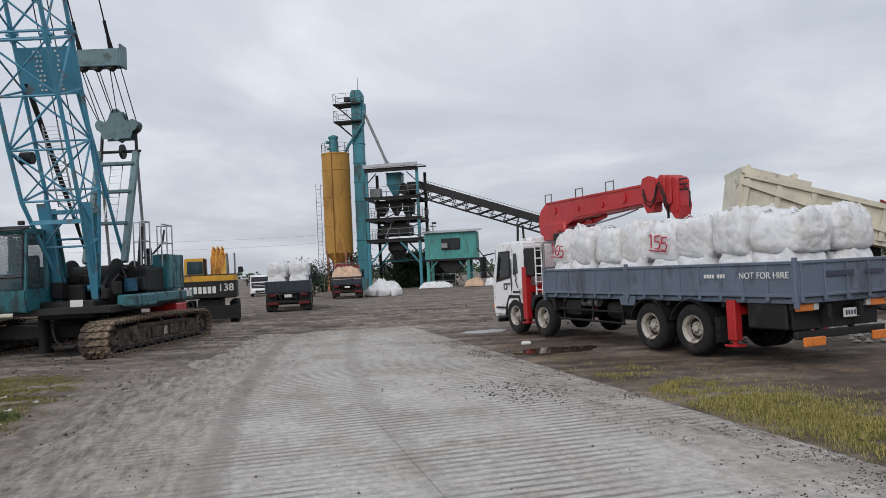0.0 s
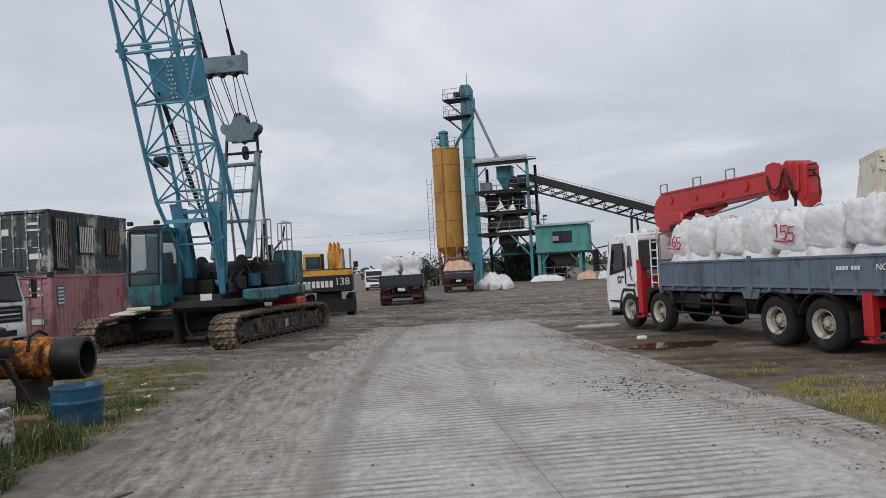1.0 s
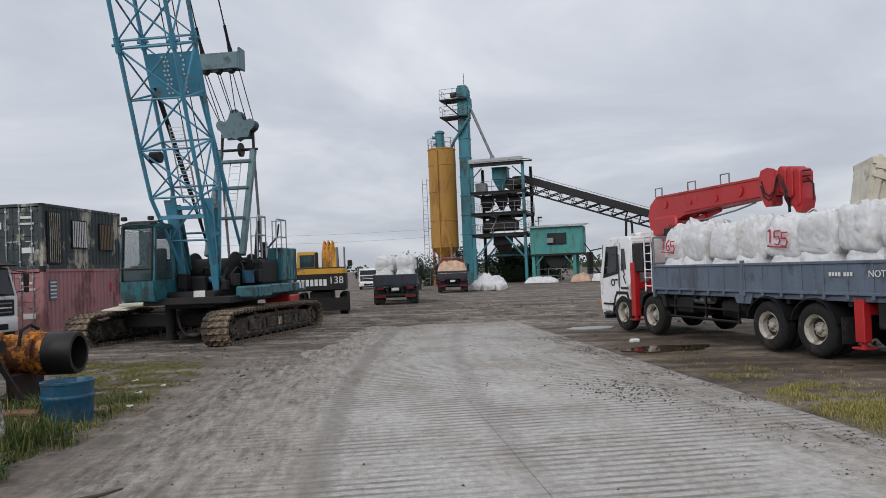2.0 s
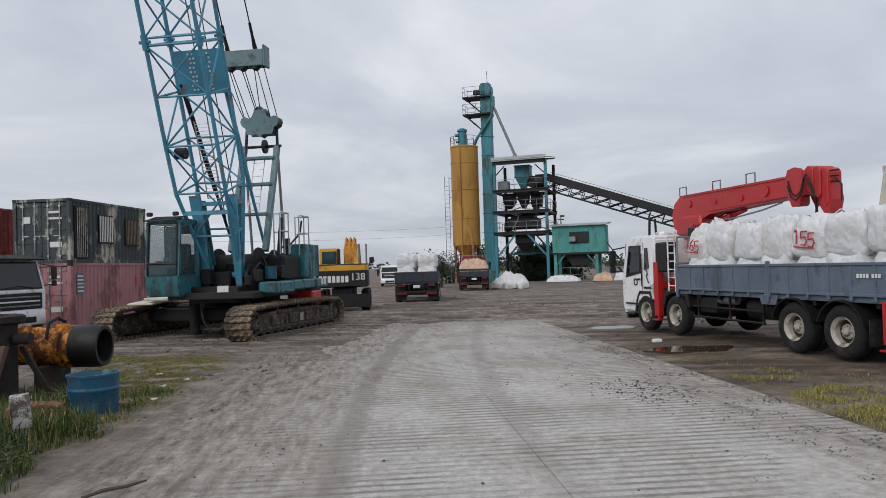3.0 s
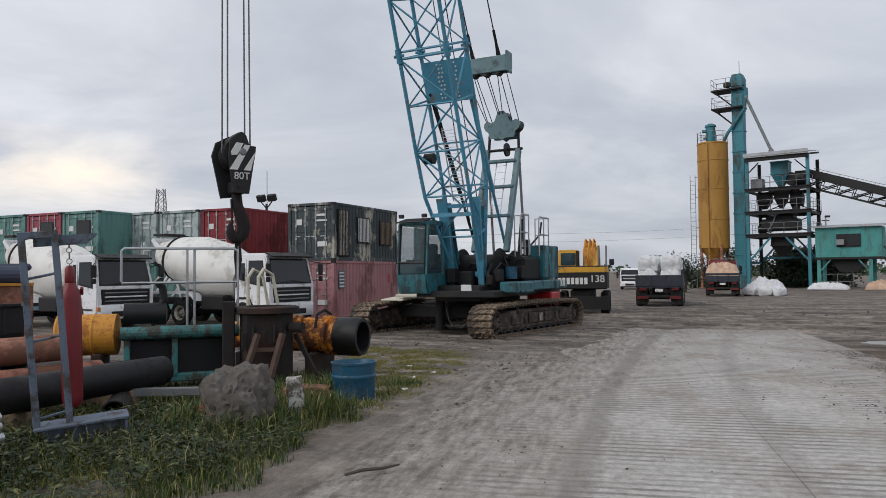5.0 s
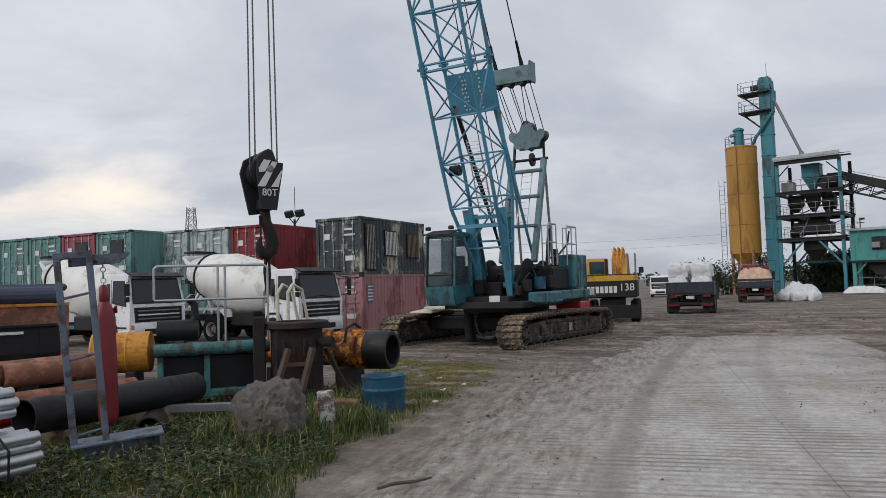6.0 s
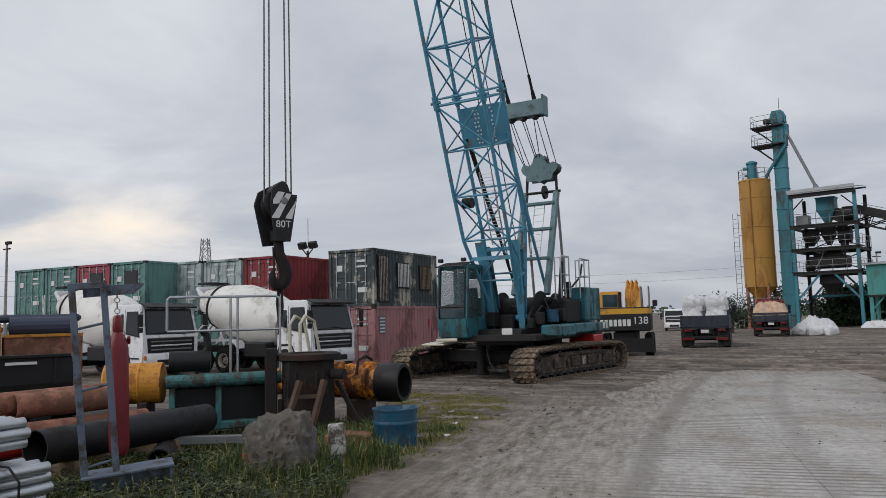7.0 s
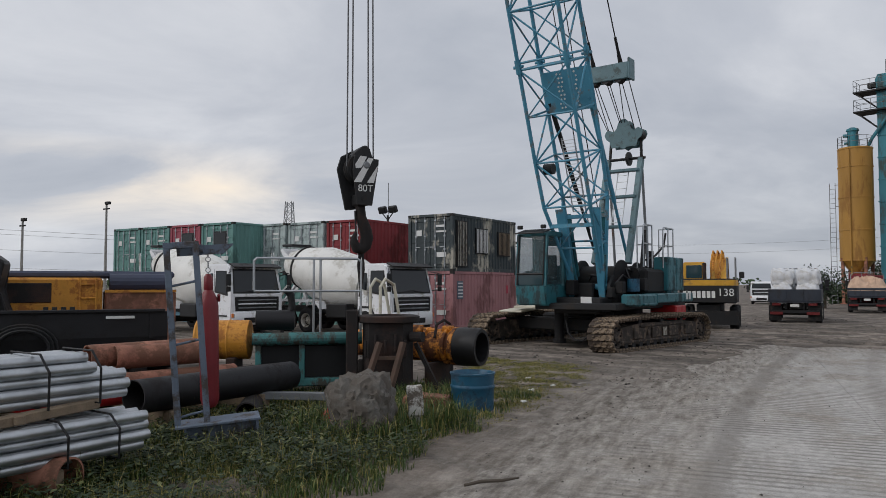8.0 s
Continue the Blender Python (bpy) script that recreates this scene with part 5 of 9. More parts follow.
def build_mixer(m, label):
    """A concrete mixer lorry; origin under the middle of the front bumper."""
    t = thing("mixer_truck", m, label, "truck", "parked mixer lorries")
    truck_cab(t, -1.85, -0.05, 0.55, 2.8, 2.42, "white", True)
    bm = B()
    for x in (-0.42, 0.42):
        box(bm, (x, -4.4, 0.95), (0.1, 8.0, 0.26), 0.01)
    for y in (-1.4, -4.7, -6.05):
        rod(bm, (-0.9, y, 0.52), (0.9, y, 0.52), 0.1, seg=8)
    part("chassis", bm, "chassis", t)
    for x in (-1.07, 1.07):
        wheel(t, x, -1.4)
        for y in (-4.9, -6.25):
            wheel(t, x, y)
        bm = B()
        prism(bm, [(-3.9, 1.0), (-4.1, 1.3), (-4.6, 1.38), (-6.6, 1.38), (-7.1, 1.1), (-7.05, 1.02), (-6.55, 1.28), (-4.6, 1.28), (-4.2, 1.2), (-4.0, 1.0)], "x", x - 0.2, x + 0.2)
        part("mudguard", bm, "white", t)
        bm = B()
        box(bm, (x * 0.95, -3.0, 0.95), (0.5, 1.2, 0.55), 0.04)
        part("tank", bm, "black", t)
    axis = Vector((0, -1, 0.24)).normalized()
    bm = B()
    lathe(bm, (0, -2.3, 1.78), axis, [(0, 0.5), (0.08, 0.78), (0.5, 1.0), (1.3, 1.18), (2.7, 1.2), (4.0, 0.92), (5.0, 0.58), (5.02, 0.5), (4.8, 0.45)], 40)
    drum = part("drum", bm, "drum_white", t, smooth=True)
    bm = B()
    lathe(bm, Vector((0, -2.3, 1.78)) + axis * 4.0, axis, [(0, 0.92), (0.02, 0.97), (0.1, 0.95), (0.12, 0.88)], 40)
    part("track_ring", bm, "steel_dark", drum, smooth=True)
    for x in (-0.5, 0.5):
        for p, q, k in (((x, -5.6, 1.1), (x, -6.1, 2.3), 0.12), ((x, -7.4, 1.1), (x, -6.1, 2.3), 0.1), ((x, -2.2, 1.1), (x * 0.7, -2.2, 1.7), 0.14), ((x, -6.3, 2.2), (x, -7.0, 3.3), 0.08)):
            bm = B()
            bar(bm, p, q, k)
            part("drum_support", bm, "white", t)
    bm = B()
    prism(bm, [(-6.75, 3.05), (-7.5, 3.6), (-7.6, 3.5), (-7.0, 2.8)], "x", -0.45, 0.45)
    part("hopper", bm, "white", t)
    bm = B()
    bar(bm, (0.0, -6.9, 2.5), (0.5, -7.5, 1.5), 0.34, 0.12)
    part("chute", bm, "drum_white", t)
    bm = B()
    box(bm, (0.3, -2.05, 1.95), (0.9, 0.45, 0.6), 0.04)
    part("water_tank", bm, "black", t)
    bm = B()
    box(bm, (0, -7.0, 3.72), (1.1, 0.7, 0.1), 0.02)
    part("hopper_cover", bm, "black", t)
    bm = B()
    for x in (-0.42, 0.02):
        rod(bm, (1.0 + x * 0.1, -7.35, 1.1), (1.0 + x * 0.1, -7.35 + x * 0.5, 3.4), 0.025, seg=6)
    for i in range(7):
        rod(bm, (0.96, -7.56 + 0.0 * i, 1.3 + i * 0.3), (1.0, -7.35, 1.3 + i * 0.3), 0.018, seg=6)
    part("ladder", bm, "white", t)
    bm = B()
    rod(bm, (0.95, -3.1, 0.95), (0.95, -2.6, 0.95), 0.25, seg=16)
    part("air_tank", bm, "steel_dark", t, smooth=True)
    bm = B()
    box(bm, (0, 0.03, 0.72), (0.5, 0.02, 0.12))
    part("number_plate", bm, "mark_white", t)
    return t


build_mixer(pose(-18.56, 21.8, 0, 0, 0, -92), "white concrete mixer lorry with a pale drum, parked beside stacked containers")
build_mixer(pose(-23.86, 18.6, 0, 0, 0, -92), "second white concrete mixer lorry, parked behind the first")


def build_far_truck(m, label, cover):
    """A tipper seen from behind, loaded; origin under its tail."""
    t = thing("tipper_truck", m, label, "truck")
    bm = B()
    for x in (-0.42, 0.42):
        box(bm, (x, 3.6, 0.85), (0.1, 7.0, 0.26))
    for y in (1.1, 2.4, 5.9):
        rod(bm, (-0.9, y, 0.5), (0.9, y, 0.5), 0.1, seg=8)
    part("chassis", bm, "chassis", t)
    for y in (1.1, 2.4, 5.9):
        for x in (-1.08, 1.08):
            wheel(t, x, y, 0.5, 0.34)
    truck_cab(t, 5.5, 7.3, 0.55, 2.7, 2.4, "white" if cover == "bags" else "red_dark")
    body = part("bed", (lambda b: (box(b, (0, 2.6, 1.12), (2.46, 5.3, 0.12), 0.01), box(b, (-1.21, 2.6, 1.45), (0.06, 5.3, 0.6), 0.01), box(b, (1.21, 2.6, 1.45), (0.06, 5.3, 0.6), 0.01), box(b, (0, 5.2, 1.6), (2.46, 0.06, 0.9), 0.01), b)[-1])(B()), "bed_navy", t)
    bm = B()
    box(bm, (0, -0.06, 1.45), (2.46, 0.06, 0.6), 0.01)
    for x in (-1.2, -0.4, 0.4, 1.2):
        box(bm, (x, -0.1, 1.45), (0.06, 0.05, 0.6), 0.01)
    part("tailgate", bm, "bed_navy", body)
    bm = B()
    for x in (-0.35, 0.35):
        rod(bm, (x, 5.15, 2.0), (x, 5.15, 2.88), 0.025, seg=6)
    for a, b in (((-1.1, 2.0), (-1.1, 2.72)), ((-1.1, 2.72), (-0.92, 2.9)), ((-0.92, 2.9), (0.92, 2.9)), ((0.92, 2.9), (1.1, 2.72)), ((1.1, 2.72), (1.1, 2.0))):
        rod(bm, (a[0], 5.15, a[1]), (b[0], 5.15, b[1]), 0.035, seg=6)
    part("headboard", bm, "steel_grey", body)
    for s in (-1, 1):
        bm = B()
        box(bm, (s * 0.85, -0.02, 0.52), (0.6, 0.05, 0.14), 0.01)
        part("reflector_board", bm, "lamp_red", t)
        bm = B()
        box(bm, (s * 0.92, 0.14, 0.54), (0.62, 0.02, 0.8), 0.004)
        part("mud_flap", bm, "rubber", t)
        bm = B()
        box(bm, (s * 0.85, 0.0, 0.98), (0.4, 0.06, 0.13), 0.01)
        part("tail_light", bm, "lamp_red", t)
    bm = B()
    box(bm, (0, 0.05, 0.6), (2.3, 0.08, 0.16), 0.01)
    part("rear_bumper", bm, "black", t)
    bm = B()
    box(bm, (0, -0.03, 0.92), (0.42, 0.03, 0.16), 0.008)
    part("number_plate", bm, "mark_white", t)
    return t


FAR1 = pose(-9.3, 41.1, 0, 0, 0, 10)
build_far_truck(FAR1, "dark grey tipper lorry loaded with white bulk bags", "bags")
for i in range(4):
    for x in (-0.6, 0.6):
        bag(FAR1 @ pose(x, 0.6 + i * 1.15, 1.19, 0, 0, 90 * i), "white bulk bag on a tipper lorry", BAGS[(i + (x > 0)) % 4])
        if i < 3:
            bag(FAR1 @ pose(x, 0.75 + i * 1.2, 1.95, 3, 0, 90 * i + 8), "white bulk bag on a tipper lorry", FLAT_BAGS[i % 2])
FAR2 = pose(-8.75, 60.0, 0, 0, 0, 8)
build_far_truck(FAR2, "small dark lorry under the silo, tan tarpaulin on its load", "tarp")


def heap(name, m, sx, sy, sz, mat, label, category, seed=0, n=40):
    """A slumped, creased heap of sheet."""
    bm = B()
    vs = []
    for j in range(n + 1):
        for i in range(n + 1):
            u, v = 2 * i / n - 1, 2 * j / n - 1
            f = max(0.0, (1 - abs(u) ** 3) * (1 - abs(v) ** 3)) ** 0.5
            k = noise.ridged_multi_fractal(Vector((u * 2.4 + seed, v * 2.4, seed)), 0.8, 2.1, 5, 1.0, 2.0)
            vs.append((u * sx / 2 * (1 + 0.06 * noise.noise(Vector((u * 3, v * 3, seed)))), v * sy / 2, sz * f * (0.55 + 0.30 * k) * (1 + 0.35 * noise.noise(Vector((u * 2.2 + seed, v * 2.2, 3))))))
    add(bm, vs, [(j * (n + 1) + i, j * (n + 1) + i + 1, (j + 1) * (n + 1) + i + 1, (j + 1) * (n + 1) + i) for j in range(n) for i in range(n)])
    add(bm, [(-sx / 2, -sy / 2, -0.01), (sx / 2, -sy / 2, -0.01), (sx / 2, sy / 2, -0.01), (-sx / 2, sy / 2, -0.01)], [(3, 2, 1, 0)])
    return solid(name, bm, mat, label, category, "", m, True)


heap("tarpaulin", FAR2 @ pose(0, 2.5, 1.55), 2.5, 5.2, 1.0, "tarp", "tan tarpaulin stretched over a loaded lorry bed", "tarpaulin", 2)


# ---- crawler crane ----
HOUSE_YAW = 181.85
CRANE = pose(-10.9, 23.0, 0, 0, 0, HOUSE_YAW)


UNDER_YAW = 175.0 - HOUSE_YAW          # the tracks stand turned against the house
UNDER = pose(0.78, -0.14, 0, 0, 0, UNDER_YAW)


def build_track(crane, side):
    """One crawler: frame, rollers and its belt of shoes; side -1 or 1."""
    turn = UNDER @ pose(side * 2.31, 0, 0)
    L, r = 2.85, 0.46
    bm = B()
    prism(bm, [(-2.6, 0.2), (2.6, 0.2), (2.95, 0.45), (2.6, 0.72), (1.4, 0.82), (-1.4, 0.82), (-2.6, 0.72), (-2.95, 0.45)], "x", -0.24, 0.24)
    for x in (-0.26, 0.26):
        for y in (-1.9, -0.75, 0.4, 1.55):
            box(bm, (x, y, 0.52), (0.07, 0.62, 0.34), 0.03)
        box(bm, (x, 0, 0.30), (0.05, 5.2, 0.07), 0.01)
        box(bm, (x, 0, 0.74), (0.06, 2.9, 0.06), 0.01)
    frame_part = part("track_frame", bm, "track_side", crane)
    frame_part.matrix_basis = turn
    for k, (y, w, h) in enumerate(((-1.3, 0.16, 0.22), (-0.1, 0.22, 0.26), (0.95, 0.14, 0.2))):
        for x in (-0.305, 0.305):
            bm = B()
            box(bm, (x, y, 0.53), (0.012, w, h), 0.003)
            part("frame_plate", bm, "track_side" if k != 1 else "rim", frame_part, "worn plate on the track frame")
    for y in (-L, L):
        bm = B()
        lathe(bm, (-0.27, y, r + 0.04), (1, 0, 0), [(0, 0.06), (0.0, 0.12), (0.05, 0.14), (0.05, 0.30), (0.0, 0.34), (0.03, 0.40), (0.51, 0.40), (0.54, 0.34), (0.49, 0.30), (0.49, 0.14), (0.54, 0.12), (0.54, 0.06)], 28)
        part("track_wheel", bm, "track_side", frame_part, smooth=True)
        for i in range(8):
            q = 2 * math.pi * i / 8
            bm = B()
            rod(bm, (-0.285, y + 0.24 * math.cos(q), r + 0.04 + 0.24 * math.sin(q)), (0.285, y + 0.24 * math.cos(q), r + 0.04 + 0.24 * math.sin(q)), 0.028, seg=6)
            part("wheel_bolt", bm, "steel_dark", frame_part)
    for i in range(11):
        bm = B()
        lathe(bm, (-0.25, -2.25 + i * 0.45, 0.2), (1, 0, 0), [(0, 0.05), (0, 0.10), (0.04, 0.14), (0.46, 0.14), (0.5, 0.10), (0.5, 0.05)], 14)
        part("roller", bm, "steel_dark", frame_part, smooth=True)
    for y in (-1.4, 0.0, 1.4):
        bm = B()
        box(bm, (0, y, 0.87), (0.5, 0.2, 0.1), 0.02)
        part("top_slide", bm, "steel_dark", frame_part)
    # shoes round the belt: a ribbed plate with cut corners, the links under it
    bm = B()
    prism(bm, [(-0.42, -0.06), (-0.38, -0.09), (0.38, -0.09), (0.42, -0.06), (0.42, 0.05), (0.38, 0.085), (-0.38, 0.085), (-0.42, 0.05)], "z", -0.02, 0.035)
    for x in (-0.2, 0.2):
        box(bm, (x, 0, -0.055), (0.2, 0.15, 0.07), 0.012)
    for x in (-0.3, -0.1, 0.1, 0.3):
        box(bm, (x, 0.05, 0.05), (0.14, 0.05, 0.05), 0.01)
    for x in (-0.2, 0.0, 0.2):
        box(bm, (x, -0.045, 0.045), (0.08, 0.06, 0.035), 0.01)
    shoe = finish(bm, "shoe", "mud_track")
    straight, arc = 2 * L, math.pi * r
    total = 2 * (straight + arc)
    n = 76
    rnd = random.Random(41 + side)
    for i in range(n):
        d = total * i / n
        if d < straight:
            y, z, a = -L + d, 0.035, 180
        elif d < straight + arc:
            q = (d - straight) / r
            y, z, a = L + math.sin(q) * r, 0.035 + r - math.cos(q) * r, 180 + math.degrees(q)
        elif d < 2 * straight + arc:
            k = d - straight - arc
            y, z, a = L - k, 0.035 + 2 * r + 0.07 * math.sin(math.pi * k / straight) ** 0.6 - 0.02 * math.sin(2 * math.pi * k / 1.4) ** 2, 0
        else:
            q = (d - 2 * straight - arc) / r
            y, z, a = -L - math.sin(q) * r, 0.035 + r + math.cos(q) * r, math.degrees(q)
        ob = new("shoe", shoe)
        ob.parent = frame_part
        ob.matrix_basis = pose(0, y, z, a + rnd.uniform(-2.5, 2.5), rnd.uniform(-0.8, 0.8), 0)
    return frame_part


def build_crane():
    c = thing("crawler_crane", CRANE, "teal crawler crane with a blue lattice boom on muddy tracks", "crane")
    for s in (-1, 1):
        build_track(c, s)
    bm = B()
    m = UNDER.to_3x3()
    mid = UNDER.to_translation()
    box(bm, mid + Vector((0, 0, 0.75)), (2.6, 2.2, 0.6), 0.08, m)
    for y in (-1.2, 1.2):
        box(bm, mid + m @ Vector((0, y, 0.7)), (4.1, 0.5, 0.42), 0.04, m)
    rod(bm, (0, 0, 1.0), (0, 0, 1.25), 1.0, seg=32)
    part("car_body", bm, "chassis", c, "black muddy undercarriage")
    for x in (-0.9, 0.9):
        bm = B()
        rod(bm, m @ Vector((x, 1.75, 0.25)), m @ Vector((x, 1.75, 1.15)), 0.16, seg=14)
        rod(bm, m @ Vector((x, 1.75, 0.12)), m @ Vector((x, 1.75, 0.25)), 0.22, seg=14)
        part("jack", bm, "chassis", c)
    bm = B()
    path(bm, [(0.55, 2.0, 1.15), (0.55, 2.25, 0.85), (0.42, 2.35, 0.5), (0.2, 2.38, 0.3), (-0.05, 2.36, 0.28), (-0.25, 2.3, 0.45), (-0.33, 2.2, 0.8), (-0.33, 2.0, 1.15)], 0.03)
    part("hose", bm, "black", c)
    bm = B()
    box(bm, mid + m @ Vector((1.9, 1.15, 1.17)), (0.95, 1.9, 0.06), 0.02, Euler((radians(-5), 0, radians(UNDER_YAW))).to_matrix())
    box(bm, mid + m @ Vector((1.35, 1.75, 1.24)), (0.9, 0.55, 0.09), 0.02, m)
    part("deck_plate", bm, "cream", c, "cream plate over the track")
    # house
    bm = B()
    box(bm, (0, -0.3, 1.33), (2.7, 6.2, 0.2), 0.02)
    for x in (-0.62, 0.95):
        prism(bm, [(0.4, 1.4), (1.7, 1.4), (1.62, 2.0), (1.3, 2.3), (0.9, 2.1), (0.2, 1.7)], "x", x - 0.05, x + 0.05)
    part("turntable_deck", bm, "steel_dark", c)
    bm = B()
    box(bm, (0.1, 2.0, 1.35), (1.6, 0.8, 0.5), 0.04)
    box(bm, (0.3, 1.2, 1.75), (0.7, 0.7, 0.6), 0.05)
    part("front_frame", bm, "black", c)
    bm = B()
    box(bm, (-0.22, 2.42, 1.52), (0.36, 0.02, 0.2), 0.005)
    part("plate", bm, "mark_white", c)
    for y, r in ((0.55, 0.55), (-0.75, 0.5)):
        bm = B()
        lathe(bm, (-0.62, y, 2.15), (1, 0, 0), [(0, 0.1), (0, r + 0.1), (0.05, r + 0.1), (0.06, r - 0.1), (1.35, r - 0.1), (1.36, r + 0.1), (1.42, r + 0.1), (1.42, 0.1)], 28)
        part("winch", bm, "steel_dark", c, smooth=True)
    bm = B()
    path(bm, [(-0.3, 1.35, 1.6), (-0.35, 1.45, 2.0), (-0.2, 1.4, 2.25), (0.1, 1.3, 2.3), (0.25, 1.2, 2.1)], 0.04)
    part("hose", bm, "black", c)
    for pts in ([(-0.9, 0.8, 1.8), (-1.0, 0.9, 2.2), (-0.8, 0.7, 2.5), (-0.9, 0.2, 2.4)], [(-1.1, 0.2, 1.8), (-1.25, 0.1, 2.25), (-1.1, -0.2, 2.45)], [(-0.7, 1.5, 1.6), (-0.8, 1.6, 2.0), (-0.95, 1.3, 2.3), (-1.0, 0.8, 2.1)]):
        bm = B()
        path(bm, pts, 0.03)
        part("hose", bm, "black", c)
    for x, y, z, k in ((-0.95, 1.5, 1.9, 0.24), (-0.75, 1.75, 1.75, 0.2), (0.6, 1.7, 1.9, 0.3), (-1.25, 0.45, 2.0, 0.26)):
        bm = B()
        box(bm, (x, y, z), (k, k * 1.2, k * 1.6), 0.03)
        part("valve_block", bm, "chassis", c)
    bm = B()
    box(bm, (-1.0, -0.5, 2.1), (0.7, 1.6, 0.8), 0.08)
    rod(bm, (-0.9, 0.35, 2.35), (-0.9, -1.2, 2.35), 0.2, seg=14)
    box(bm, (0.2, -2.2, 2.05), (2.0, 1.6, 1.2), 0.06)
    part("engine", bm, "chassis", c)
    bm = B()
    rod(bm, (-1.15, 0.95, 1.78), (-1.15, 0.95, 2.18), 0.19, seg=16)
    part("barrel", bm, "drum_blue", c, "small blue oil barrel")
    # cab on the right-hand side: a pressed lower shell, posts, roof, panes and a seat
    bm = B()
    prism(bm, [(1.25, 1.35), (3.02, 1.35), (3.12, 1.7), (3.12, 1.98), (1.25, 2.02)], "x", 0.8, 1.87)
    bmesh.ops.bevel(bm, geom=list(bm.edges), offset=0.04, segments=2, affect="EDGES")
    cab = part("cab", bm, "teal", c, smooth=True)
    bm = B()
    prism(bm, [(1.2, 3.52), (2.98, 3.5), (3.0, 3.56), (2.7, 3.68), (1.25, 3.64)], "x", 0.77, 1.9)
    bmesh.ops.bevel(bm, geom=list(bm.edges), offset=0.03, segments=2, affect="EDGES")
    part("cab_roof", bm, "teal", cab, smooth=True)
    for x in (0.84, 1.83):
        for (ya, yb), k in (((3.08, 2.94), 0.09), ((1.95, 1.95), 0.1), ((1.3, 1.3), 0.12)):
            bm = B()
            bar(bm, (x, ya, 1.95), (x, yb, 3.54), k, k)
            part("cab_post", bm, "teal", cab)
    bm = B()
    box(bm, (1.335, 1.29, 2.3), (1.0, 0.06, 0.66), 0.01)
    box(bm, (1.335, 1.29, 3.4), (1.0, 0.06, 0.26), 0.01)
    part("rear_wall", bm, "teal", cab)
    for x in (0.82, 1.85):
        bm = B()
        box(bm, (x, 1.62, 2.75), (0.04, 0.6, 1.5), 0.01)
        part("side_panel", bm, "teal", cab)
    bm = B()
    add(bm, [(0.88, 3.09, 2.36), (1.79, 3.09, 2.36), (1.79, 2.975, 3.5), (0.88, 2.975, 3.5), (0.88, 3.07, 2.36), (1.79, 3.07, 2.36), (1.79, 2.955, 3.5), (0.88, 2.955, 3.5)],
        [(0, 1, 2, 3), (7, 6, 5, 4), (0, 4, 5, 1), (2, 6, 7, 3), (0, 3, 7, 4), (1, 5, 6, 2)])
    part("windscreen", bm, "cab_glass", cab)
    bm = B()
    box(bm, (1.335, 3.1, 2.15), (0.9, 0.02, 0.34), 0.004)
    part("lower_window", bm, "glass_blue", cab)
    for x in (0.82, 1.85):
        bm = B()
        prism(bm, [(2.0, 2.03), (3.03, 2.0), (2.9, 3.48), (2.0, 3.48)], "x", x - 0.01, x + 0.01)
        part("side_window", bm, "cab_glass", cab)
    bm = B()
    box(bm, (1.335, 1.29, 2.95), (0.9, 0.02, 0.6))
    part("rear_window", bm, "cab_glass", cab)
    bm = B()
    box(bm, (1.35, 2.0, 2.2), (0.5, 0.5, 0.14), 0.04)
    box(bm, (1.35, 1.76, 2.6), (0.48, 0.12, 0.7), 0.05)
    part("seat", bm, "black", cab)
    bm = B()
    for x in (1.02, 1.14, 1.58):
        rod(bm, (x, 2.6, 1.95), (x, 2.55, 2.5), 0.02, seg=6)
    box(bm, (1.7, 2.4, 2.2), (0.2, 0.6, 0.45), 0.03)
    part("levers", bm, "black", cab)
    bm = B()
    for x in (0.88, 1.79):
        rod(bm, (x, 3.15, 1.98), (x, 3.0, 3.52), 0.024, seg=6)
    rod(bm, (0.85, 3.14, 2.33), (1.82, 3.14, 2.33), 0.03, seg=6)
    part("window_frame", bm, "black", cab)
    bm = B()
    for i in range(14):
        bar(bm, (0.88 + i * 0.073, 3.12, 3.6), (0.88 + i * 0.073, 2.5, 3.75), 0.03, 0.03)
    rod(bm, (0.85, 3.13, 3.6), (1.87, 3.13, 3.6), 0.025, seg=6)
    part("roof_guard", bm, "black", cab)
    for x in (0.95, 1.78):
        bm = B()
        box(bm, (x, 2.95, 3.8), (0.16, 0.12, 0.12), 0.02)
        part("work_light", bm, "steel_dark", cab)
    # side deck and rear housing
    bm = B()
    box(bm, (-1.5, 1.35, 1.52), (0.6, 1.5, 0.36), 0.05)
    box(bm, (-1.5, -1.2, 1.56), (0.55, 3.5, 0.3), 0.03)
    box(bm, (-1.52, 1.3, 1.4), (0.66, 1.1, 0.06), 0.01)
    part("side_deck", bm, "teal", c, "scuffed teal walkway")
    bm = B()
    box(bm, (-1.24, -2.05, 2.36), (0.5, 1.6, 1.14), 0.03)
    for y in (-1.66, -2.44):
        box(bm, (-1.495, y, 2.4), (0.02, 0.7, 0.92), 0.008)
    part("housing", bm, "teal", c)
    bm = B()
    for k in range(2):
        box(bm, (-1.79, -2.55 + k * 0.3, 1.6), (0.012, 0.2, 0.22))
    part("lettering", bm, "mark_white", c, "white characters that cannot be read")
    bm = B()
    box(bm, (0.25, -3.45, 1.75), (2.4, 0.9, 1.3), 0.12)
    part("counterweight", bm, "teal", c)
    bm = B()
    box(bm, (-1.35, -1.6, 1.05), (0.9, 1.0, 0.5), 0.04)
    part("tool_box", bm, "red", c, "faded red box under the walkway")
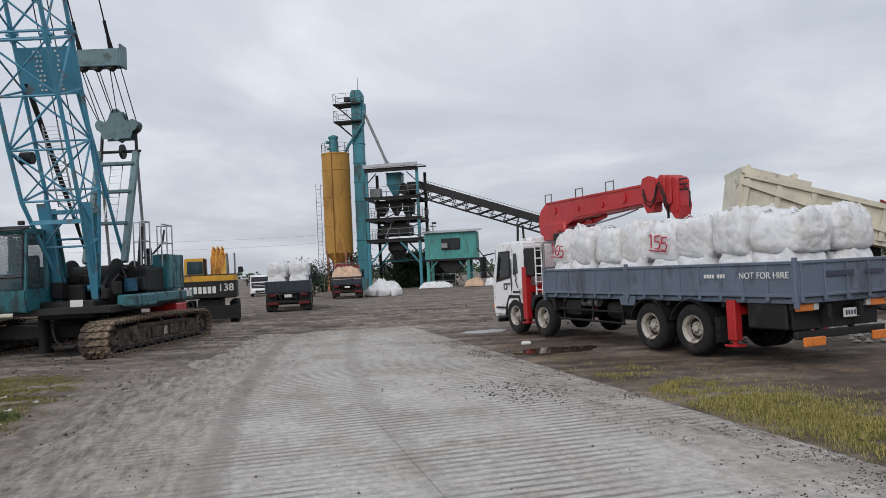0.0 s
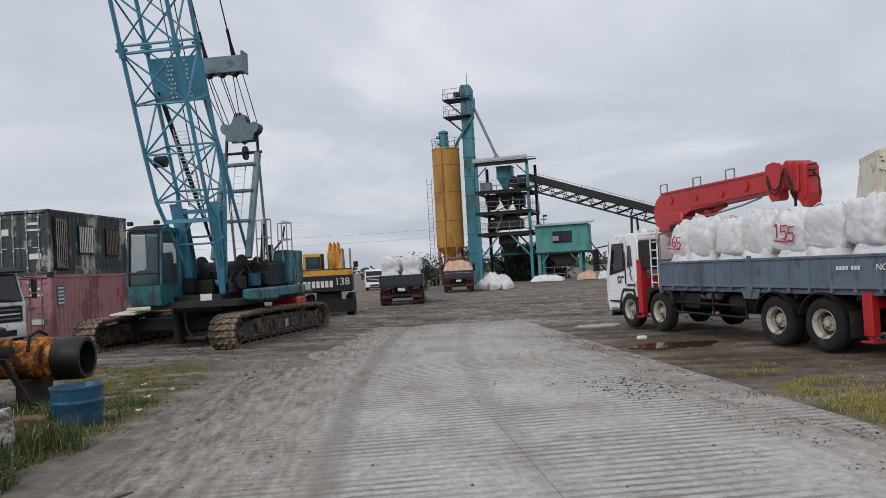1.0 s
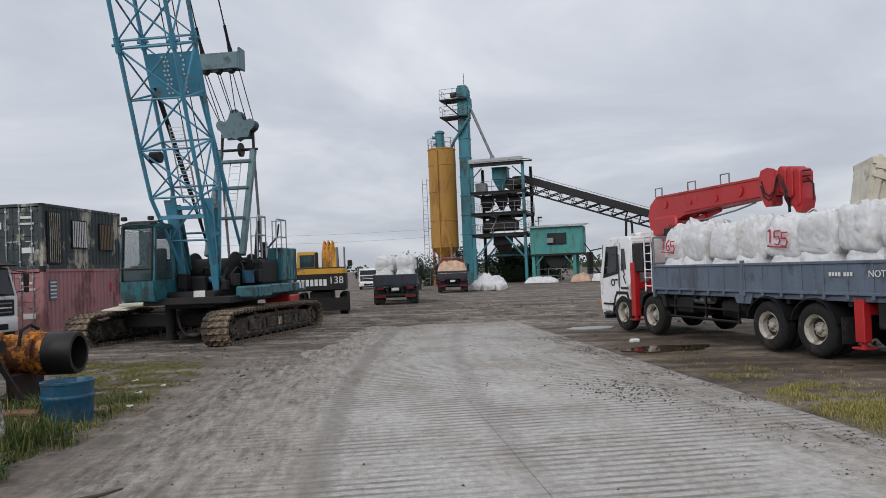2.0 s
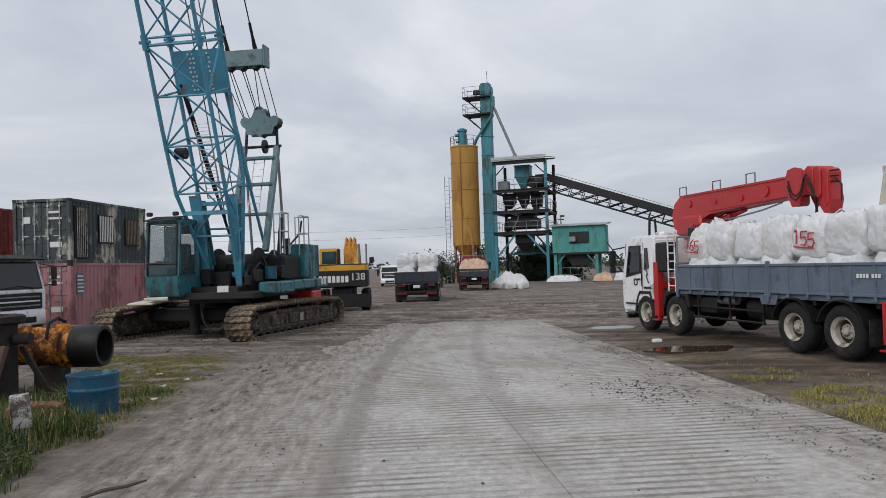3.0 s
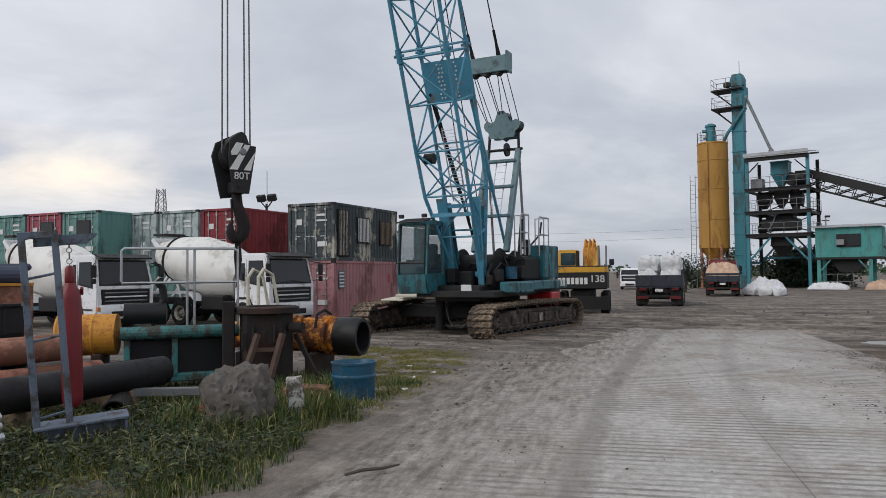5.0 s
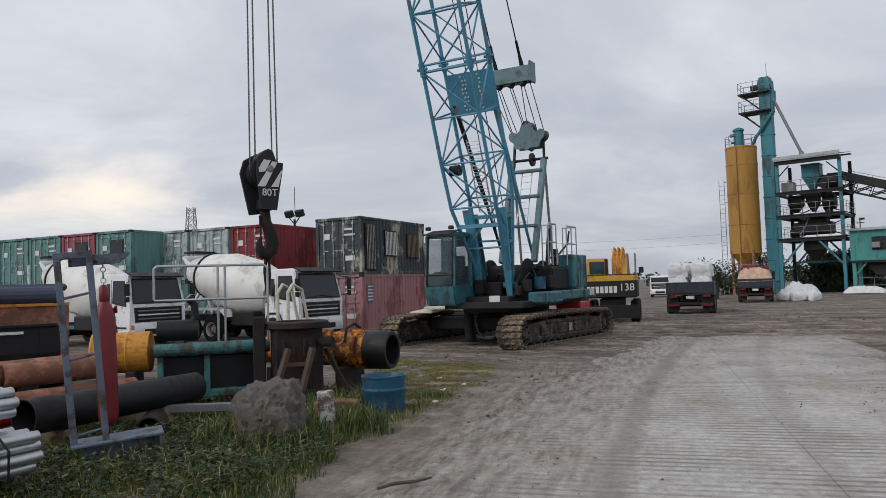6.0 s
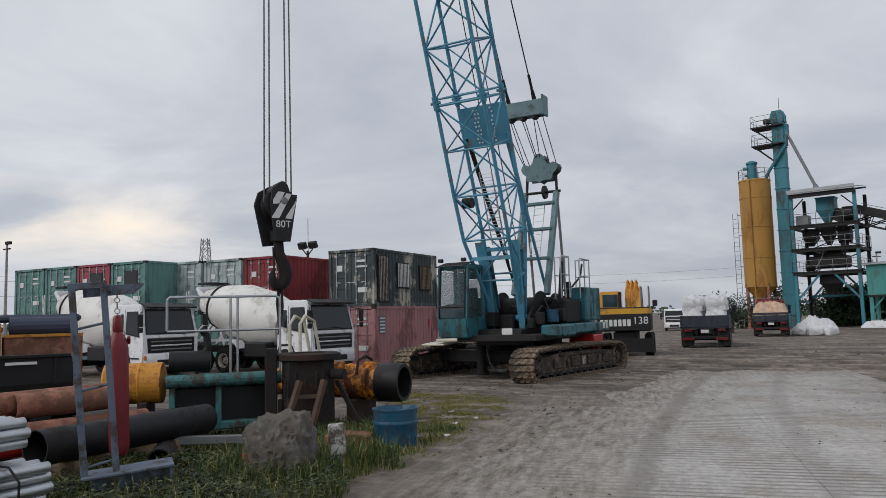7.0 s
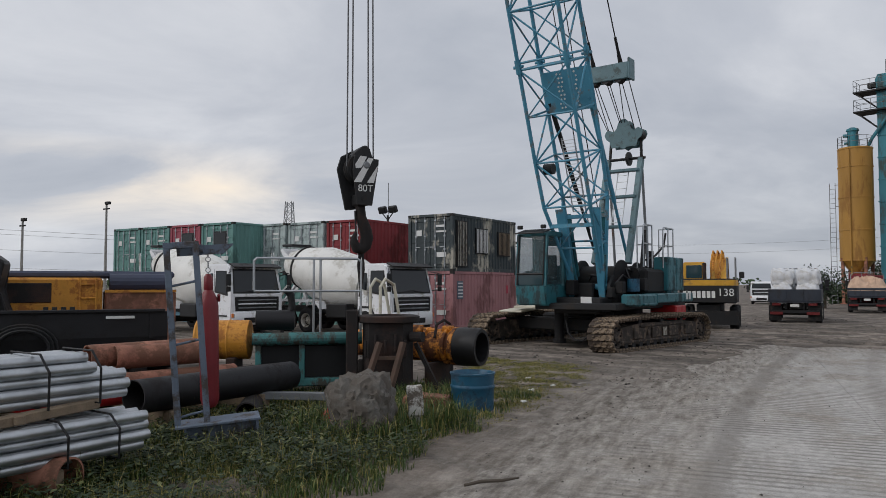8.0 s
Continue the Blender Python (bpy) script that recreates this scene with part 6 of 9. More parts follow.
    for x, y0, y1 in ((-1.45, 0.85, 0.1), (-1.45, -0.9, -1.9)):
        bm = B()
        path(bm, [(x, y0, 2.55), (x, y0, 3.82), (x, y0 + 0.08 * (-1 if y1 < y0 else 1), 3.9), (x, y1, 3.9), (x + 0.5, y1, 3.9), (x + 0.5, y1, 2.55)], 0.026, 6)
        rail = part("handrail", bm, "galv", c)
        for y in ((y0 + y1) / 2, y1):
            bm = B()
            rod(bm, (x, y, 2.55), (x, y, 3.9), 0.024, seg=6)
            part("rail_post", bm, "galv", rail)
        bm = B()
        path(bm, [(x, y0, 3.3), (x, y1, 3.3), (x + 0.5, y1, 3.3)], 0.02, 6)
        part("mid_rail", bm, "galv", rail)
    bm = B()
    rod(bm, (-1.2, -0.45, 2.55), (-1.2, -0.45, 3.1), 0.09, seg=10)
    path(bm, [(-1.2, 0.0, 2.8), (-1.25, -0.7, 2.95), (-1.3, -1.4, 3.3), (-1.3, -1.6, 3.75)], 0.035)
    rod(bm, (-1.25, 0.45, 2.5), (-1.3, 0.35, 3.75), 0.09, 0.06, 8)
    part("exhaust", bm, "black", c)
    # gantry
    g = part("gantry", (lambda b: ([bar(b, (x, 0.0, 2.7), (x, -1.26, 6.35), 0.17, 0.2) for x in (-0.6, 0.6)], b)[-1])(B()), "teal_grey", c)
    for z in (3.95, 5.0, 5.95):
        y = -1.26 * (z - 2.7) / 3.65
        bm = B()
        box(bm, (0, y + 0.06, z), (1.2, 0.28, 0.1), 0.015)
        part("cross_beam", bm, "teal_grey", g)
    bm = B()
    for x in (-0.22, 0.16):
        rod(bm, (x, -0.38, 3.95), (x, -1.1, 6.0), 0.02, seg=6)
    for i in range(8):
        z = 4.1 + i * 0.24
        y = -1.26 * (z - 2.7) / 3.65 + 0.06
        rod(bm, (-0.22, y, z), (0.16, y, z), 0.014, seg=6)
    part("ladder", bm, "galv", g)
    bm = B()
    rod(bm, (-0.75, -1.26, 6.38), (0.75, -1.26, 6.38), 0.05, seg=8)
    lathe(bm, (-0.2, -1.26, 6.38), (1, 0, 0), [(0, 0.05), (0, 0.24), (0.08, 0.24), (0.08, 0.05)], 20)
    part("sheave_axle", bm, "steel_dark", g)
    for x in (-0.6, 0.6):
        bm = B()
        rod(bm, (x, -1.3, 6.3), (x, -1.75, 2.6), 0.05, seg=8)
        part("back_stay", bm, "steel_grey", g)
    # upper bridle block: three lobes
    bm = B()
    out_line = [(-0.52, 6.86), (-0.64, 6.95), (-0.7, 7.1), (-0.66, 7.22), (-0.54, 7.28), (-0.36, 7.2), (-0.26, 7.3), (-0.18, 7.52), (-0.08, 7.62), (0.08, 7.62), (0.18, 7.52), (0.26, 7.3), (0.36, 7.2), (0.54, 7.28), (0.66, 7.22), (0.7, 7.1), (0.64, 6.95), (0.52, 6.86), (0.46, 6.64), (0.12, 6.64), (0.0, 6.56), (-0.12, 6.64), (-0.46, 6.64)]
    for y in (-1.62, -1.2):
        prism(bm, [(x, z + 0.17) for x, z in out_line], "y", y - 0.02, y + 0.02)
    blk = part("bridle_block", bm, "teal_grey", g)
    for x, z in ((-0.5, 7.22), (0.5, 7.22), (0, 7.55)):
        bm = B()
        lathe(bm, (x, -1.58, z), (0, 1, 0), [(0, 0.05), (0, 0.17), (0.34, 0.17), (0.34, 0.05)], 20)
        part("sheave", bm, "black", blk)
    for x in (-0.58, 0.58):
        bm = B()
        bar(bm, (x, -1.35, 6.35), (x * 0.95, -1.4, 7.0), 0.09, 0.06)
        part("link", bm, "steel_dark", blk)
    # spreader bar over it
    sp = part("spreader_bar", (lambda b: (box(b, (0.2, -0.12, 9.2), (1.66, 0.05, 0.56), 0.03), box(b, (0.2, -0.48, 9.2), (1.66, 0.05, 0.56), 0.03), box(b, (-0.66, -0.3, 9.25), (0.08, 0.46, 0.72), 0.02), box(b, (1.06, -0.3, 9.25), (0.08, 0.46, 0.72), 0.02), b)[-1])(B()), "teal_grey", c)
    for x in (-0.25, 0.2, 0.65):
        bm = B()
        lathe(bm, (x, -0.46, 8.98), (0, 1, 0), [(0, 0.04), (0, 0.15), (0.32, 0.15), (0.32, 0.04)], 16)
        part("sheave", bm, "black", sp)
    # boom
    F, th = Vector((0.17, 1.3, 1.93)), radians(70.15)
    b, nrm = Vector((0, math.cos(th), math.sin(th))), Vector((0, -math.sin(th), math.cos(th)))

    def at_boom(l, sx, sn, w=1.59, d=1.41):
        return F + b * l + Vector((sx * w / 2, 0, 0)) + nrm * (sn * d / 2)

    def width_at(l):
        k = min(1.0, 0.62 + 0.38 * l / 3.0)
        e = min(1.0, max(0.25, (33.0 - l) / 6.0))
        d = min(1.0, 0.12 + 0.88 * l / 3.0)
        return 1.59 * k * e, 1.41 * d * e

    stages = [("foot", 0.0, 7.1), ("middle", 7.3, 16.3), ("upper", 16.5, 25.5), ("head", 25.7, 32.0)]
    boom = part("boom", (lambda q: (rod(q, F - Vector((0.62, 0, 0)), F + Vector((0.62, 0, 0)), 0.1, seg=12), q)[-1])(B()), "boom", c, "blue lattice boom, raised steeply")
    for what, l0, l1 in stages:
        n = max(3, round((l1 - l0) / 1.55))
        ls = [l0 + (l1 - l0) * i / n for i in range(n + 1)]
        corners = ((1, -1), (1, 1), (-1, 1), (-1, -1))
        pts = [[at_boom(l, sx, sn, *width_at(l)) for sx, sn in corners] for l in ls]
        for k in range(4):
            bm = B()
            path(bm, [a[k] for a in pts], 0.062, 8)
            part("chord", bm, "boom", boom)

        def lace(a, e, r):
            bm = B()
            rod(bm, a, e, r, seg=6)
            part("lacing_bar", bm, "boom", boom)
        for i, (a, e) in enumerate(zip(pts, pts[1:])):
            for k in range(4):
                q = (k + 1) % 4
                if i > 0 or what != "foot":
                    lace(a[k], a[q], 0.034)
                    if (i + k) % 2:
                        lace(a[k], e[q], 0.03)
                    else:
                        lace(a[q], e[k], 0.03)
                    if k in (1, 3) and i % 2 == 0:
                        lace(a[k], e[q], 0.024) if not (i + k) % 2 else lace(a[q], e[k], 0.024)
        for k in range(4):
            lace(pts[-1][k], pts[-1][(k + 1) % 4], 0.04)
        for k in range(4):
            bm = B()
            for p, sgn in ((pts[-1][k], 1),):
                rod(bm, p - b * 0.12, p + b * 0.3, 0.10, seg=8)
                rod(bm, p + b * 0.1 - Vector((0.16, 0, 0)), p + b * 0.1 + Vector((0.16, 0, 0)), 0.05, seg=8)
            part("pin_joint", bm, "boom", boom)
    # solid foot plates
    for s in (-1, 1):
        bm = B()
        p = [at_boom(0, s, -1, *width_at(0)), at_boom(0, s, 1, *width_at(0)), at_boom(1.0, s, 1, *width_at(1.0)), at_boom(1.0, s, -1, *width_at(1.0))]
        add(bm, [q + Vector((dx, 0, 0)) for dx in (-0.04, 0.04) for q in p], [(0, 1, 2, 3), (7, 6, 5, 4), (0, 4, 5, 1), (1, 5, 6, 2), (2, 6, 7, 3), (3, 7, 4, 0)])
        part("foot_plate", bm, "teal", boom)
        bm = B()
        p = [at_boom(0.3, s, 1, *width_at(0.3)), at_boom(0.3, s * 0.72, 1, *width_at(0.3)), at_boom(2.3, s * 0.74, 1, *width_at(2.3)), at_boom(2.3, s, 1, *width_at(2.3))]
        add(bm, [q + nrm * dn for dn in (-0.02, 0.02) for q in p], [(0, 1, 2, 3), (7, 6, 5, 4), (0, 4, 5, 1), (1, 5, 6, 2), (2, 6, 7, 3), (3, 7, 4, 0)])
        part("foot_gusset", bm, "teal", boom)
    for s in (-1, 1):                                    # tapered legs down to the foot pins
        bm = B()
        hi, lo = at_boom(2.5, 0, 0), Vector((F.x, 1.42, 1.3))
        vs = []
        for dy in (-0.05, 0.05):
            vs += [hi + Vector((s * 0.42, dy, 0.1)), hi + Vector((s * 0.76, dy, 0.1)), lo + Vector((s * 0.60, dy, 0)), lo + Vector((s * 0.42, dy, 0))]
        add(bm, vs, [(0, 1, 2, 3), (7, 6, 5, 4), (0, 4, 5, 1), (1, 5, 6, 2), (2, 6, 7, 3), (3, 7, 4, 0)])
        part("foot_leg", bm, "boom", boom)
    bm = B()
    w, d = width_at(2.2)
    bar(bm, at_boom(2.2, -1, -1, w, d), at_boom(2.2, 1, -1, w, d), 0.12)
    part("foot_beam", bm, "boom", boom)
    bm = B()
    bar(bm, at_boom(2.2, -1, 1, w, d), at_boom(2.2, 1, 1, w, d), 0.12)
    part("foot_beam", bm, "boom", boom)
    # drilled plate on the back face
    bm = B()
    p = [at_boom(5.55, -1, 0.96), at_boom(5.55, 1, 0.96), at_boom(6.85, 1, 0.96), at_boom(6.85, -1, 0.96)]
    add(bm, [q + nrm * dn for dn in (-0.02, 0.02) for q in p], [(0, 1, 2, 3), (7, 6, 5, 4), (0, 4, 5, 1), (1, 5, 6, 2), (2, 6, 7, 3), (3, 7, 4, 0)])
    plate = part("cross_plate", bm, "boom", boom, "drilled blue steel plate")
    # white discs paint the bright sky showing through the plate's holes
    bm = B()
    for col in (0.32, 0.18, -0.42):
        for i in range(9):
            q = at_boom(5.7 + i * 0.13, col + 0.04 * math.sin(i * 1.7), 0.925)
            rod(bm, q - nrm * 0.012, q + nrm * 0.004, 0.032, seg=8)
    tagged(part("drilled_holes", bm, "mark_white", plate), kind="stuff")
    for s in (-1, 1):
        bm = B()
        q = at_boom(5.9, s * 0.85, 1)
        base = Vector((0.1 + s * 0.55, -0.35, 2.8))
        k = q.lerp(base, 0.62)
        rod(bm, q, k, 0.075, seg=10)
        rod(bm, k, base, 0.05, seg=10)
        part("back_stop", bm, "boom" if s < 0 else "steel_dark", boom)
    bm = B()
    q = at_boom(4.0, 0.82, -0.6)
    rod(bm, q, q + Vector((-0.3, 0, 0)), 0.17, seg=16)
    part("rope_roller", bm, "black", boom)
    # inner ladder mesh panel
    bm = B()
    for i in range(22):
        l = 2.4 + i * 0.11
        rod(bm, at_boom(l, -0.1, 0.6), at_boom(l, 0.45, 0.6), 0.012, seg=4)
    for sx in (-0.1, 0.45):
        rod(bm, at_boom(2.4, sx, 0.6), at_boom(4.8, sx, 0.6), 0.02, seg=6)
    part("boom_ladder", bm, "galv", boom)
    tip = at_boom(32.3, 0, 0)
    bm = B()
    for x in (-0.2, 0.0, 0.2):
        lathe(bm, tip + Vector((x - 0.05, 0, 0)), (1, 0, 0), [(0, 0.05), (0, 0.42), (0.1, 0.42), (0.1, 0.05)], 24)
    rod(bm, tip - Vector((0.45, 0, 0)), tip + Vector((0.45, 0, 0)), 0.08, seg=10)
    part("head_sheaves", bm, "steel_dark", boom)
    # ropes
    for x in (-0.3, 0.68):
        bm = B()
        a, e = Vector((x, -0.3, 9.45)), tip + Vector((0.35 if x > 0 else -0.35, 0, 0.2))
        k = (e - a).normalized()
        rod(bm, a, a + k * 0.5, 0.09, 0.05, 8)
        rod(bm, a + k * 0.5, a + k * 0.95, 0.05, seg=8)
        rod(bm, a + k * 0.9, e, 0.024, seg=6)
        part("pendant", bm, "steel_dark", c)
    for x0, x1 in ((-0.55, -0.6), (-0.3, -0.35), (-0.22, 0.0), (0.15, 0.05), (0.25, 0.1), (0.62, 0.42), (0.7, 0.6), (1.0, 0.62)):
        bm = B()
        rod(bm, (x0, -0.3, 9.0), (x1, -1.4, 7.35), 0.016, seg=5)
        part("rope", bm, "steel_dark", c)
    bm = B()
    rod(bm, at_boom(0.9, 0.1, 0.2) + Vector((0, -0.6, 0.3)), at_boom(31.5, 0.2, 0.9), 0.016, seg=5)
    rod(bm, at_boom(0.9, -0.4, 0.2) + Vector((0, -0.6, 0.3)), at_boom(31.5, -0.3, 0.9), 0.016, seg=5)
    part("hoist_rope", bm, "steel_dark", c)
    return CRANE @ tip


TIP = build_crane()


def build_hook(tip):
    """The hook block on its four falls; local y looks away from the road."""
    m = pose(-10.72, 10.87, 0, 0, 0, 64)
    h = thing("hook_block", m, "black and white striped crane hook block hanging on ropes", "hook")
    for y, face in ((-0.2, [(-0.21, 4.60), (0.32, 4.55), (0.31, 4.44), (0.18, 3.60), (-0.14, 3.60), (-0.24, 4.30)]),
                    (0.2, [(-0.36, 4.62), (-0.12, 4.76), (0.1, 4.82), (0.24, 4.6), (0.24, 4.1), (0.05, 3.56), (-0.26, 3.52), (-0.44, 4.36)])):
        bm = B()
        prism(bm, face, "y", y - 0.025, y + 0.025)
        bmesh.ops.bevel(bm, geom=list(bm.edges), offset=0.01, segments=1, affect="EDGES")
        part("cheek_plate", bm, "black", h)
    for k in range(3):
        bm = B()
        lathe(bm, (0, -0.16 + k * 0.11, 4.36), (0, 1, 0), [(0, 0.05), (0.0, 0.32), (0.03, 0.28), (0.06, 0.28), (0.09, 0.32), (0.09, 0.05)], 28)
        part("sheave", bm, "steel_dark", h, smooth=True)
    bm = B()
    box(bm, (0, 0, 3.72), (0.26, 0.36, 0.24), 0.03)
    part("trunnion", bm, "steel_dark", h)
    bm = B()
    lathe(bm, (0.05, -0.25, 4.42), (0, 1, 0), [(0, 0.01), (0, 0.05), (0.02, 0.075), (0.05, 0.08), (0.05, 0.02)], 16)
    part("centre_pin", bm, "steel_grey", h)
    bm = B()
    prism(bm, [(-0.22, 4.5), (-0.2, 4.66), (-0.04, 4.8), (0.06, 4.84), (0.14, 4.78), (0.2, 4.62), (0.2, 4.5)], "y", -0.17, 0.17)
    bmesh.ops.bevel(bm, geom=list(bm.edges), offset=0.02, segments=1, affect="EDGES")
    part("top_guard", bm, "black", h)
    for pts in ([(-0.18, 4.34), (-0.06, 4.36), (0.06, 4.59), (-0.08, 4.6), (-0.19, 4.42)],
                [(-0.22, 4.06), (-0.06, 4.06), (0.2, 4.56), (0.09, 4.57)],
                [(0.06, 4.06), (0.21, 4.06), (0.29, 4.38), (0.29, 4.42)]):
        bm = B()
        prism(bm, pts, "y", -0.231, -0.225)
        part("stripe", bm, "mark_white", h)
    words("80T", 0.2, "mark_white", h, pose(0.03, -0.228, 3.94, 90, 0, 0), label="white capacity lettering")
    bm = B()
    lathe(bm, (0.0, -0.235, 3.75), (0, 1, 0), [(0, 0.02), (0, 0.06), (0.02, 0.06), (0.02, 0.02)], 14)
    part("plug", bm, "steel_dark", h)
    bm = B()
    rod(bm, (0, 0, 3.6), (0.02, 0, 3.32), 0.1, 0.11, 14)
    path(bm, [(0.0, 0, 3.42), (0.06, 0, 3.26), (0.13, 0.02, 3.1), (0.16, 0.03, 2.95), (0.12, 0.03, 2.8), (0.03, 0.02, 2.72), (-0.07, 0.0, 2.74), (-0.13, -0.02, 2.84), (-0.14, -0.02, 2.95), (-0.1, -0.02, 3.06)],
         [0.1, 0.12, 0.13, 0.135, 0.13, 0.12, 0.11, 0.09, 0.06, 0.03], 14)
    part("hook", bm, "rust", h, "dark rusting forged hook", smooth=True)
    bm = B()
    rod(bm, (-0.12, -0.03, 3.5), (-0.1, -0.03, 3.0), 0.02, seg=8)
    part("safety_latch", bm, "black", h)
    bm = B()
    path(bm, [(0.02, 0.0, 2.75), (-0.02, 0.02, 2.4), (0.03, 0.03, 1.9)], 0.035)
    path(bm, [(0.05, 0.0, 2.78), (0.06, -0.05, 2.3), (0.0, 0.0, 1.75)], 0.03)
    part("sling", bm, "rust", h)
    to = m.inverted() @ tip
    for x in (-0.29, -0.18, 0.17, 0.28):
        bm = B()
        rod(bm, (x, 0, 4.4), (to.x + x * 0.5, to.y, to.z), 0.016, seg=6)
        part("rope", bm, "rope_grey", h)


build_hook(TIP)


# ---- batching plant; x to the right, y away from the slab ----
PLANT = pose(-8.4, 84.0, 0, 0, 0, -8) @ Matrix.Scale(1.12, 4)


def railing(parent, pts, mat="steel_grey", high=1.0, name="railing"):
    bm = B()
    for a, e in zip(pts, pts[1:]):
        a, e = Vector(a), Vector(e)
        n = max(1, round((e - a).length / 1.2))
        for i in range(n + 1):
            p = a.lerp(e, i / n)
            rod(bm, p, p + Vector((0, 0, high)), 0.025, seg=5)
        for k in (0.5, 1.0):
            rod(bm, a + Vector((0, 0, high * k)), e + Vector((0, 0, high * k)), 0.022, seg=5)
    return part(name, bm, mat, parent)


def ladder(parent, x, y, z0, z1, w=0.5, mat="steel_grey"):
    bm = B()
    for s in (-w / 2, w / 2):
        rod(bm, (x + s, y, z0), (x + s, y, z1), 0.03, seg=6)
    for i in range(int((z1 - z0) / 0.45)):
        rod(bm, (x - w / 2, y, z0 + 0.3 + i * 0.45), (x + w / 2, y, z0 + 0.3 + i * 0.45), 0.02, seg=5)
    return part("ladder", bm, mat, parent)


def build_silo():
    s = thing("cement_silo", PLANT @ pose(-4.38, 0.6, 0), "tall ochre cement silo with a ladder and roof railing", "silo")
    bm = B()
    lathe(bm, (0, 0, 2.5), (0, 0, 1), [(0, 0.3), (0.1, 0.35), (1.45, 1.43), (11.67, 1.43), (11.72, 1.38), (11.85, 0.3)], 40)
    body = part("shell", bm, "silo", s, smooth=True)
    for z in (3.95, 6.7, 9.65, 12.45, 14.1):
        bm = B()
        lathe(bm, (0, 0, z - 0.06), (0, 0, 1), [(0, 1.43), (0.01, 1.47), (0.11, 1.47), (0.12, 1.43)], 40)
        part("band", bm, "silo", body)
    bm = B()
    rod(bm, (-0.05, -1.53, 2.2), (-0.05, -1.53, 14.0), 0.07, seg=8)
    for z in (4, 6, 8, 10, 12):
        box(bm, (-0.05, -1.55, z), (0.12, 0.16, 0.06))
    part("fill_pipe", bm, "silo", s)
    for a in (45, 135, 225, 315):
        bm = B()
        x, y = 1.35 * math.cos(radians(a)), 1.35 * math.sin(radians(a))
        box(bm, (x, y, 2.1), (0.24, 0.24, 4.2), 0.01)
        box(bm, (x, y, 0.05), (0.45, 0.45, 0.1), 0.01)
        part("leg", bm, "rust_pipe", s)
    bm = B()
    for a in (45, 135, 225, 315):
        p = [(1.35 * math.cos(radians(k)), 1.35 * math.sin(radians(k))) for k in (a, a + 90)]
        rod(bm, (*p[0], 0.6), (*p[1], 3.6), 0.05, seg=6)
    part("leg_bracing", bm, "rust_pipe", s)
    railing(s, [(1.42 * math.cos(a), 1.42 * math.sin(a), 14.22) for a in np.linspace(0, 2 * math.pi, 13)])
    bm = B()
    lathe(bm, (-0.15, 0, 14.2), (0, 0, 1), [(0, 0.45), (1.6, 0.45), (1.62, 0.55), (1.8, 0.5), (1.95, 0.2)], 20)
    rod(bm, (-0.5, -0.3, 15.4), (-0.85, -0.4, 15.4), 0.16, seg=10)
    rod(bm, (-0.5, -0.3, 14.7), (-0.75, -0.4, 14.7), 0.12, seg=10)
    part("dust_filter", bm, "plant_green", s, smooth=True)
    ladder(s, -2.0, 0.0, 0.0, 11.2)
    bm = B()
    for z in (3, 6, 9, 11):
        rod(bm, (-1.8, 0, z), (-1.45, 0, z), 0.03, seg=5)
    part("ladder_bracket", bm, "steel_grey", s)
    bm = B()
    box(bm, (0.4, -0.9, 2.1), (1.6, 1.1, 1.3), 0.1)
    rod(bm, (0, -0.4, 2.6), (1.3, -0.8, 1.6), 0.2, seg=12)
    rod(bm, (-0.6, -1.2, 1.2), (1.2, -1.2, 2.6), 0.08, seg=8)
    part("discharge_gear", bm, "red_dark", s)


def build_elevator():
    e = thing("bucket_elevator", PLANT @ pose(-2.05, 1.4, 0), "tall teal bucket elevator tower with two platforms", "elevator")
    bm = B()
    box(bm, (0, 0, 9.9), (1.08, 0.9, 19.8), 0.03)
    body = part("casing", bm, "plant_green", e)
    for i in range(10):
        bm = B()
        box(bm, (0, 0, 1.2 + i * 2.0), (1.2, 1.02, 0.1), 0.01)
        part("flange", bm, "plant_green", body)
    bm = B()
    prism(bm, [(-0.62, 19.6), (-0.62, 20.3), (-0.42, 20.75), (0.42, 20.75), (0.62, 20.3), (0.62, 19.6)], "y", -0.5, 0.5)
    box(bm, (0.65, 0, 18.9), (0.4, 0.7, 1.0), 0.05)
    part("head", bm, "plant_green", body)
    for z in (17.6, 19.4):
        bm = B()
        box(bm, (-0.9, 0, z - 0.1), (2.9, 1.9, 0.14), 0.01)
        bar(bm, (-2.2, -0.8, z - 0.1), (-0.5, -0.45, z - 1.7), 0.09)
        bar(bm, (-2.2, 0.8, z - 0.1), (-0.5, 0.45, z - 1.7), 0.09)
        pl = part("platform", bm, "steel_dark", e)
        railing(pl, [(0.5, -0.92, z), (-2.3, -0.92, z), (-2.3, 0.92, z), (0.5, 0.92, z)])
    bm = B()
    rod(bm, (0.15, 0, 20.7), (0.15, 0, 22.1), 0.025, seg=5)
    part("mast", bm, "steel_dark", e)
    bm = B()
    box(bm, (-0.9, -0.3, 19.85), (0.7, 0.5, 0.5), 0.05)
    part("drive_motor", bm, "steel_dark", e)
    bm = B()
    path(bm, [(0.7, -0.3, 18.5), (1.0, -0.3, 17.85), (3.0, -0.3, 12.9)], 0.14, 12)
    rod(bm, (2.9, -0.3, 13.1), (3.05, -0.3, 12.75), 0.22, seg=12)
    part("spout_pipe", bm, "steel_grey", e)
    bm = B()
    path(bm, [(0.75, -0.55, 18.3), (0.75, -0.6, 17.3), (-0.9, -0.7, 15.0), (-1.25, -0.7, 14.3)], 0.15, 12)
    part("spout_pipe", bm, "plant_green", e)


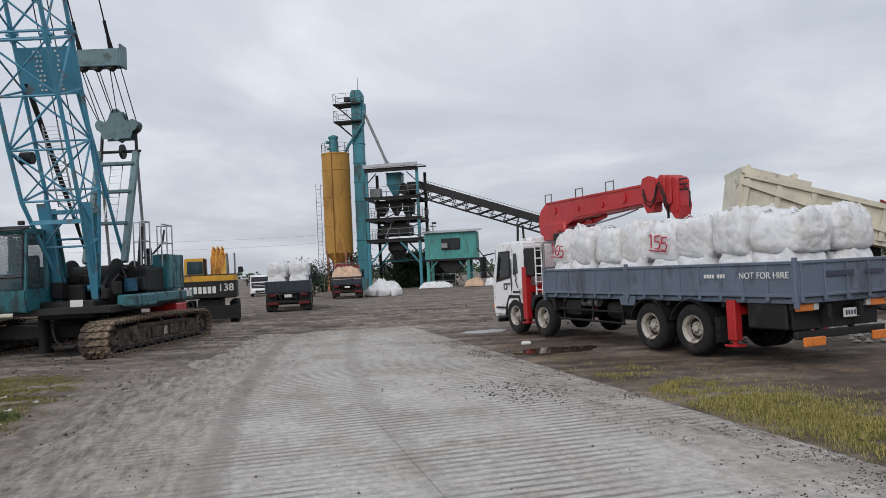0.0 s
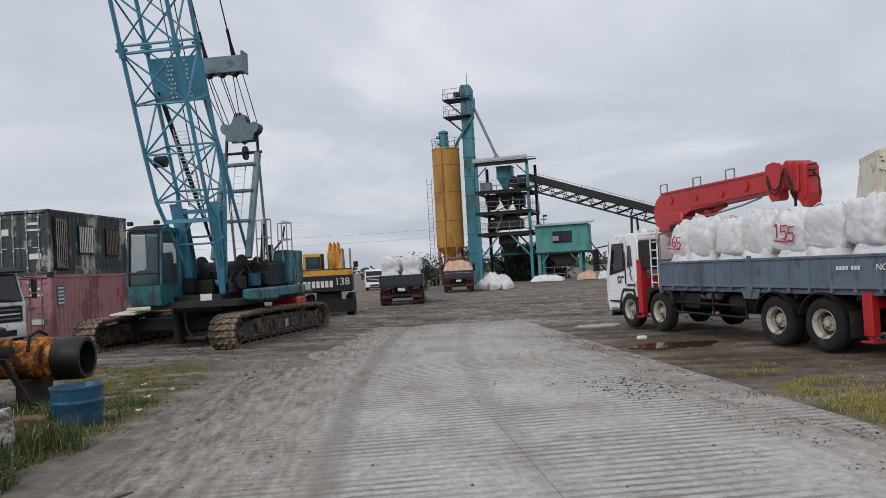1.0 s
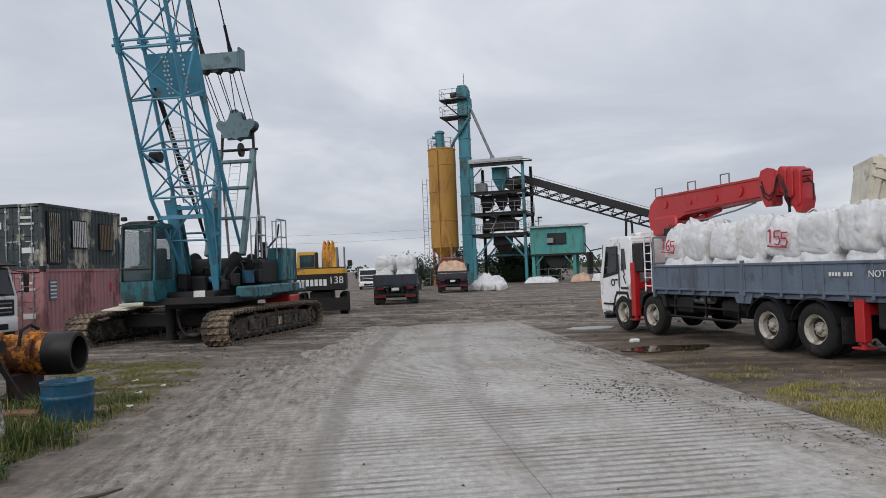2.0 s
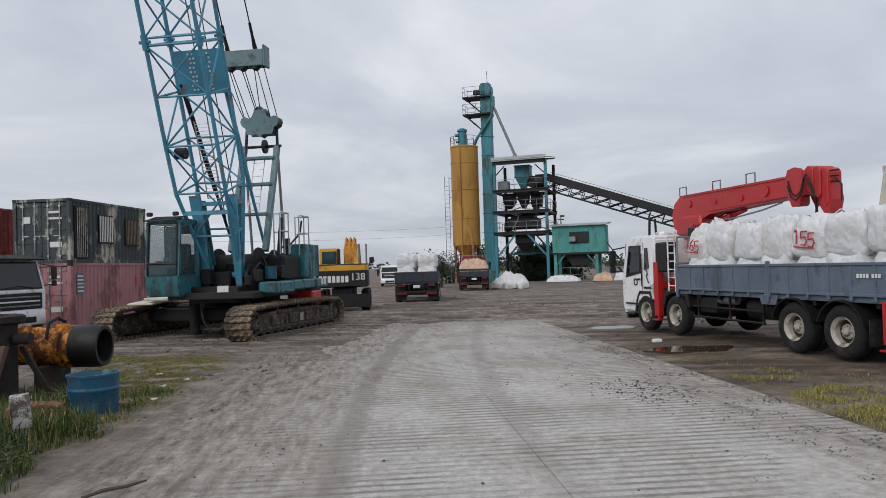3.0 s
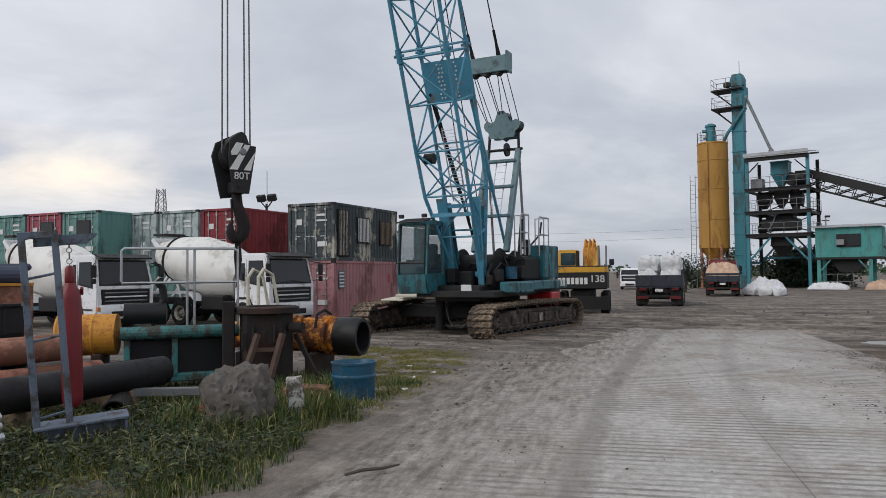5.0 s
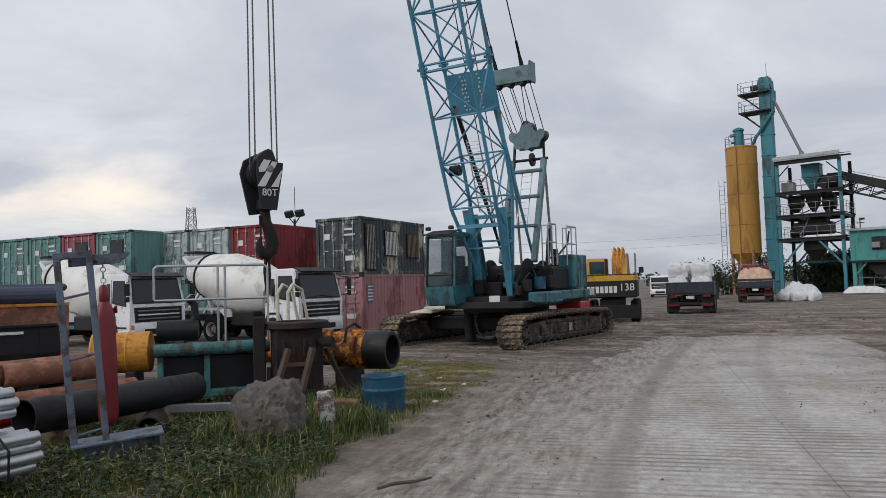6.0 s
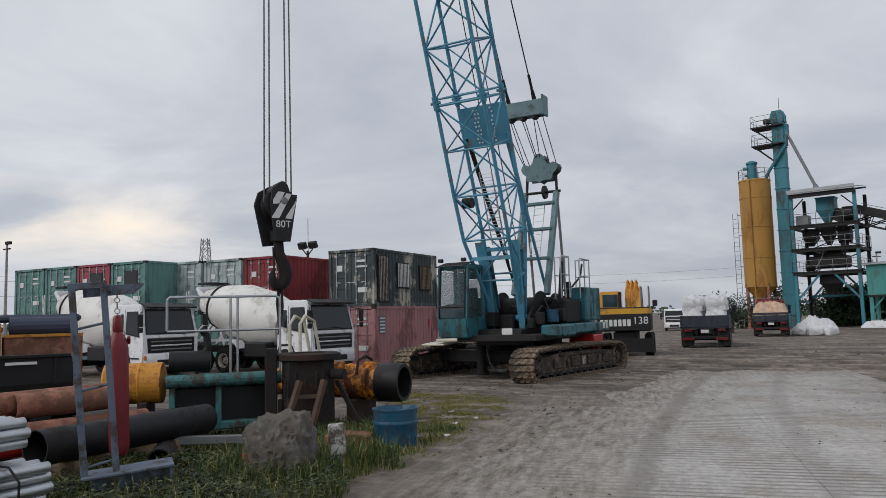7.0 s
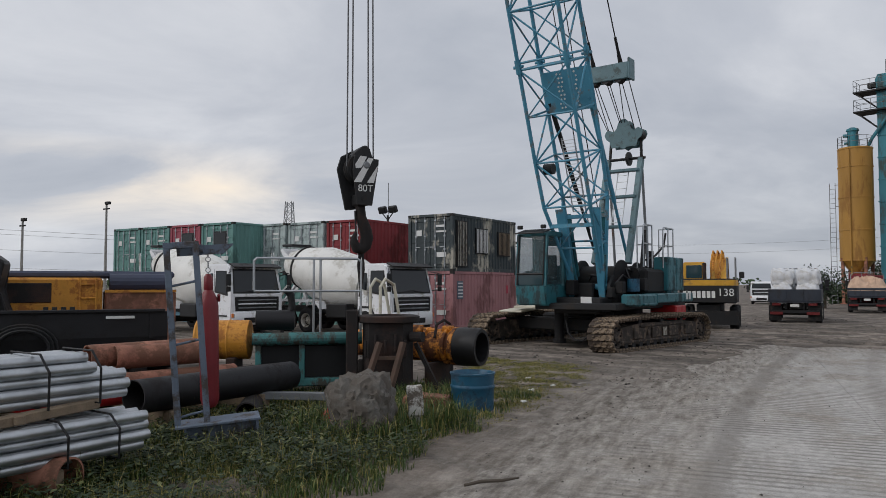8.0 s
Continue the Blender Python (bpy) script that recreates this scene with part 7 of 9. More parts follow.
def build_tower():
    t = thing("batching_tower", PLANT @ pose(-1.05, 0, 0), "open steel batching tower with three floors and hoppers", "tower")
    W, D = 5.25, 4.6
    for x in (0, W):
        for y in (0, D):
            bm = B()
            box(bm, (x, y, 6.1), (0.28, 0.28, 12.2), 0.015)
            box(bm, (x, y, 0.06), (0.6, 0.6, 0.12), 0.02)
            part("column", bm, "plant_green" if y == 0 else "steel_dark", t)
    for z in (5.1, 7.25, 9.4):
        bm = B()
        box(bm, (W / 2, 0.2, z - 0.05), (W + 0.5, 0.9, 0.1), 0.01)
        fl = part("floor_deck", bm, "steel_dark", t)
        bm = B()
        box(bm, (W / 2, D - 0.1, z - 0.05), (W + 0.5, 0.7, 0.1), 0.01)
        part("walkway", bm, "steel_dark", fl)
        for c_, d_ in [((x, D / 2, z - 0.18), (0.16, D - 0.4, 0.22)) for x in (W * 0.33, W * 0.67)] + [((W / 2, y, z - 0.22), (W + 0.4, 0.14, 0.26)) for y in (-0.1, D + 0.1)] + [((x, D / 2, z - 0.22), (0.14, D + 0.0, 0.26)) for x in (-0.05, W + 0.05)]:
            bm = B()
            box(bm, c_, d_, 0.01)
            part("floor_beam", bm, "steel_dark", fl)
        railing(fl, [(-0.2, -0.22, z), (W + 0.2, -0.22, z), (W + 0.2, D + 0.2, z), (-0.2, D + 0.2, z), (-0.2, -0.22, z)])
    bm = B()
    corrugated(bm, (-0.12, -0.6, 12.4), (W + 0.24, 0, 0), (0, D + 1.2, 0.75), (0, 0, 1), 0.35, 0.05)
    box(bm, (W / 2, -0.55, 12.33), (W + 0.2, 0.1, 0.16))
    box(bm, (W / 2, D + 0.5, 12.95), (W + 0.2, 0.1, 0.16))
    part("roof", bm, "zinc", t)
    bm = B()
    box(bm, (W / 2, -0.62, 12.5), (W + 0.34, 0.05, 0.3), 0.01)
    part("roof_fascia", bm, "zinc", t)
    bm = B()
    box(bm, (W / 2, -0.3, 12.1), (W + 0.2, 0.2, 0.4), 0.01)
    for x, k in ((0.15, 0.9), (W - 0.15, -0.9)):
        rod(bm, (x, 0, 10.9), (x + k, 0, 11.8), 0.06, seg=6)
    part("roof_beam", bm, "steel_dark", t)
    # hoppers and machines, floor by floor
    def hopper(x, y, z0, z1, w, d, mat, name="hopper"):
        bm = B()
        k = 0.28
        zm = z0 + (z1 - z0) * 0.5
        lo, me_, hi = ([(x + a * w / 2 * f, y + b_ * d / 2 * f, z) for a, b_ in ((-1, -1), (1, -1), (1, 1), (-1, 1))] for f, z in ((k, z0), (1, zm), (1, z1)))
        add(bm, lo + me_ + hi, [(3, 2, 1, 0), (8, 9, 10, 11)] + [(j * 4 + i, j * 4 + (i + 1) % 4, (j + 1) * 4 + (i + 1) % 4, (j + 1) * 4 + i) for j in (0, 1) for i in range(4)])
        box(bm, (x, y, z1 - 0.05), (w + 0.12, d + 0.12, 0.1))
        box(bm, (x, y, zm), (w + 0.1, d + 0.1, 0.08))
        part(name, bm, mat, t)
    hopper(2.65, 1.6, 9.5, 11.9, 1.5, 1.5, "plant_green")
    hopper(2.65, 1.6, 7.5, 9.35, 1.1, 1.1, "steel_dark")
    hopper(1.15, 1.6, 7.5, 8.9, 1.2, 1.2, "steel_dark")
    hopper(2.65, 1.6, 3.0, 5.0, 1.7, 1.7, "steel_dark", "discharge_hopper")
    bm = B()
    lathe(bm, (3.6, 1.2, 10.2), (0, 1, 0), [(0, 0.2), (0, 0.6), (1.0, 0.6), (1.0, 0.2)], 20)
    lathe(bm, (4.0, 1.0, 10.15), (1, 0, 0), [(0, 0.2), (0.05, 0.7), (0.9, 0.7), (1.0, 0.2)], 20)
    part("conveyor_head_drum", bm, "steel_dark", t, smooth=True)
    bm = B()
    box(bm, (0.6, 1.5, 9.95), (1.1, 1.0, 0.9), 0.05)
    part("control_cabinet", bm, "steel_grey", t)
    bm = B()
    lathe(bm, (3.4, 1.6, 8.35), (1, 0, 0), [(0, 0.3), (0.1, 0.75), (1.1, 0.75), (1.2, 0.3)], 20)
    rod(bm, (3.9, 1.6, 7.3), (3.9, 1.6, 9.3), 0.35, seg=14)
    part("weigh_drum", bm, "steel_dark", t, smooth=True)
    bm = B()
    box(bm, (2.6, 1.6, 5.95), (3.2, 2.0, 1.1), 0.12)
    box(bm, (2.6, 1.6, 6.6), (2.4, 1.6, 0.3), 0.05)
    rod(bm, (0.7, 0.9, 5.6), (1.6, 0.9, 5.6), 0.3, seg=14)
    box(bm, (0.9, 1.6, 5.5), (0.7, 0.7, 0.6), 0.08)
    part("pan_mixer", bm, "steel_dark", t)
    bm = B()
    path(bm, [(1.3, 1.2, 7.2), (2.2, 1.2, 6.5)], 0.14, 10)
    path(bm, [(2.4, 0.6, 7.1), (2.1, 0.6, 6.2), (1.6, 0.6, 5.4)], 0.06, 8)
    part("feed_pipe", bm, "steel_grey", t)
    for x0, x1, z0, z1 in ((0.1, 2.1, 2.6, 4.9), (W - 0.1, W - 2.1, 2.6, 4.9)):
        bm = B()
        bar(bm, (x0, 0, z0), (x1, 0, z1), 0.16)
        part("knee_brace", bm, "plant_green", t)
        bm = B()
        bar(bm, (x0, D, z0), (x1, D, z1), 0.16)
        part("knee_brace", bm, "plant_green", t)
    bm = B()
    for z0, z1 in ((5.1, 7.1), (7.3, 9.3)):
        rod(bm, (0, D, z0), (W, D, z1), 0.05, seg=6)
        rod(bm, (W, D, z0), (0, D, z1), 0.05, seg=6)
    part("bracing", bm, "steel_dark", t)
    bm = B()
    box(bm, (W / 2, D, 2.9), (W, 0.12, 0.2))
    box(bm, (-0.0, D / 2, 2.4), (0.12, D, 0.2))
    part("tie_beam", bm, "plant_green", t)
    ladder(t, -0.35, -0.1, 0.1, 9.4, 0.4, "plant_green")


def build_hut():
    h = thing("control_cabin", PLANT @ pose(4.65, 0.1, 0), "teal sheet-clad control cabin raised on steel legs", "cabin")
    W, D = 5.2, 2.8
    bm = B()
    corrugated(bm, (0, 0, 2.75), (W, 0, 0), (0, 0, 2.7), (0, -1, 0), 0.5, 0.02)
    part("wall_front", bm, "hut_green", h)
    bm = B()
    box(bm, (W / 2, D / 2 + 0.02, 4.1), (W - 0.02, D - 0.06, 2.68))
    part("walls", bm, "hut_green", h)
    bm = B()
    prism(bm, [(-0.35, 5.42), (D + 0.3, 5.75), (D + 0.3, 5.82), (-0.35, 5.5)], "x", -0.3, W + 0.3)
    part("roof", bm, "zinc", h)
    bm = B()
    box(bm, (W / 2, -0.05, 2.7), (W + 0.1, 0.16, 0.2), 0.01)
    box(bm, (W / 2, D, 2.7), (W + 0.1, 0.16, 0.2), 0.01)
    part("floor_beam", bm, "steel_dark", h)
    bm = B()
    box(bm, (2.65, -0.05, 4.25), (1.9, 0.08, 1.15), 0.01)
    win = part("window", bm, "steel_dark", h)
    bm = B()
    box(bm, (3.1, -0.1, 4.25), (0.9, 0.03, 0.95))
    part("pane", bm, "glass", win)
    bm = B()
    box(bm, (2.05, -0.22, 4.1), (0.62, 0.4, 0.5), 0.03)
    part("air_conditioner", bm, "steel_grey", h)
    for x in (0.25, 4.3):
        for y in (0.1, D - 0.1):
            bm = B()
            box(bm, (x, y, 1.35), (0.3, 0.3, 2.7), 0.01)
            part("leg", bm, "hut_green", h)
    for x0, x1 in ((0.3, 1.2), (4.25, 3.35)):
        bm = B()
        bar(bm, (x0, 0.1, 1.5), (x1, 0.1, 2.6), 0.12)
        part("knee_brace", bm, "hut_green", h)
    bm = B()
    prism(bm, [(1.0, 2.65), (4.0, 2.65), (3.2, 1.5), (1.8, 1.5)], "y", 0.6, D - 0.4)
    part("aggregate_hopper", bm, "steel_dark", h)
    bm = B()
    for y in (-0.4, 0.3):
        bar(bm, (W + 0.1, y, 2.75), (W + 2.0, y, 0.05), 0.08, 0.16)
    for i in range(10):
        box(bm, (W + 0.2 + i * 0.19, -0.05, 2.55 - i * 0.27), (0.22, 0.7, 0.04))
    for y in (-0.4, 0.3):
        rod(bm, (W + 0.1, y, 3.7), (W + 2.0, y, 1.0), 0.03, seg=5)
    part("stair", bm, "steel_dark", h)
    railing(h, [(0.6, -0.8, 0.0), (6.8, -0.8, 0.0)], "steel_grey", 1.3, "rail_fence")


def build_conveyor():
    c = thing("belt_conveyor", PLANT @ pose(0, 2.0, 0), "inclined black belt conveyor on a lattice frame", "conveyor")
    a, e = Vector((3.9, 0, 10.35)), Vector((29.5, 0, 1.3))
    d = (e - a).normalized()
    up = Vector((0, -1, 0)).cross(d)
    up = up if up.z > 0 else -up
    L = (e - a).length
    for y in (-0.55, 0.55):
        bm = B()
        for k in (0.0, -0.95):
            bar(bm, a + up * k + Vector((0, y, 0)), e + up * k + Vector((0, y, 0)), 0.12, 0.14)
        n = 20
        for i in range(n):
            p, q = a + d * (L * i / n), a + d * (L * (i + 1) / n)
            rod(bm, p + Vector((0, y, 0)) - up * 0.95, q + Vector((0, y, 0)), 0.06, seg=5)
            rod(bm, q + Vector((0, y, 0)), q + Vector((0, y, 0)) - up * 0.95, 0.04, seg=5)
        part("truss", bm, "black", c)
    bm = B()
    bar(bm, a + up * 0.22, e + up * 0.22, 0.9, 0.04)
    bar(bm, a - up * 0.5, e - up * 0.5, 0.9, 0.04)
    part("belt", bm, "rubber", c)
    bm = B()
    for y in (-0.62, 0.62):
        bar(bm, a + up * 0.28 + Vector((0, y, 0)), e + up * 0.28 + Vector((0, y, 0)), 0.03, 0.72)
    for i in range(20):
        p = a + d * (L * (i + 0.5) / 20)
        rod(bm, p + Vector((0, -0.6, 0)), p + Vector((0, 0.6, 0)), 0.06, seg=6)
    part("side_board", bm, "black", c)
    bm = B()
    for k in (0.5, 1.0):
        rod(bm, a + up * (0.1 + k * 0.8) + Vector((0, 0.85, 0)), e + up * (0.1 + k * 0.8) + Vector((0, 0.85, 0)), 0.022, seg=5)
    for i in range(18):
        p = a + d * (L * (i + 0.5) / 18) + Vector((0, 0.85, 0))
        rod(bm, p, p + up * 0.9, 0.022, seg=5)
    part("railing", bm, "steel_grey", c)
    for x in (14.2, 24.0):
        z = a.z + (x - a.x) * d.z / d.x - 0.9
        for s in (-0.5, 0.5):
            bm = B()
            rod(bm, (x + s, -0.5, 0), (x + s * 0.5, -0.5, z), 0.09, seg=8)
            rod(bm, (x + s, 0.5, 0), (x + s * 0.5, 0.5, z), 0.09, seg=8)
            part("leg", bm, "steel_dark", c)
    bm = B()
    prism(bm, [(28.3, 0.3), (31.0, 0.3), (32.0, 2.8), (27.6, 2.8)], "y", -1.2, 1.2)
    part("loading_hopper", bm, "plant_green", c)


build_silo()
build_elevator()
build_tower()
build_hut()
build_conveyor()

rnd_p = random.Random(17)
for dx, dy in ((-0.95, -0.35), (0.1, -0.55), (0.98, -0.3)):
    bag(pose(-6.15 + dx, 63.0 + dy, 0, rnd_p.uniform(-9, 9), rnd_p.uniform(-9, 9), rnd_p.uniform(0, 360)) @ Matrix.Diagonal((1.0, 1.0, 0.75, 1.0)), "slumped white bulk bag at the foot of a pile", FLAT_BAGS[rnd_p.randrange(3)], "bag pile")
heap("plastic_sheet", pose(-6.15, 63.6, 0), 3.0, 2.4, 1.15, "bag", "crumpled heap of white woven bags beside a lorry", "bags", 21, 64)
heap("plastic_sheet", PLANT @ pose(5.9, -1.6, 0), 3.2, 1.4, 0.55, "bag", "crumpled white plastic sheet under the cabin", "sheet", 8)
heap("plastic_sheet", PLANT @ pose(9.7, -1.5, 0), 1.9, 1.4, 0.7, "tarp", "crumpled tan tarpaulin under the cabin", "sheet", 11)
heap("plastic_sheet", PLANT @ pose(11.5, -1.2, 0), 1.6, 1.4, 0.7, "bag", "crumpled pale sheet by the cabin stair", "sheet", 14)


# ---- wheeled excavator behind the crane ----
def build_excavator():
    e = thing("wheeled_excavator", pose(-10.95, 32.8, 0, 0, 0, 15), "yellow and black wheeled excavator, its counterweight turned to the slab", "excavator")
    bm = B()
    box(bm, (0, 2.4, 0.9), (1.0, 4.4, 0.5), 0.05)
    for y in (1.1, 3.8):
        rod(bm, (-1.0, y, 0.5), (1.0, y, 0.5), 0.14, seg=10)
    part("chassis", bm, "chassis", e)
    for y in (1.1, 3.8):
        for x in (-1.05, 1.05):
            wheel(e, x, y, 0.52, 0.4, "dish_dark")
    bm = B()
    prism(bm, [(-1.25, 0.25), (1.25, 0.25), (1.25, 0.85), (-1.25, 0.85)], "y", -0.12, -0.02)
    box(bm, (0, 0.2, 0.6), (1.6, 0.4, 0.2), 0.03)
    part("dozer_blade", bm, "chassis", e)
    bm = B()
    prism(bm, [(-1.24, 0.4), (-1.18, 0.06), (-1.08, -0.06), (1.08, -0.06), (1.18, 0.06), (1.24, 0.4), (1.24, 1.2), (-1.24, 1.2)], "z", 1.22, 1.95)
    cw = part("counterweight", bm, "black", e)
    bm = B()
    prism(bm, [(-1.22, 0.4), (-1.16, 0.08), (-1.06, -0.04), (1.06, -0.04), (1.16, 0.08), (1.22, 0.4), (1.22, 1.3), (-1.22, 1.3)], "z", 1.955, 2.2)
    part("bonnet_band", bm, "yellow", e)
    bm = B()
    box(bm, (0, 1.6, 2.2), (2.3, 2.2, 0.12), 0.03)
    part("bonnet", bm, "black", e)
    bm = B()
    for k in range(7):
        box(bm, (-0.97 + k * 0.2, -0.068, 1.56), (0.145, 0.012, 0.3))
    part("emblem_bar", bm, "mark_white", cw, "white marking on the counterweight")
    words("138", 0.46, "mark_white", cw, pose(0.74, -0.066, 1.64, 90, 0, 0), label="white model number")
    bm = B()
    box(bm, (0, 2.6, 1.35), (2.3, 3.0, 0.4), 0.04)
    part("upper_frame", bm, "chassis", e)
    bm = B()
    prism(bm, [(2.1, 1.5), (3.8, 1.5), (3.75, 2.9), (3.5, 3.05), (2.15, 3.05), (2.1, 2.2)], "x", -1.2, -0.25)
    bmesh.ops.bevel(bm, geom=list(bm.edges), offset=0.04, segments=2, affect="EDGES")
    cab = part("cab", bm, "yellow", e, smooth=True)
    bm = B()
    box(bm, (-0.72, 2.1, 2.6), (0.7, 0.05, 0.6), 0.01)
    part("rear_window", bm, "glass_blue", cab)
    for x in (-1.205, -0.245):
        bm = B()
        box(bm, (x, 2.95, 2.5), (0.03, 1.2, 0.75), 0.01)
        part("side_window", bm, "glass_blue", cab)
    # folded boom and arm
    for x in (-0.05, 0.42):
        bm = B()
        prism(bm, [(2.6, 1.6), (2.9, 1.6), (4.4, 2.9), (4.9, 3.0), (6.3, 2.0), (6.2, 2.3), (4.95, 3.35), (4.2, 3.25), (2.6, 2.0)], "x", x, x + 0.28)
        part("boom", bm, "yellow", e)
    for k, x in enumerate((0.05, 0.25, 0.45)):
        bm = B()
        rod(bm, (x, 3.0, 2.0), (x, 4.1, 3.2), 0.13, seg=12)
        lathe(bm, (x - 0.1, 4.15, 3.3), (1, 0, 0), [(0, 0.05), (0, 0.2), (0.2, 0.2), (0.2, 0.05)], 14)
        path(bm, [(x - 0.06, 3.0, 2.3), (x - 0.08, 3.2, 3.0), (x, 3.8, 3.62), (x + 0.05, 4.4, 3.5)], 0.045, 6)
        part("ram", bm, "orange_clean", e)
    bm = B()
    for x in (0.75, 1.1):
        path(bm, [(x, 1.3, 2.2), (x, 1.3, 3.2), (x, 2.4, 3.2), (x, 2.4, 2.2)], 0.03, 6)
    part("handrail", bm, "steel_grey", e)
    bm = B()
    rod(bm, (-0.25, 1.9, 2.2), (-0.25, 1.9, 3.0), 0.08, seg=10)
    part("exhaust", bm, "rust", e)
    bm = B()
    rod(bm, (1.2, 0.9, 2.1), (1.35, 0.7, 2.35), 0.03, seg=6)
    box(bm, (1.38, 0.66, 2.42), (0.22, 0.08, 0.28), 0.03)
    part("mirror", bm, "black", e)


build_excavator()


def build_white_truck():
    t = thing("white_truck", pose(-20.6, 78.0, 0, 0, 0, 194), "small white lorry parked far off, facing the slab", "truck")
    truck_cab(t, -1.3, 0.4, 0.5, 2.3, 2.05)
    bm = B()
    box(bm, (0, -3.0, 0.9), (1.9, 4.0, 0.3), 0.02)
    for x in (-0.98, 0.98):
        box(bm, (x, -3.2, 1.3), (0.05, 3.6, 0.5))
    part("bed", bm, "white", t)
    for y in (-0.7, -3.9):
        for x in (-0.85, 0.85):
            wheel(t, x, y, 0.4, 0.24)


build_white_truck()


# ---- tipper with a raised cream body beyond the loaded lorry ----
def build_raised_tipper():
    t = thing("dump_truck", pose(14.3, 25.1, 0, 0, 0, 82), "dump lorry with its cream steel body tipped up", "truck")
    bm = B()
    for x in (-0.42, 0.42):
        box(bm, (x, 2.9, 0.95), (0.1, 7.4, 0.28))
    part("chassis", bm, "chassis", t)
    for y in (0.4, 1.7, 5.6):
        for x in (-1.07, 1.07):
            wheel(t, x, y)
    truck_cab(t, 5.3, 7.0, 0.55, 2.7, 2.4, "white")
    a = radians(15.5)

    def up(y, z):
        return (y * math.cos(a) - z * math.sin(a), 2.1 + y * math.sin(a) + z * math.cos(a))
    for s in (-1, 1):
        bm = B()
        prism(bm, [up(0, 0), up(4.9, 0), up(5.0, 1.25), up(0.3, 1.1)], "x", s * 1.2 - 0.03, s * 1.2 + 0.03)
        side = part("side_wall", bm, "cream", t)
        for y in (0.5, 1.6, 2.7, 3.8, 4.8):
            bm = B()
            bar(bm, (s * 1.26, *up(y, 0.0)), (s * 1.26, *up(y + 0.05, 1.15)), 0.1, 0.16, (0, 1, 0))
            part("rib", bm, "cream", side)
        bm = B()
        bar(bm, (s * 1.27, *up(0.3, 1.1)), (s * 1.27, *up(5.0, 1.25)), 0.16, 0.16)
        part("top_rail", bm, "cream", side)
        bm = B()
        bar(bm, (s * 1.3, *up(0.2, 0.35)), (s * 1.3, *up(5.0, 1.0)), 0.1, 0.2)
        part("diagonal_rail", bm, "cream", side)
    bm = B()
    prism(bm, [up(0, 0), up(4.9, 0), up(4.9, -0.14), up(0, -0.14)], "x", -1.2, 1.2)
    part("floor_plate", bm, "cream", t)
    bm = B()
    prism(bm, [up(4.85, 0), up(4.95, 0), up(5.1, 1.3), up(5.0, 1.3)], "x", -1.2, 1.2)
    part("front_wall", bm, "cream", t)
    bm = B()
    prism(bm, [up(2.9, 1.28), up(5.1, 1.3), up(5.15, 1.48), up(4.9, 1.52), up(2.9, 1.42)], "x", -1.28, 1.28)
    part("canopy", bm, "cream", t)
    for y in (3.4, 4.9):
        bm = B()
        rod(bm, (-1.1, *up(y, 1.55)), (1.1, *up(y, 1.55)), 0.09, seg=10)
        part("canopy_roll", bm, "cream", t)
    bm = B()
    rod(bm, (0, 4.3, 1.1), (0, *up(4.7, -0.1)), 0.12, seg=12)
    part("ram", bm, "steel_grey", t)
    for s in (-1, 1):
        bm = B()
        box(bm, (s * 1.1, *up(-0.15, 1.0)), (0.2, 0.4, 0.34), 0.05)
        rod(bm, (s * 1.1, *up(-0.1, 1.05)), (s * 1.1, *up(0.7, 1.3)), 0.05, seg=8)
        part("tail_hinge", bm, "red_dark", t)
    bm = B()
    box(bm, (0, 0.4, 1.5), (1.0, 0.5, 1.3), 0.04)
    part("tip_frame", bm, "chassis", t)


build_raised_tipper()


# ---- scrap and stores on the verge ----
def pipe_mesh(bm, a, e, r, wall=0.02, seg=24):
    """An open pipe with a real wall."""
    a, e = Vector(a), Vector(e)
    L = (e - a).length
    lathe(bm, a, e - a, [(0, r), (L, r), (L, r - wall), (0, r - wall), (0, r)], seg, False)


def build_rock():
    bm = B()
    bmesh.ops.create_icosphere(bm, subdivisions=5, radius=0.5)
    for v in bm.verts:
        p = v.co.copy()
        p = p * (0.5 / (abs(p.x) ** 3.4 + abs(p.y) ** 3.4 + abs(p.z) ** 3.4) ** (1 / 3.4))
        k = 1.0 + 0.16 * noise.noise(p * 2.0 + Vector((3, 1, 0))) + 0.10 * noise.fractal(p * 5, 0.8, 2.0, 5) - 0.05 * (noise.ridged_multi_fractal(p * 3.0, 0.9, 2, 4, 1, 2) - 1)
        k += 0.06 * noise.fractal(p * 15, 0.6, 2.1, 4)
        v.co = Vector((p.x * 0.80, p.y * 0.80, p.z * 0.98)) * k
        v.co.z = max(v.co.z + 0.31, -0.04)
    solid("boulder", bm, "rock", "rough grey boulder lying in the weeds", "rock", m=pose(-7.0, 7.13, 0, 0, 0, 30), smooth=True)


def build_post():
    p = thing("marker_post", pose(-6.62, 7.82, 0, 4, -5, 38), "short leaning white post with flaking paint", "post")
    bm = B()
    box(bm, (0, 0, 0.43), (0.21, 0.16, 0.4), 0.015)
    part("post_top", bm, "white_post", p)
    bm = B()
    box(bm, (-0.02, 0.01, 0.1), (0.17, 0.15, 0.28), 0.03)
    part("post_foot", bm, "concrete", p)


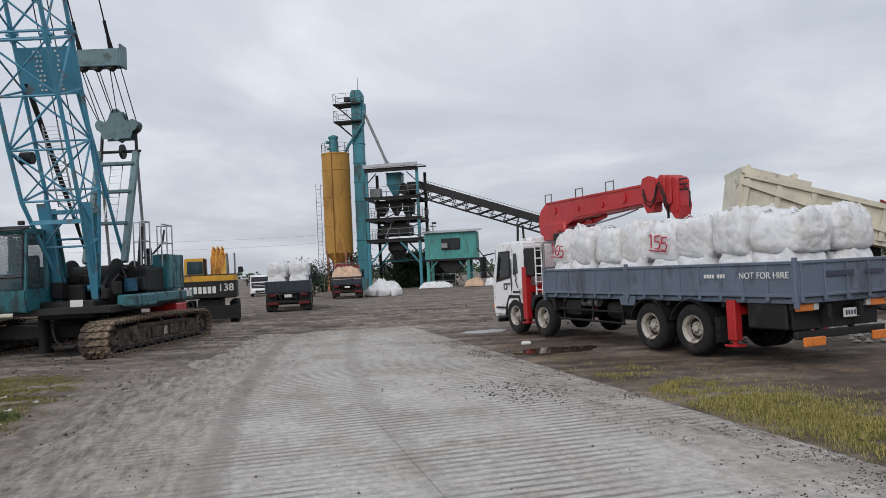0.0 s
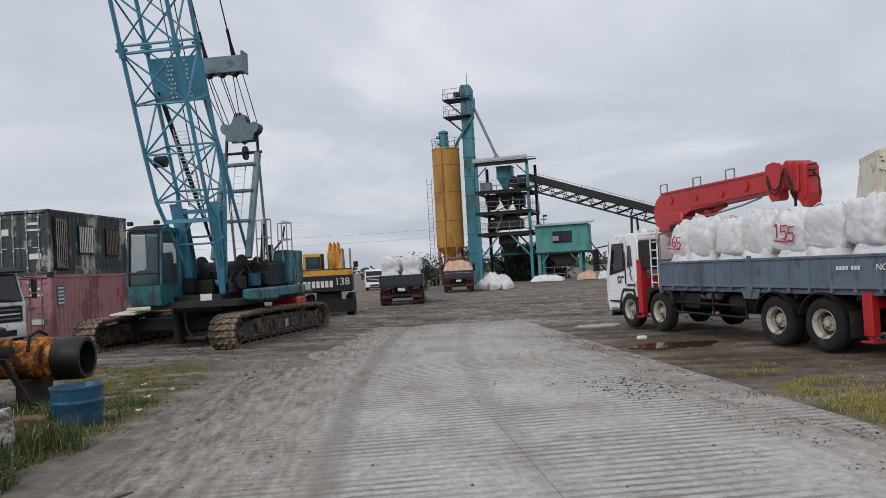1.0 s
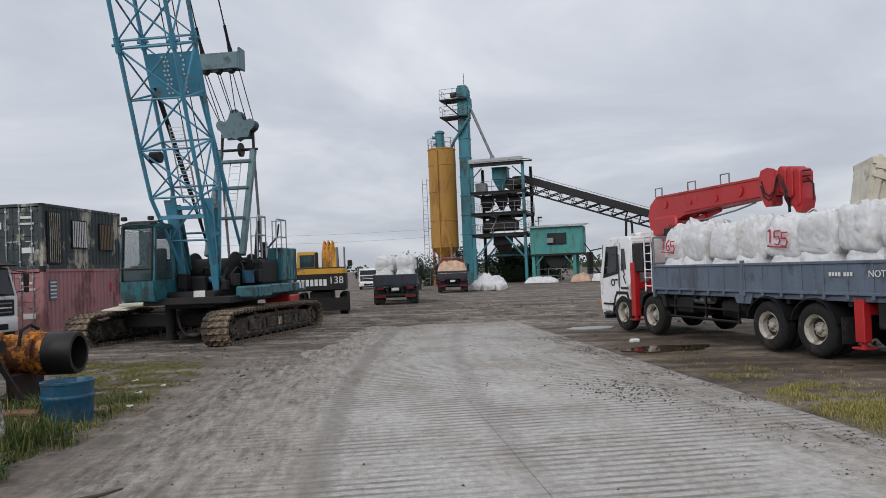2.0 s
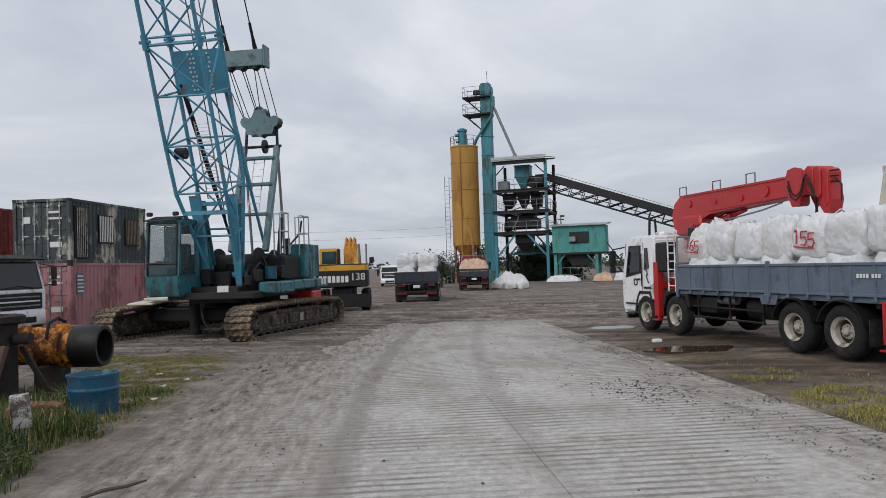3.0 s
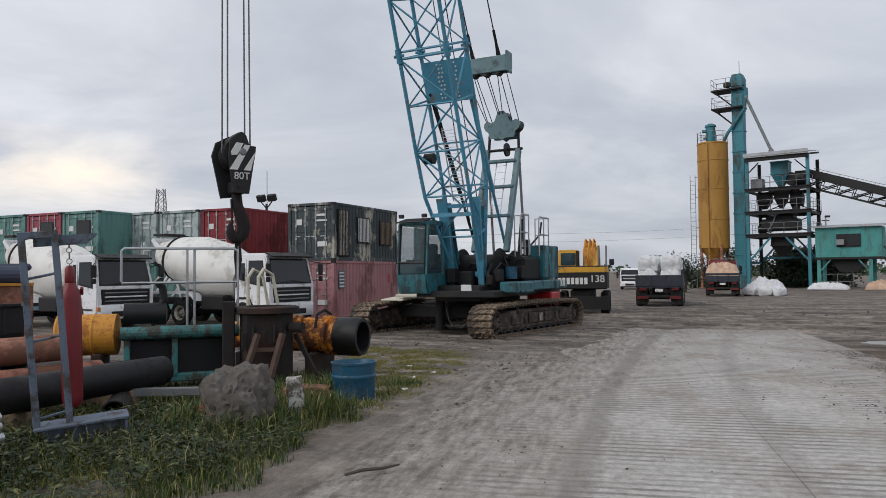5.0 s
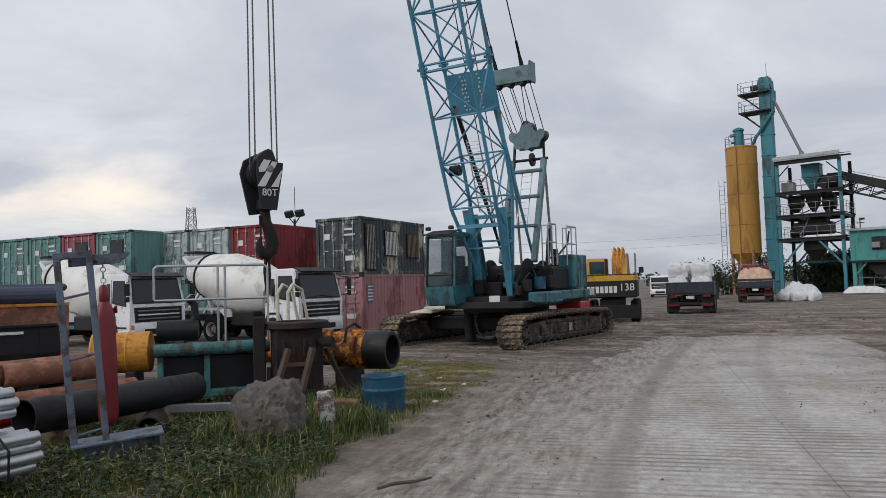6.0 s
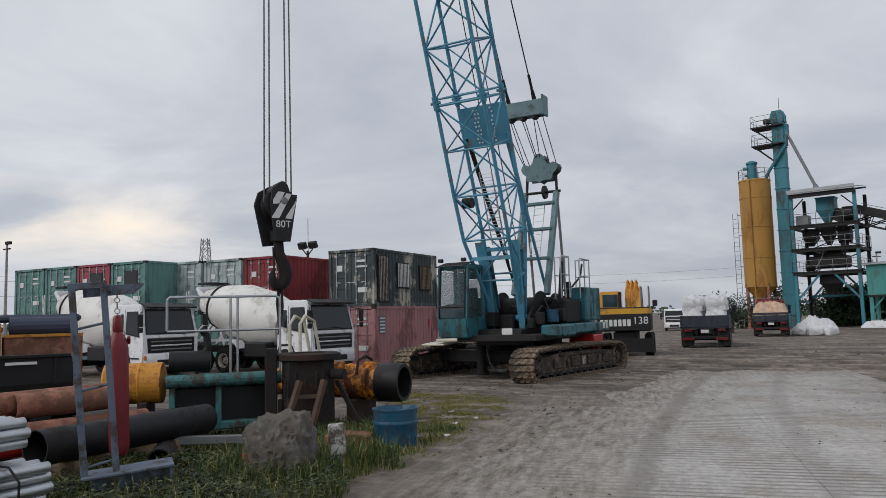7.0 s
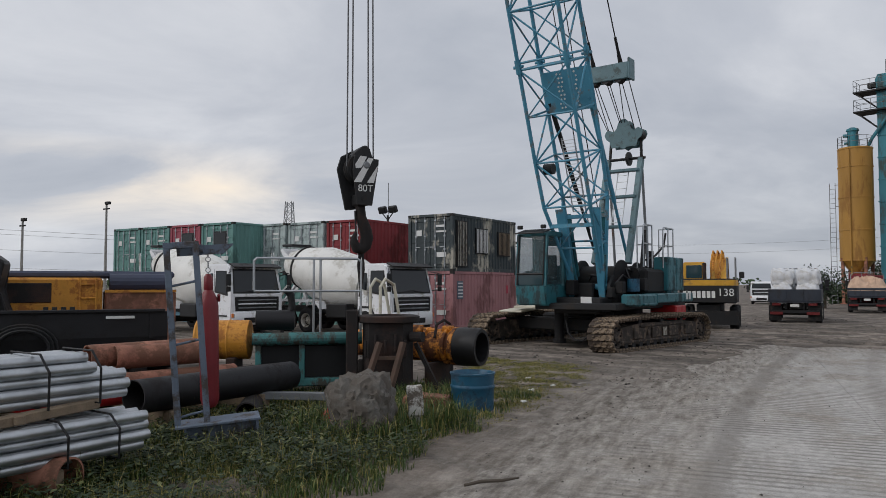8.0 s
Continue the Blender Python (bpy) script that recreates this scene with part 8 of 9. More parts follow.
def build_drum():
    d = thing("drum", pose(-7.0, 9.62, 0, 0, 0, 0), "cut-down blue plastic drum standing in the grass", "drum")
    bm = B()
    lathe(bm, (0, 0, 0), (0, 0, 1), [(0, 0.30), (0.02, 0.325), (0.2, 0.335), (0.36, 0.34), (0.38, 0.355), (0.41, 0.355), (0.43, 0.34), (0.58, 0.345), (0.585, 0.36), (0.615, 0.36), (0.62, 0.34), (0.6, 0.325), (0.1, 0.315), (0.08, 0.05)], 36)
    part("shell", bm, "drum_blue", d, smooth=True)


def build_stand():
    s = thing("hoist_stand", pose(-8.13, 5.36, 0, 0, -4.5, 55), "blue-grey steel stand on a plate holding a red cylinder", "stand")
    # local x runs along the frame, local y away from the road
    for x in (-0.17, 0.17):
        bm = B()
        box(bm, (x, 0, 1.38), (0.075, 0.075, 2.2), 0.006)
        part("upright", bm, "stand_grey", s)
    bm = B()
    box(bm, (0, 0, 2.49), (0.42, 0.08, 0.08), 0.006)
    part("top_bar", bm, "stand_grey", s)
    for z in (2.02, 1.3, 0.42):
        bm = B()
        rod(bm, (-0.17, 0, z - 0.03), (0.17, 0, z + 0.02), 0.016, seg=6)
        part("rung", bm, "stand_grey", s)
    bm = B()
    prism(bm, [(-0.06, 2.36), (0.5, 2.36), (0.62, 2.46), (0.62, 2.48), (-0.06, 2.48)], "y", 0.10, 0.16)
    box(bm, (0.2, 0.3, 2.44), (0.12, 0.5, 0.1), 0.01)
    part("arm", bm, "stand_grey", s)
    bm = B()
    box(bm, (0.3, 0.1, 0.285), (1.0, 0.52, 0.03), 0.005)
    part("base_plate", bm, "stand_grey", s)
    bm = B()
    box(bm, (0.34, -0.02, 0.10), (0.86, 0.03, 0.36))
    for x in (-0.08, 0.34, 0.76):
        box(bm, (x, 0.1, 0.10), (0.03, 0.44, 0.36))
    part("base_web", bm, "stand_grey", s)
    g = thing("gas_cylinder", pose(-8.5, 5.84, 0, 0, -1.5, 55), "dark red gas cylinder hung upright on a chain", "cylinder")
    bm = B()
    lathe(bm, (0, 0, 0.4), (0, 0, 1), [(0, 0.07), (0.04, 0.105), (0.12, 0.12), (1.32, 0.126), (1.42, 0.11), (1.5, 0.07), (1.53, 0.05)], 28)
    part("body", bm, "red_dark", g, smooth=True)
    bm = B()
    lathe(bm, (0, 0, 1.92), (0, 0, 1), [(0, 0.05), (0.02, 0.06), (0.18, 0.055), (0.22, 0.03)], 16)
    part("cap", bm, "red_dark", g, smooth=True)
    bm = B()
    rod(bm, (0.13, 0.02, 1.78), (0.13, -0.04, 1.86), 0.02, seg=8)
    part("lug", bm, "red_dark", g)
    for i in range(5):
        bm = B()
        z = 2.12 + i * 0.07
        lathe(bm, (0, 0, z), ((0, 1, 0) if i % 2 else (1, 0, 0)), [(-0.008, 0.026), (-0.008, 0.036), (0.008, 0.036), (0.008, 0.026), (-0.008, 0.026)], 10, False)
        part("chain_link", bm, "steel_grey", g)


def build_pipes():
    def one(name, a, e, r, mat, label, wall=0.02):
        bm = B()
        pipe_mesh(bm, a, e, r, wall)
        return solid(name, bm, mat, label, "pipe", smooth=True)
    one("pipe", (-9.13, 5.12, 0.55), (-9.56, 8.08, 0.52), 0.225, "pipe_black", "large black coated steel pipe lying on timbers", 0.015)
    one("pipe", (-10.72, 5.3, 0.96), (-10.6, 7.0, 0.97), 0.17, "rust_pipe", "rust-red steel pipe on the stack")
    one("pipe", (-10.55, 5.62, 0.93), (-10.22, 7.05, 0.95), 0.175, "rust_pipe", "rusting pipe with flaking tan coating")
    one("pipe", (-10.3, 4.2, 0.60), (-10.15, 7.4, 0.58), 0.15, "rust_pipe", "long rusty pipe under the stack")
    one("pipe", (-9.9, 3.9, 0.50), (-9.75, 6.1, 0.50), 0.13, "red", "red painted pipe under the stack")
    one("pipe", (-10.65, 4.0, 0.42), (-10.5, 8.6, 0.42), 0.2, "rust", "dark rusted pipe at the foot of the stack")
    one("pipe", (-8.78, 6.62, 0.17), (-9.7, 7.5, 0.17), 0.165, "rust", "short rusted pipe end in the weeds")
    one("pipe", (-7.22, 3.42, 0.17), (-8.3, 2.9, 0.17), 0.2, "rust_pipe", "rust-brown pipe end under galvanised tubes")
    for x, y in ((-9.2, 5.6), (-9.45, 7.3)):
        bm = B()
        box(bm, (0, 0, 0.16), (1.2, 0.2, 0.32), 0.015)
        solid("timber_bearer", bm, "wood", "weathered timber bearer under pipes", "timber", m=pose(x - 0.45, y, 0, 0, 0, 8))
    for y in (5.0, 6.6):
        bm = B()
        box(bm, (0, 0, 0.1), (1.4, 0.16, 0.24), 0.015)
        solid("timber_bearer", bm, "wood", "weathered timber bearer under pipes", "timber", m=pose(-10.45, y, 0, 0, 0, 5))
    # galvanised tubes in two strapped bundles
    rnd = random.Random(8)
    tube = None
    for what, x0, z0, cols, rows, end in (("lower", -7.62, 0.33, 5, 4, 4.28), ("upper", -7.86, 0.86, 5, 5, 4.2)):
        b = thing("tube_bundle", pose(x0, end, z0, 0, 0, 5), "strapped bundle of galvanised steel tubes" + (" on timber" if what == "upper" else " near the ground"), "tubes", "galvanised tube bundles")
        for i in range(rows):
            for j in range(cols):
                if tube is None:
                    bm = B()
                    pipe_mesh(bm, (0, 0, 0), (0, -6.0, 0), 0.054, 0.006, 14)
                    tube = finish(bm, "tube", "galv", True)
                ob = new("tube", tube)
                ob.parent = b
                out_by = rnd.uniform(-0.05, 0.05)
                if what == "upper" and i >= 3:
                    out_by -= 0.42
                ob.matrix_basis = pose((j - cols / 2) * 0.112 + (i % 2) * 0.056 - i * 0.012, out_by, 0.0 + i * 0.098, rnd.uniform(-0.3, 0.3), 0, rnd.uniform(-0.5, 0.5))
        for y in (-0.42, -0.95):
            bm = B()
            w, h = cols * 0.112 / 2 + 0.03, rows * 0.098
            path(bm, [(-w - 0.05, y, -0.06), (w + 0.02, y + 0.03, -0.06), (w + 0.04, y + 0.02, h * 0.6), (w - 0.06, y - 0.02, h - 0.02), (-w, y, h - 0.02), (-w - 0.05, y, -0.06)], 0.012, 6)
            part("strap", bm, "black", b)
    bm = B()
    box(bm, (0, 0, 0), (0.09, 1.3, 0.1), 0.012)
    solid("timber_batten", bm, "wood", "split timber batten between tube bundles", "timber", m=pose(-7.5, 3.25, 0.76, 2, 4, 12))
    for y in (3.3, 0.5):
        bm = B()
        box(bm, (0, 0, 0.13), (1.0, 0.12, 0.26), 0.012)
        solid("timber_bearer", bm, "wood", "timber bearer under tube bundles", "timber", m=pose(-7.75, y, 0, 0, 0, 3))
        bm = B()
        box(bm, (0, 0, 0), (0.9, 0.1, 0.09), 0.012)
        solid("timber_bearer", bm, "wood", "thin timber bearer between tube bundles", "timber", m=pose(-7.8, y - 0.3, 0.755, 0, 0, 3))


def build_casing():
    c = thing("casing_stand", pose(-8.82, 9.6, 0, 0, 0, 42), "dark rusted steel casing with an A-shaped ladder frame", "casing")
    bm = B()
    prism(bm, [(-0.42, 0.05), (-0.3, -0.22), (0.28, -0.22), (0.46, 0.05), (0.46, 0.4), (0.28, 0.62), (-0.3, 0.62), (-0.42, 0.4)], "z", 0.08, 1.36)
    part("casing", bm, "rust", c)
    bm = B()
    lathe(bm, (0.02, 0.2, 1.33), (0, 0, 1), [(0, 0.50), (0.02, 0.56), (0.11, 0.56), (0.13, 0.52), (0.13, 0.34), (0.0, 0.32)], 28)
    part("top_flange", bm, "rust", c, smooth=True)
    for k in range(5):
        bm = B()
        box(bm, (-0.36 + k * 0.17, -0.235, 0.9 + 0.1 * (k % 2)), (0.05, 0.05, 0.3), 0.012)
        part("lug", bm, "rust", c)
    bm = B()
    box(bm, (-0.6, 0.0, 0.78), (0.2, 0.2, 1.56), 0.015)
    part("post", bm, "rust", c)
    for x0, x1 in ((-0.22, -0.44), (0.18, 0.0)):
        bm = B()
        bar(bm, (x0 + 0.1, -0.34, 1.02), (x1, -0.56, 0.02), 0.1, 0.07)
        part("ladder_leg", bm, "wood_dark", c)
    for z in (0.34, 0.76):
        bm = B()
        bar(bm, (-0.36 + z * 0.26, -0.5 + z * 0.2, z), (0.08 + z * 0.2, -0.5 + z * 0.2, z), 0.08, 0.06)
        part("ladder_rung", bm, "wood_dark", c)
    bm = B()
    bar(bm, (0.5, 0.0, 0.98), (0.98, -0.2, 0.02), 0.07, 0.07)
    part("strut", bm, "rust", c)
    bm = B()
    rod(bm, (0.42, -0.1, 1.1), (0.62, -0.22, 1.1), 0.09, seg=12)
    part("spigot", bm, "rust", c)


def build_orange_pipes():
    p = thing("concrete_pipe", pose(-8.05, 11.38, 0, 0, 0, 10), "orange steel drill pipe with a black flanged end, rusting", "pipe")
    bm = B()
    lathe(bm, (-2.9, 0, 0.83), (1, 0, 0), [(0, 0.26), (1.0, 0.26), (1.02, 0.30), (2.3, 0.30), (2.34, 0.36), (2.42, 0.36), (2.44, 0.3)], 32, False)
    part("body", bm, "orange", p, smooth=True)
    bm = B()
    lathe(bm, (-0.5, 0, 0.83), (1, 0, 0), [(0, 0.34), (0.04, 0.36), (0.42, 0.36), (0.5, 0.34), (0.5, 0.28), (0.1, 0.27), (0.08, 0.05)], 32)
    part("end_ring", bm, "black", p, smooth=True)
    for a in range(8):
        bm = B()
        y, z = 0.33 * math.cos(a * math.pi / 4), 0.33 * math.sin(a * math.pi / 4)
        rod(bm, (-0.56, y, 0.83 + z), (-0.44, y, 0.83 + z), 0.025, seg=6)
        part("bolt", bm, "rust", p)
    bm = B()
    rod(bm, (-2.4, -0.2, 1.18), (-1.2, -0.12, 1.12), 0.1, seg=14)
    rod(bm, (-1.3, -0.1, 1.12), (-0.7, 0.0, 1.08), 0.06, seg=10)
    box(bm, (-0.7, 0.0, 1.16), (0.2, 0.24, 0.12), 0.03)
    part("ram", bm, "orange", p)
    for x in (-1.75, -1.15, -0.72):
        bm = B()
        lathe(bm, (x, 0, 0.83), (1, 0, 0), [(0, 0.29), (0.01, 0.35), (0.07, 0.35), (0.08, 0.29)], 32, False)
        part("flange_ring", bm, "orange", p, smooth=True)
    bm = B()
    path(bm, [(-0.85, -0.28, 1.0), (-0.85, -0.2, 1.24), (-0.8, 0.0, 1.32), (-0.78, 0.2, 1.24), (-0.78, 0.28, 1.0)], 0.028, 8)
    part("lifting_loop", bm, "rust", p)
    for x in (-0.9, -2.4):
        bm = B()
        box(bm, (x, 0, 0.26), (0.16, 0.9, 0.55), 0.015)
        part("saddle", bm, "rust", p)
    q = thing("orange_tank", pose(-11.0, 8.35, 0, 0, 0, 42), "yellow-orange steel tank lying on timber", "tank")
    bm = B()
    lathe(bm, (-0.9, 0, 1.02), (1, 0, 0), [(0.03, 0.05), (0.03, 0.29), (0.0, 0.30), (0.0, 0.345), (0.03, 0.36), (0.06, 0.345), (0.55, 0.345), (0.57, 0.36), (0.60, 0.345), (0.92, 0.345), (0.92, 0.05)], 28)
    part("shell", bm, "orange_clean", q, smooth=False)
    for x in (-0.7, -0.25):
        bm = B()
        box(bm, (x, 0, 0.36), (0.16, 0.7, 0.72), 0.015)
        part("cradle", bm, "rust", q)


def build_power_pack():
    m = pose(-10.12, 8.95, 0, 0, 0, 49)          # x along its front
    e = thing("power_pack", m, "teal hydraulic power pack with a muffler and handrail", "machine")
    bm = B()
    box(bm, (0, 0.35, 1.0), (1.9, 0.9, 0.14), 0.03)
    rod(bm, (-0.95, -0.1, 1.05), (0.95, -0.1, 1.05), 0.11, seg=14)
    for x in (-0.85, -0.1, 0.8):
        box(bm, (x, -0.05, 0.65), (0.1, 0.1, 0.75), 0.01)
    box(bm, (0, 0.0, 0.28), (1.9, 0.2, 0.14), 0.02)
    part("frame", bm, "teal_old", e)
    bm = B()
    box(bm, (0.0, 0.45, 0.62), (1.7, 0.7, 0.64), 0.04)
    part("housing", bm, "black", e)
    bm = B()
    for x in (-0.9, 0.9):
        box(bm, (x, 0.3, 0.12), (0.12, 0.9, 0.2), 0.01)
    part("skid", bm, "rust", e)
    bm = B()
    lathe(bm, (-0.92, 0.25, 1.36), (1, 0, 0), [(0, 0.08), (0.01, 0.18), (0.68, 0.18), (0.7, 0.08)], 24)
    part("muffler", bm, "pipe_black", e, smooth=True)
    bm = B()
    path(bm, [(-0.35, 0.25, 1.4), (-0.28, 0.25, 1.6), (-0.3, 0.25, 1.8), (-0.4, 0.25, 1.92)], 0.065, 12)
    part("exhaust", bm, "pipe_black", e)
    for x in (-0.8, -0.45):
        bm = B()
        box(bm, (x, 0.25, 1.12), (0.06, 0.16, 0.12))
        part("bracket", bm, "rust", e)
    bm = B()
    for y in (0.15,):
        path(bm, [(-0.95, y, 1.9), (-0.95, y, 2.42), (-0.9, y, 2.47), (0.88, y, 2.47), (0.95, y, 2.42), (0.95, y, 1.1)], 0.024, 8)
        rod(bm, (-0.95, y, 1.88), (0.95, y, 1.88), 0.022, seg=8)
        for x in (0.1, 0.22):
            rod(bm, (x, y, 1.05), (x, y, 2.47), 0.022, seg=8)
    part("handrail", bm, "galv", e)
    bm = B()
    for x in (1.12, 1.3):
        path(bm, [(x, 0.1, 1.1), (x, 0.1, 1.95), (x + 0.1, 0.2, 2.1), (x + 0.3, 0.5, 2.0), (x + 0.45, 0.6, 1.2)], 0.03, 8)
    part("hoop", bm, "cream", e, "pale yellow hoop rail")
    bm = B()
    box(bm, (0, 0, 0.2), (1.7, 0.14, 0.12), 0.01)
    solid("steel_beam", bm, "steel_grey", "grey steel beam lying in the grass", "beam", m=pose(-8.9, 8.0, 0.05, 0, 3, 52))


def build_left_machines():
    t = thing("steel_trough", pose(-14.35, 7.0, 0, 0, 0, 64), "long black steel trough with a hose coiled over it", "trough")
    bm = B()
    prism(bm, [(-0.5, 1.0), (-0.42, 0.6), (0.42, 0.6), (0.5, 1.0), (0.5, 1.48), (-0.5, 1.48)], "x", -4.2, 1.5)
    for x in (-3.4, -1.8, -0.2, 1.2):
        box(bm, (x, -0.5, 1.22), (0.06, 0.06, 0.5))
    box(bm, (-1.4, -0.52, 1.5), (5.7, 0.1, 0.06), 0.01)
    part("body", bm, "pipe_black", t)
    for x in (-3.2, -1.0, 1.0):
        bm = B()
        box(bm, (x, 0, 0.3), (0.3, 0.9, 0.6), 0.02)
        part("foot", bm, "rust", t)
    bm = B()
    box(bm, (0.65, -0.56, 1.38), (0.5, 0.02, 0.05))
    part("label_plate", bm, "mark_white", t)
    bm = B()
    for k in range(3):
        path(bm, [(-0.95 + 0.55 * math.cos(a) * (1 - 0.12 * k), -0.58 - 0.05 * k, 0.85 + 0.42 * math.sin(a) * (1 - 0.12 * k)) for a in np.linspace(-0.3, math.pi + 0.3, 14)], 0.03, 6)
    path(bm, [(-0.4, -0.6, 0.75), (0.4, -0.62, 0.7), (1.2, -0.6, 0.66)], 0.025, 6)
    part("hose", bm, "black", t)
    o = thing("drill_rig_body", pose(-17.2, 8.0, 0, 0, 0, 64), "orange machine body with brown side panels and a ladder", "machine")
    bm = B()
    box(bm, (-0.5, 0, 1.35), (2.5, 1.6, 1.6), 0.05)
    part("body", bm, "orange_clean", o)
    bm = B()
    box(bm, (-0.75, -0.81, 1.82), (1.0, 0.03, 0.42), 0.01)
    part("side_panel", bm, "rust", o)
    bm = B()
    box(bm, (1.55, 0, 1.2), (1.5, 1.5, 1.3), 0.04)
    part("rear_body", bm, "rust_pipe", o)
    bm = B()
    box(bm, (1.55, -0.77, 1.85), (1.5, 0.05, 0.06))
    part("edge_rail", bm, "orange_clean", o)
    bm = B()
    for x in (0.3, 0.62):
        rod(bm, (x, -0.84, 0.6), (x, -0.84, 2.15), 0.025, seg=6)
    for i in range(5):
        rod(bm, (0.3, -0.84, 0.8 + i * 0.3), (0.62, -0.84, 0.8 + i * 0.3), 0.02, seg=6)
    part("ladder", bm, "orange_clean", o)
    bm = B()
    for k in range(4):
        box(bm, (-0.35 + k * 0.17, -0.812, 1.45), (0.1, 0.012, 0.13))
    for k in range(4):
        box(bm, (-1.6 + k * 0.15, -0.812, 1.78), (0.1, 0.012, 0.14))
    part("lettering", bm, "mark_black", o, "dark lettering that cannot be read")
    bm = B()
    box(bm, (0.2, 0.2, 2.22), (4.2, 1.2, 0.16), 0.05)
    rod(bm, (0.9, -0.4, 2.05), (2.2, -0.4, 2.05), 0.2, seg=14)
    part("top_deck", bm, "mark_dark", o)
    bm = B()
    box(bm, (0.4, 0, 0.35), (4.0, 1.5, 0.5), 0.1)
    part("skid_base", bm, "chassis", o)
    k = thing("crusher_jaw", pose(-16.6, 6.1, 0, 0, 0, 60), "dark steel machine part with a notched top", "machine")
    bm = B()
    prism(bm, [(-0.9, 0.0), (0.55, 0.0), (0.5, 1.4), (0.3, 1.9), (0.42, 2.45), (0.2, 2.62), (0.05, 2.5), (-0.1, 2.65), (-0.35, 2.55), (-0.4, 2.1), (-0.9, 1.9)], "y", -0.4, 0.4)
    bmesh.ops.bevel(bm, geom=list(bm.edges), offset=0.04, segments=1, affect="EDGES")
    part("body", bm, "pipe_black", k)
    bm = B()
    rod(bm, (-0.9, -0.5, 1.6), (0.3, -0.5, 1.6), 0.25, seg=14)
    box(bm, (-0.3, -0.42, 1.0), (1.0, 0.1, 0.8), 0.03)
    part("cylinder", bm, "pipe_black", k)
    bm = B()
    for i in range(5):
        bar(bm, (-1 + i * 0.35, -0.3 + 0.2 * math.sin(i * 2), 0.06 + 0.05 * i), (0.9 + 0.1 * i, 0.4 * math.cos(i), 0.1 + 0.05 * i), 0.12, 0.04)
    solid("plank_pile", bm, "wood", "loose heap of grey planks behind the pipes", "planks", m=pose(-12.4, 8.2, 0, 0, 0, 50))
    bm = B()
    bmesh.ops.create_icosphere(bm, subdivisions=3, radius=0.17)
    for v in bm.verts:
        v.co *= 1 + 0.25 * noise.noise(v.co * 7)
        v.co.z = max(v.co.z * 0.9 + 0.13, 0)
    solid("plastic_float", bm, "red", "crumpled red plastic float in the weeds", "float", m=pose(-7.75, 7.35, 0), smooth=True)
    bm = B()
    box(bm, (0, 0, 0.12), (0.75, 0.5, 0.22), 0.02)
    box(bm, (0.1, -0.1, 0.26), (0.5, 0.34, 0.05), 0.01)
    solid("rusty_plate", bm, "rust_pipe", "rust-red steel plates stacked beside the blue drum", "plate", m=pose(-7.55, 9.15, 0, 0, 4, 30))


build_rock()
build_post()
build_drum()
build_stand()
build_pipes()
build_casing()
build_orange_pipes()
build_power_pack()
build_left_machines()


# ---- far things ----
def far_pole(x, y, h, label):
    p = thing("lamp_pole", pose(x, y, 0), label, "pole")
    bm = B()
    rod(bm, (0, 0, 0), (0, 0, h), 0.2, 0.12, 8)
    part("shaft", bm, "concrete", p)
    bm = B()
    box(bm, (0.3, 0, h - 0.2), (0.9, 0.4, 0.35), 0.05)
    box(bm, (0, 0, h - 0.9), (1.3, 0.2, 0.15))
    part("head", bm, "steel_dark", p)


far_pole(-92.5, 38.1, 9.8, "thin concrete lamp pole far across the fields")
far_pole(-88.7, 46.2, 12.2, "taller concrete lamp pole far across the fields")


def build_flood_mast():
    p = thing("floodlight_mast", pose(-40.4, 44.4, 0), "floodlight mast with two lamps behind the containers", "mast")
    bm = B()
    rod(bm, (0, 0, 0), (0, 0, 7.6), 0.13, 0.09, 8)
    rod(bm, (0.05, 0, 7.6), (0.05, 0, 10.2), 0.025, seg=5)
    for s in (-1, 1):
        bar(bm, (0, 0, 7.2), (s * 0.55, 0, 7.75), 0.07)
    part("shaft", bm, "steel_dark", p)
    for s in (-1, 1):
        bm = B()
        box(bm, (s * 0.55, 0, 8.05), (0.75, 0.4, 0.55), 0.06, Euler((0.4, 0, 0)).to_matrix())
        part("lamp", bm, "steel_dark", p)


def build_pylon():
    p = thing("power_pylon", pose(-229, 194, 0, 0, 0, 30), "distant steel lattice power pylon", "pylon")
    bm = B()
    for s in (-1, 1):
        for k in (-1, 1):
            rod(bm, (s * 3.0, k * 3.0, 0), (s * 1.2, k * 1.2, 35), 0.16, seg=5)
    for i in range(12):
        z0, z1 = i * 2.9, (i + 1) * 2.9
        w0, w1 = 3.0 - 1.8 * z0 / 35, 3.0 - 1.8 * z1 / 35
        for a, b_ in ((-1, 1), (1, -1)):
            for k in (-1, 1):
                rod(bm, (a * w0, k * w0, z0), (b_ * w1, k * w1, z1), 0.1, seg=4)
                rod(bm, (k * w0, a * w0, z0), (k * w1, b_ * w1, z1), 0.1, seg=4)
    part("lattice", bm, "steel_grey", p)


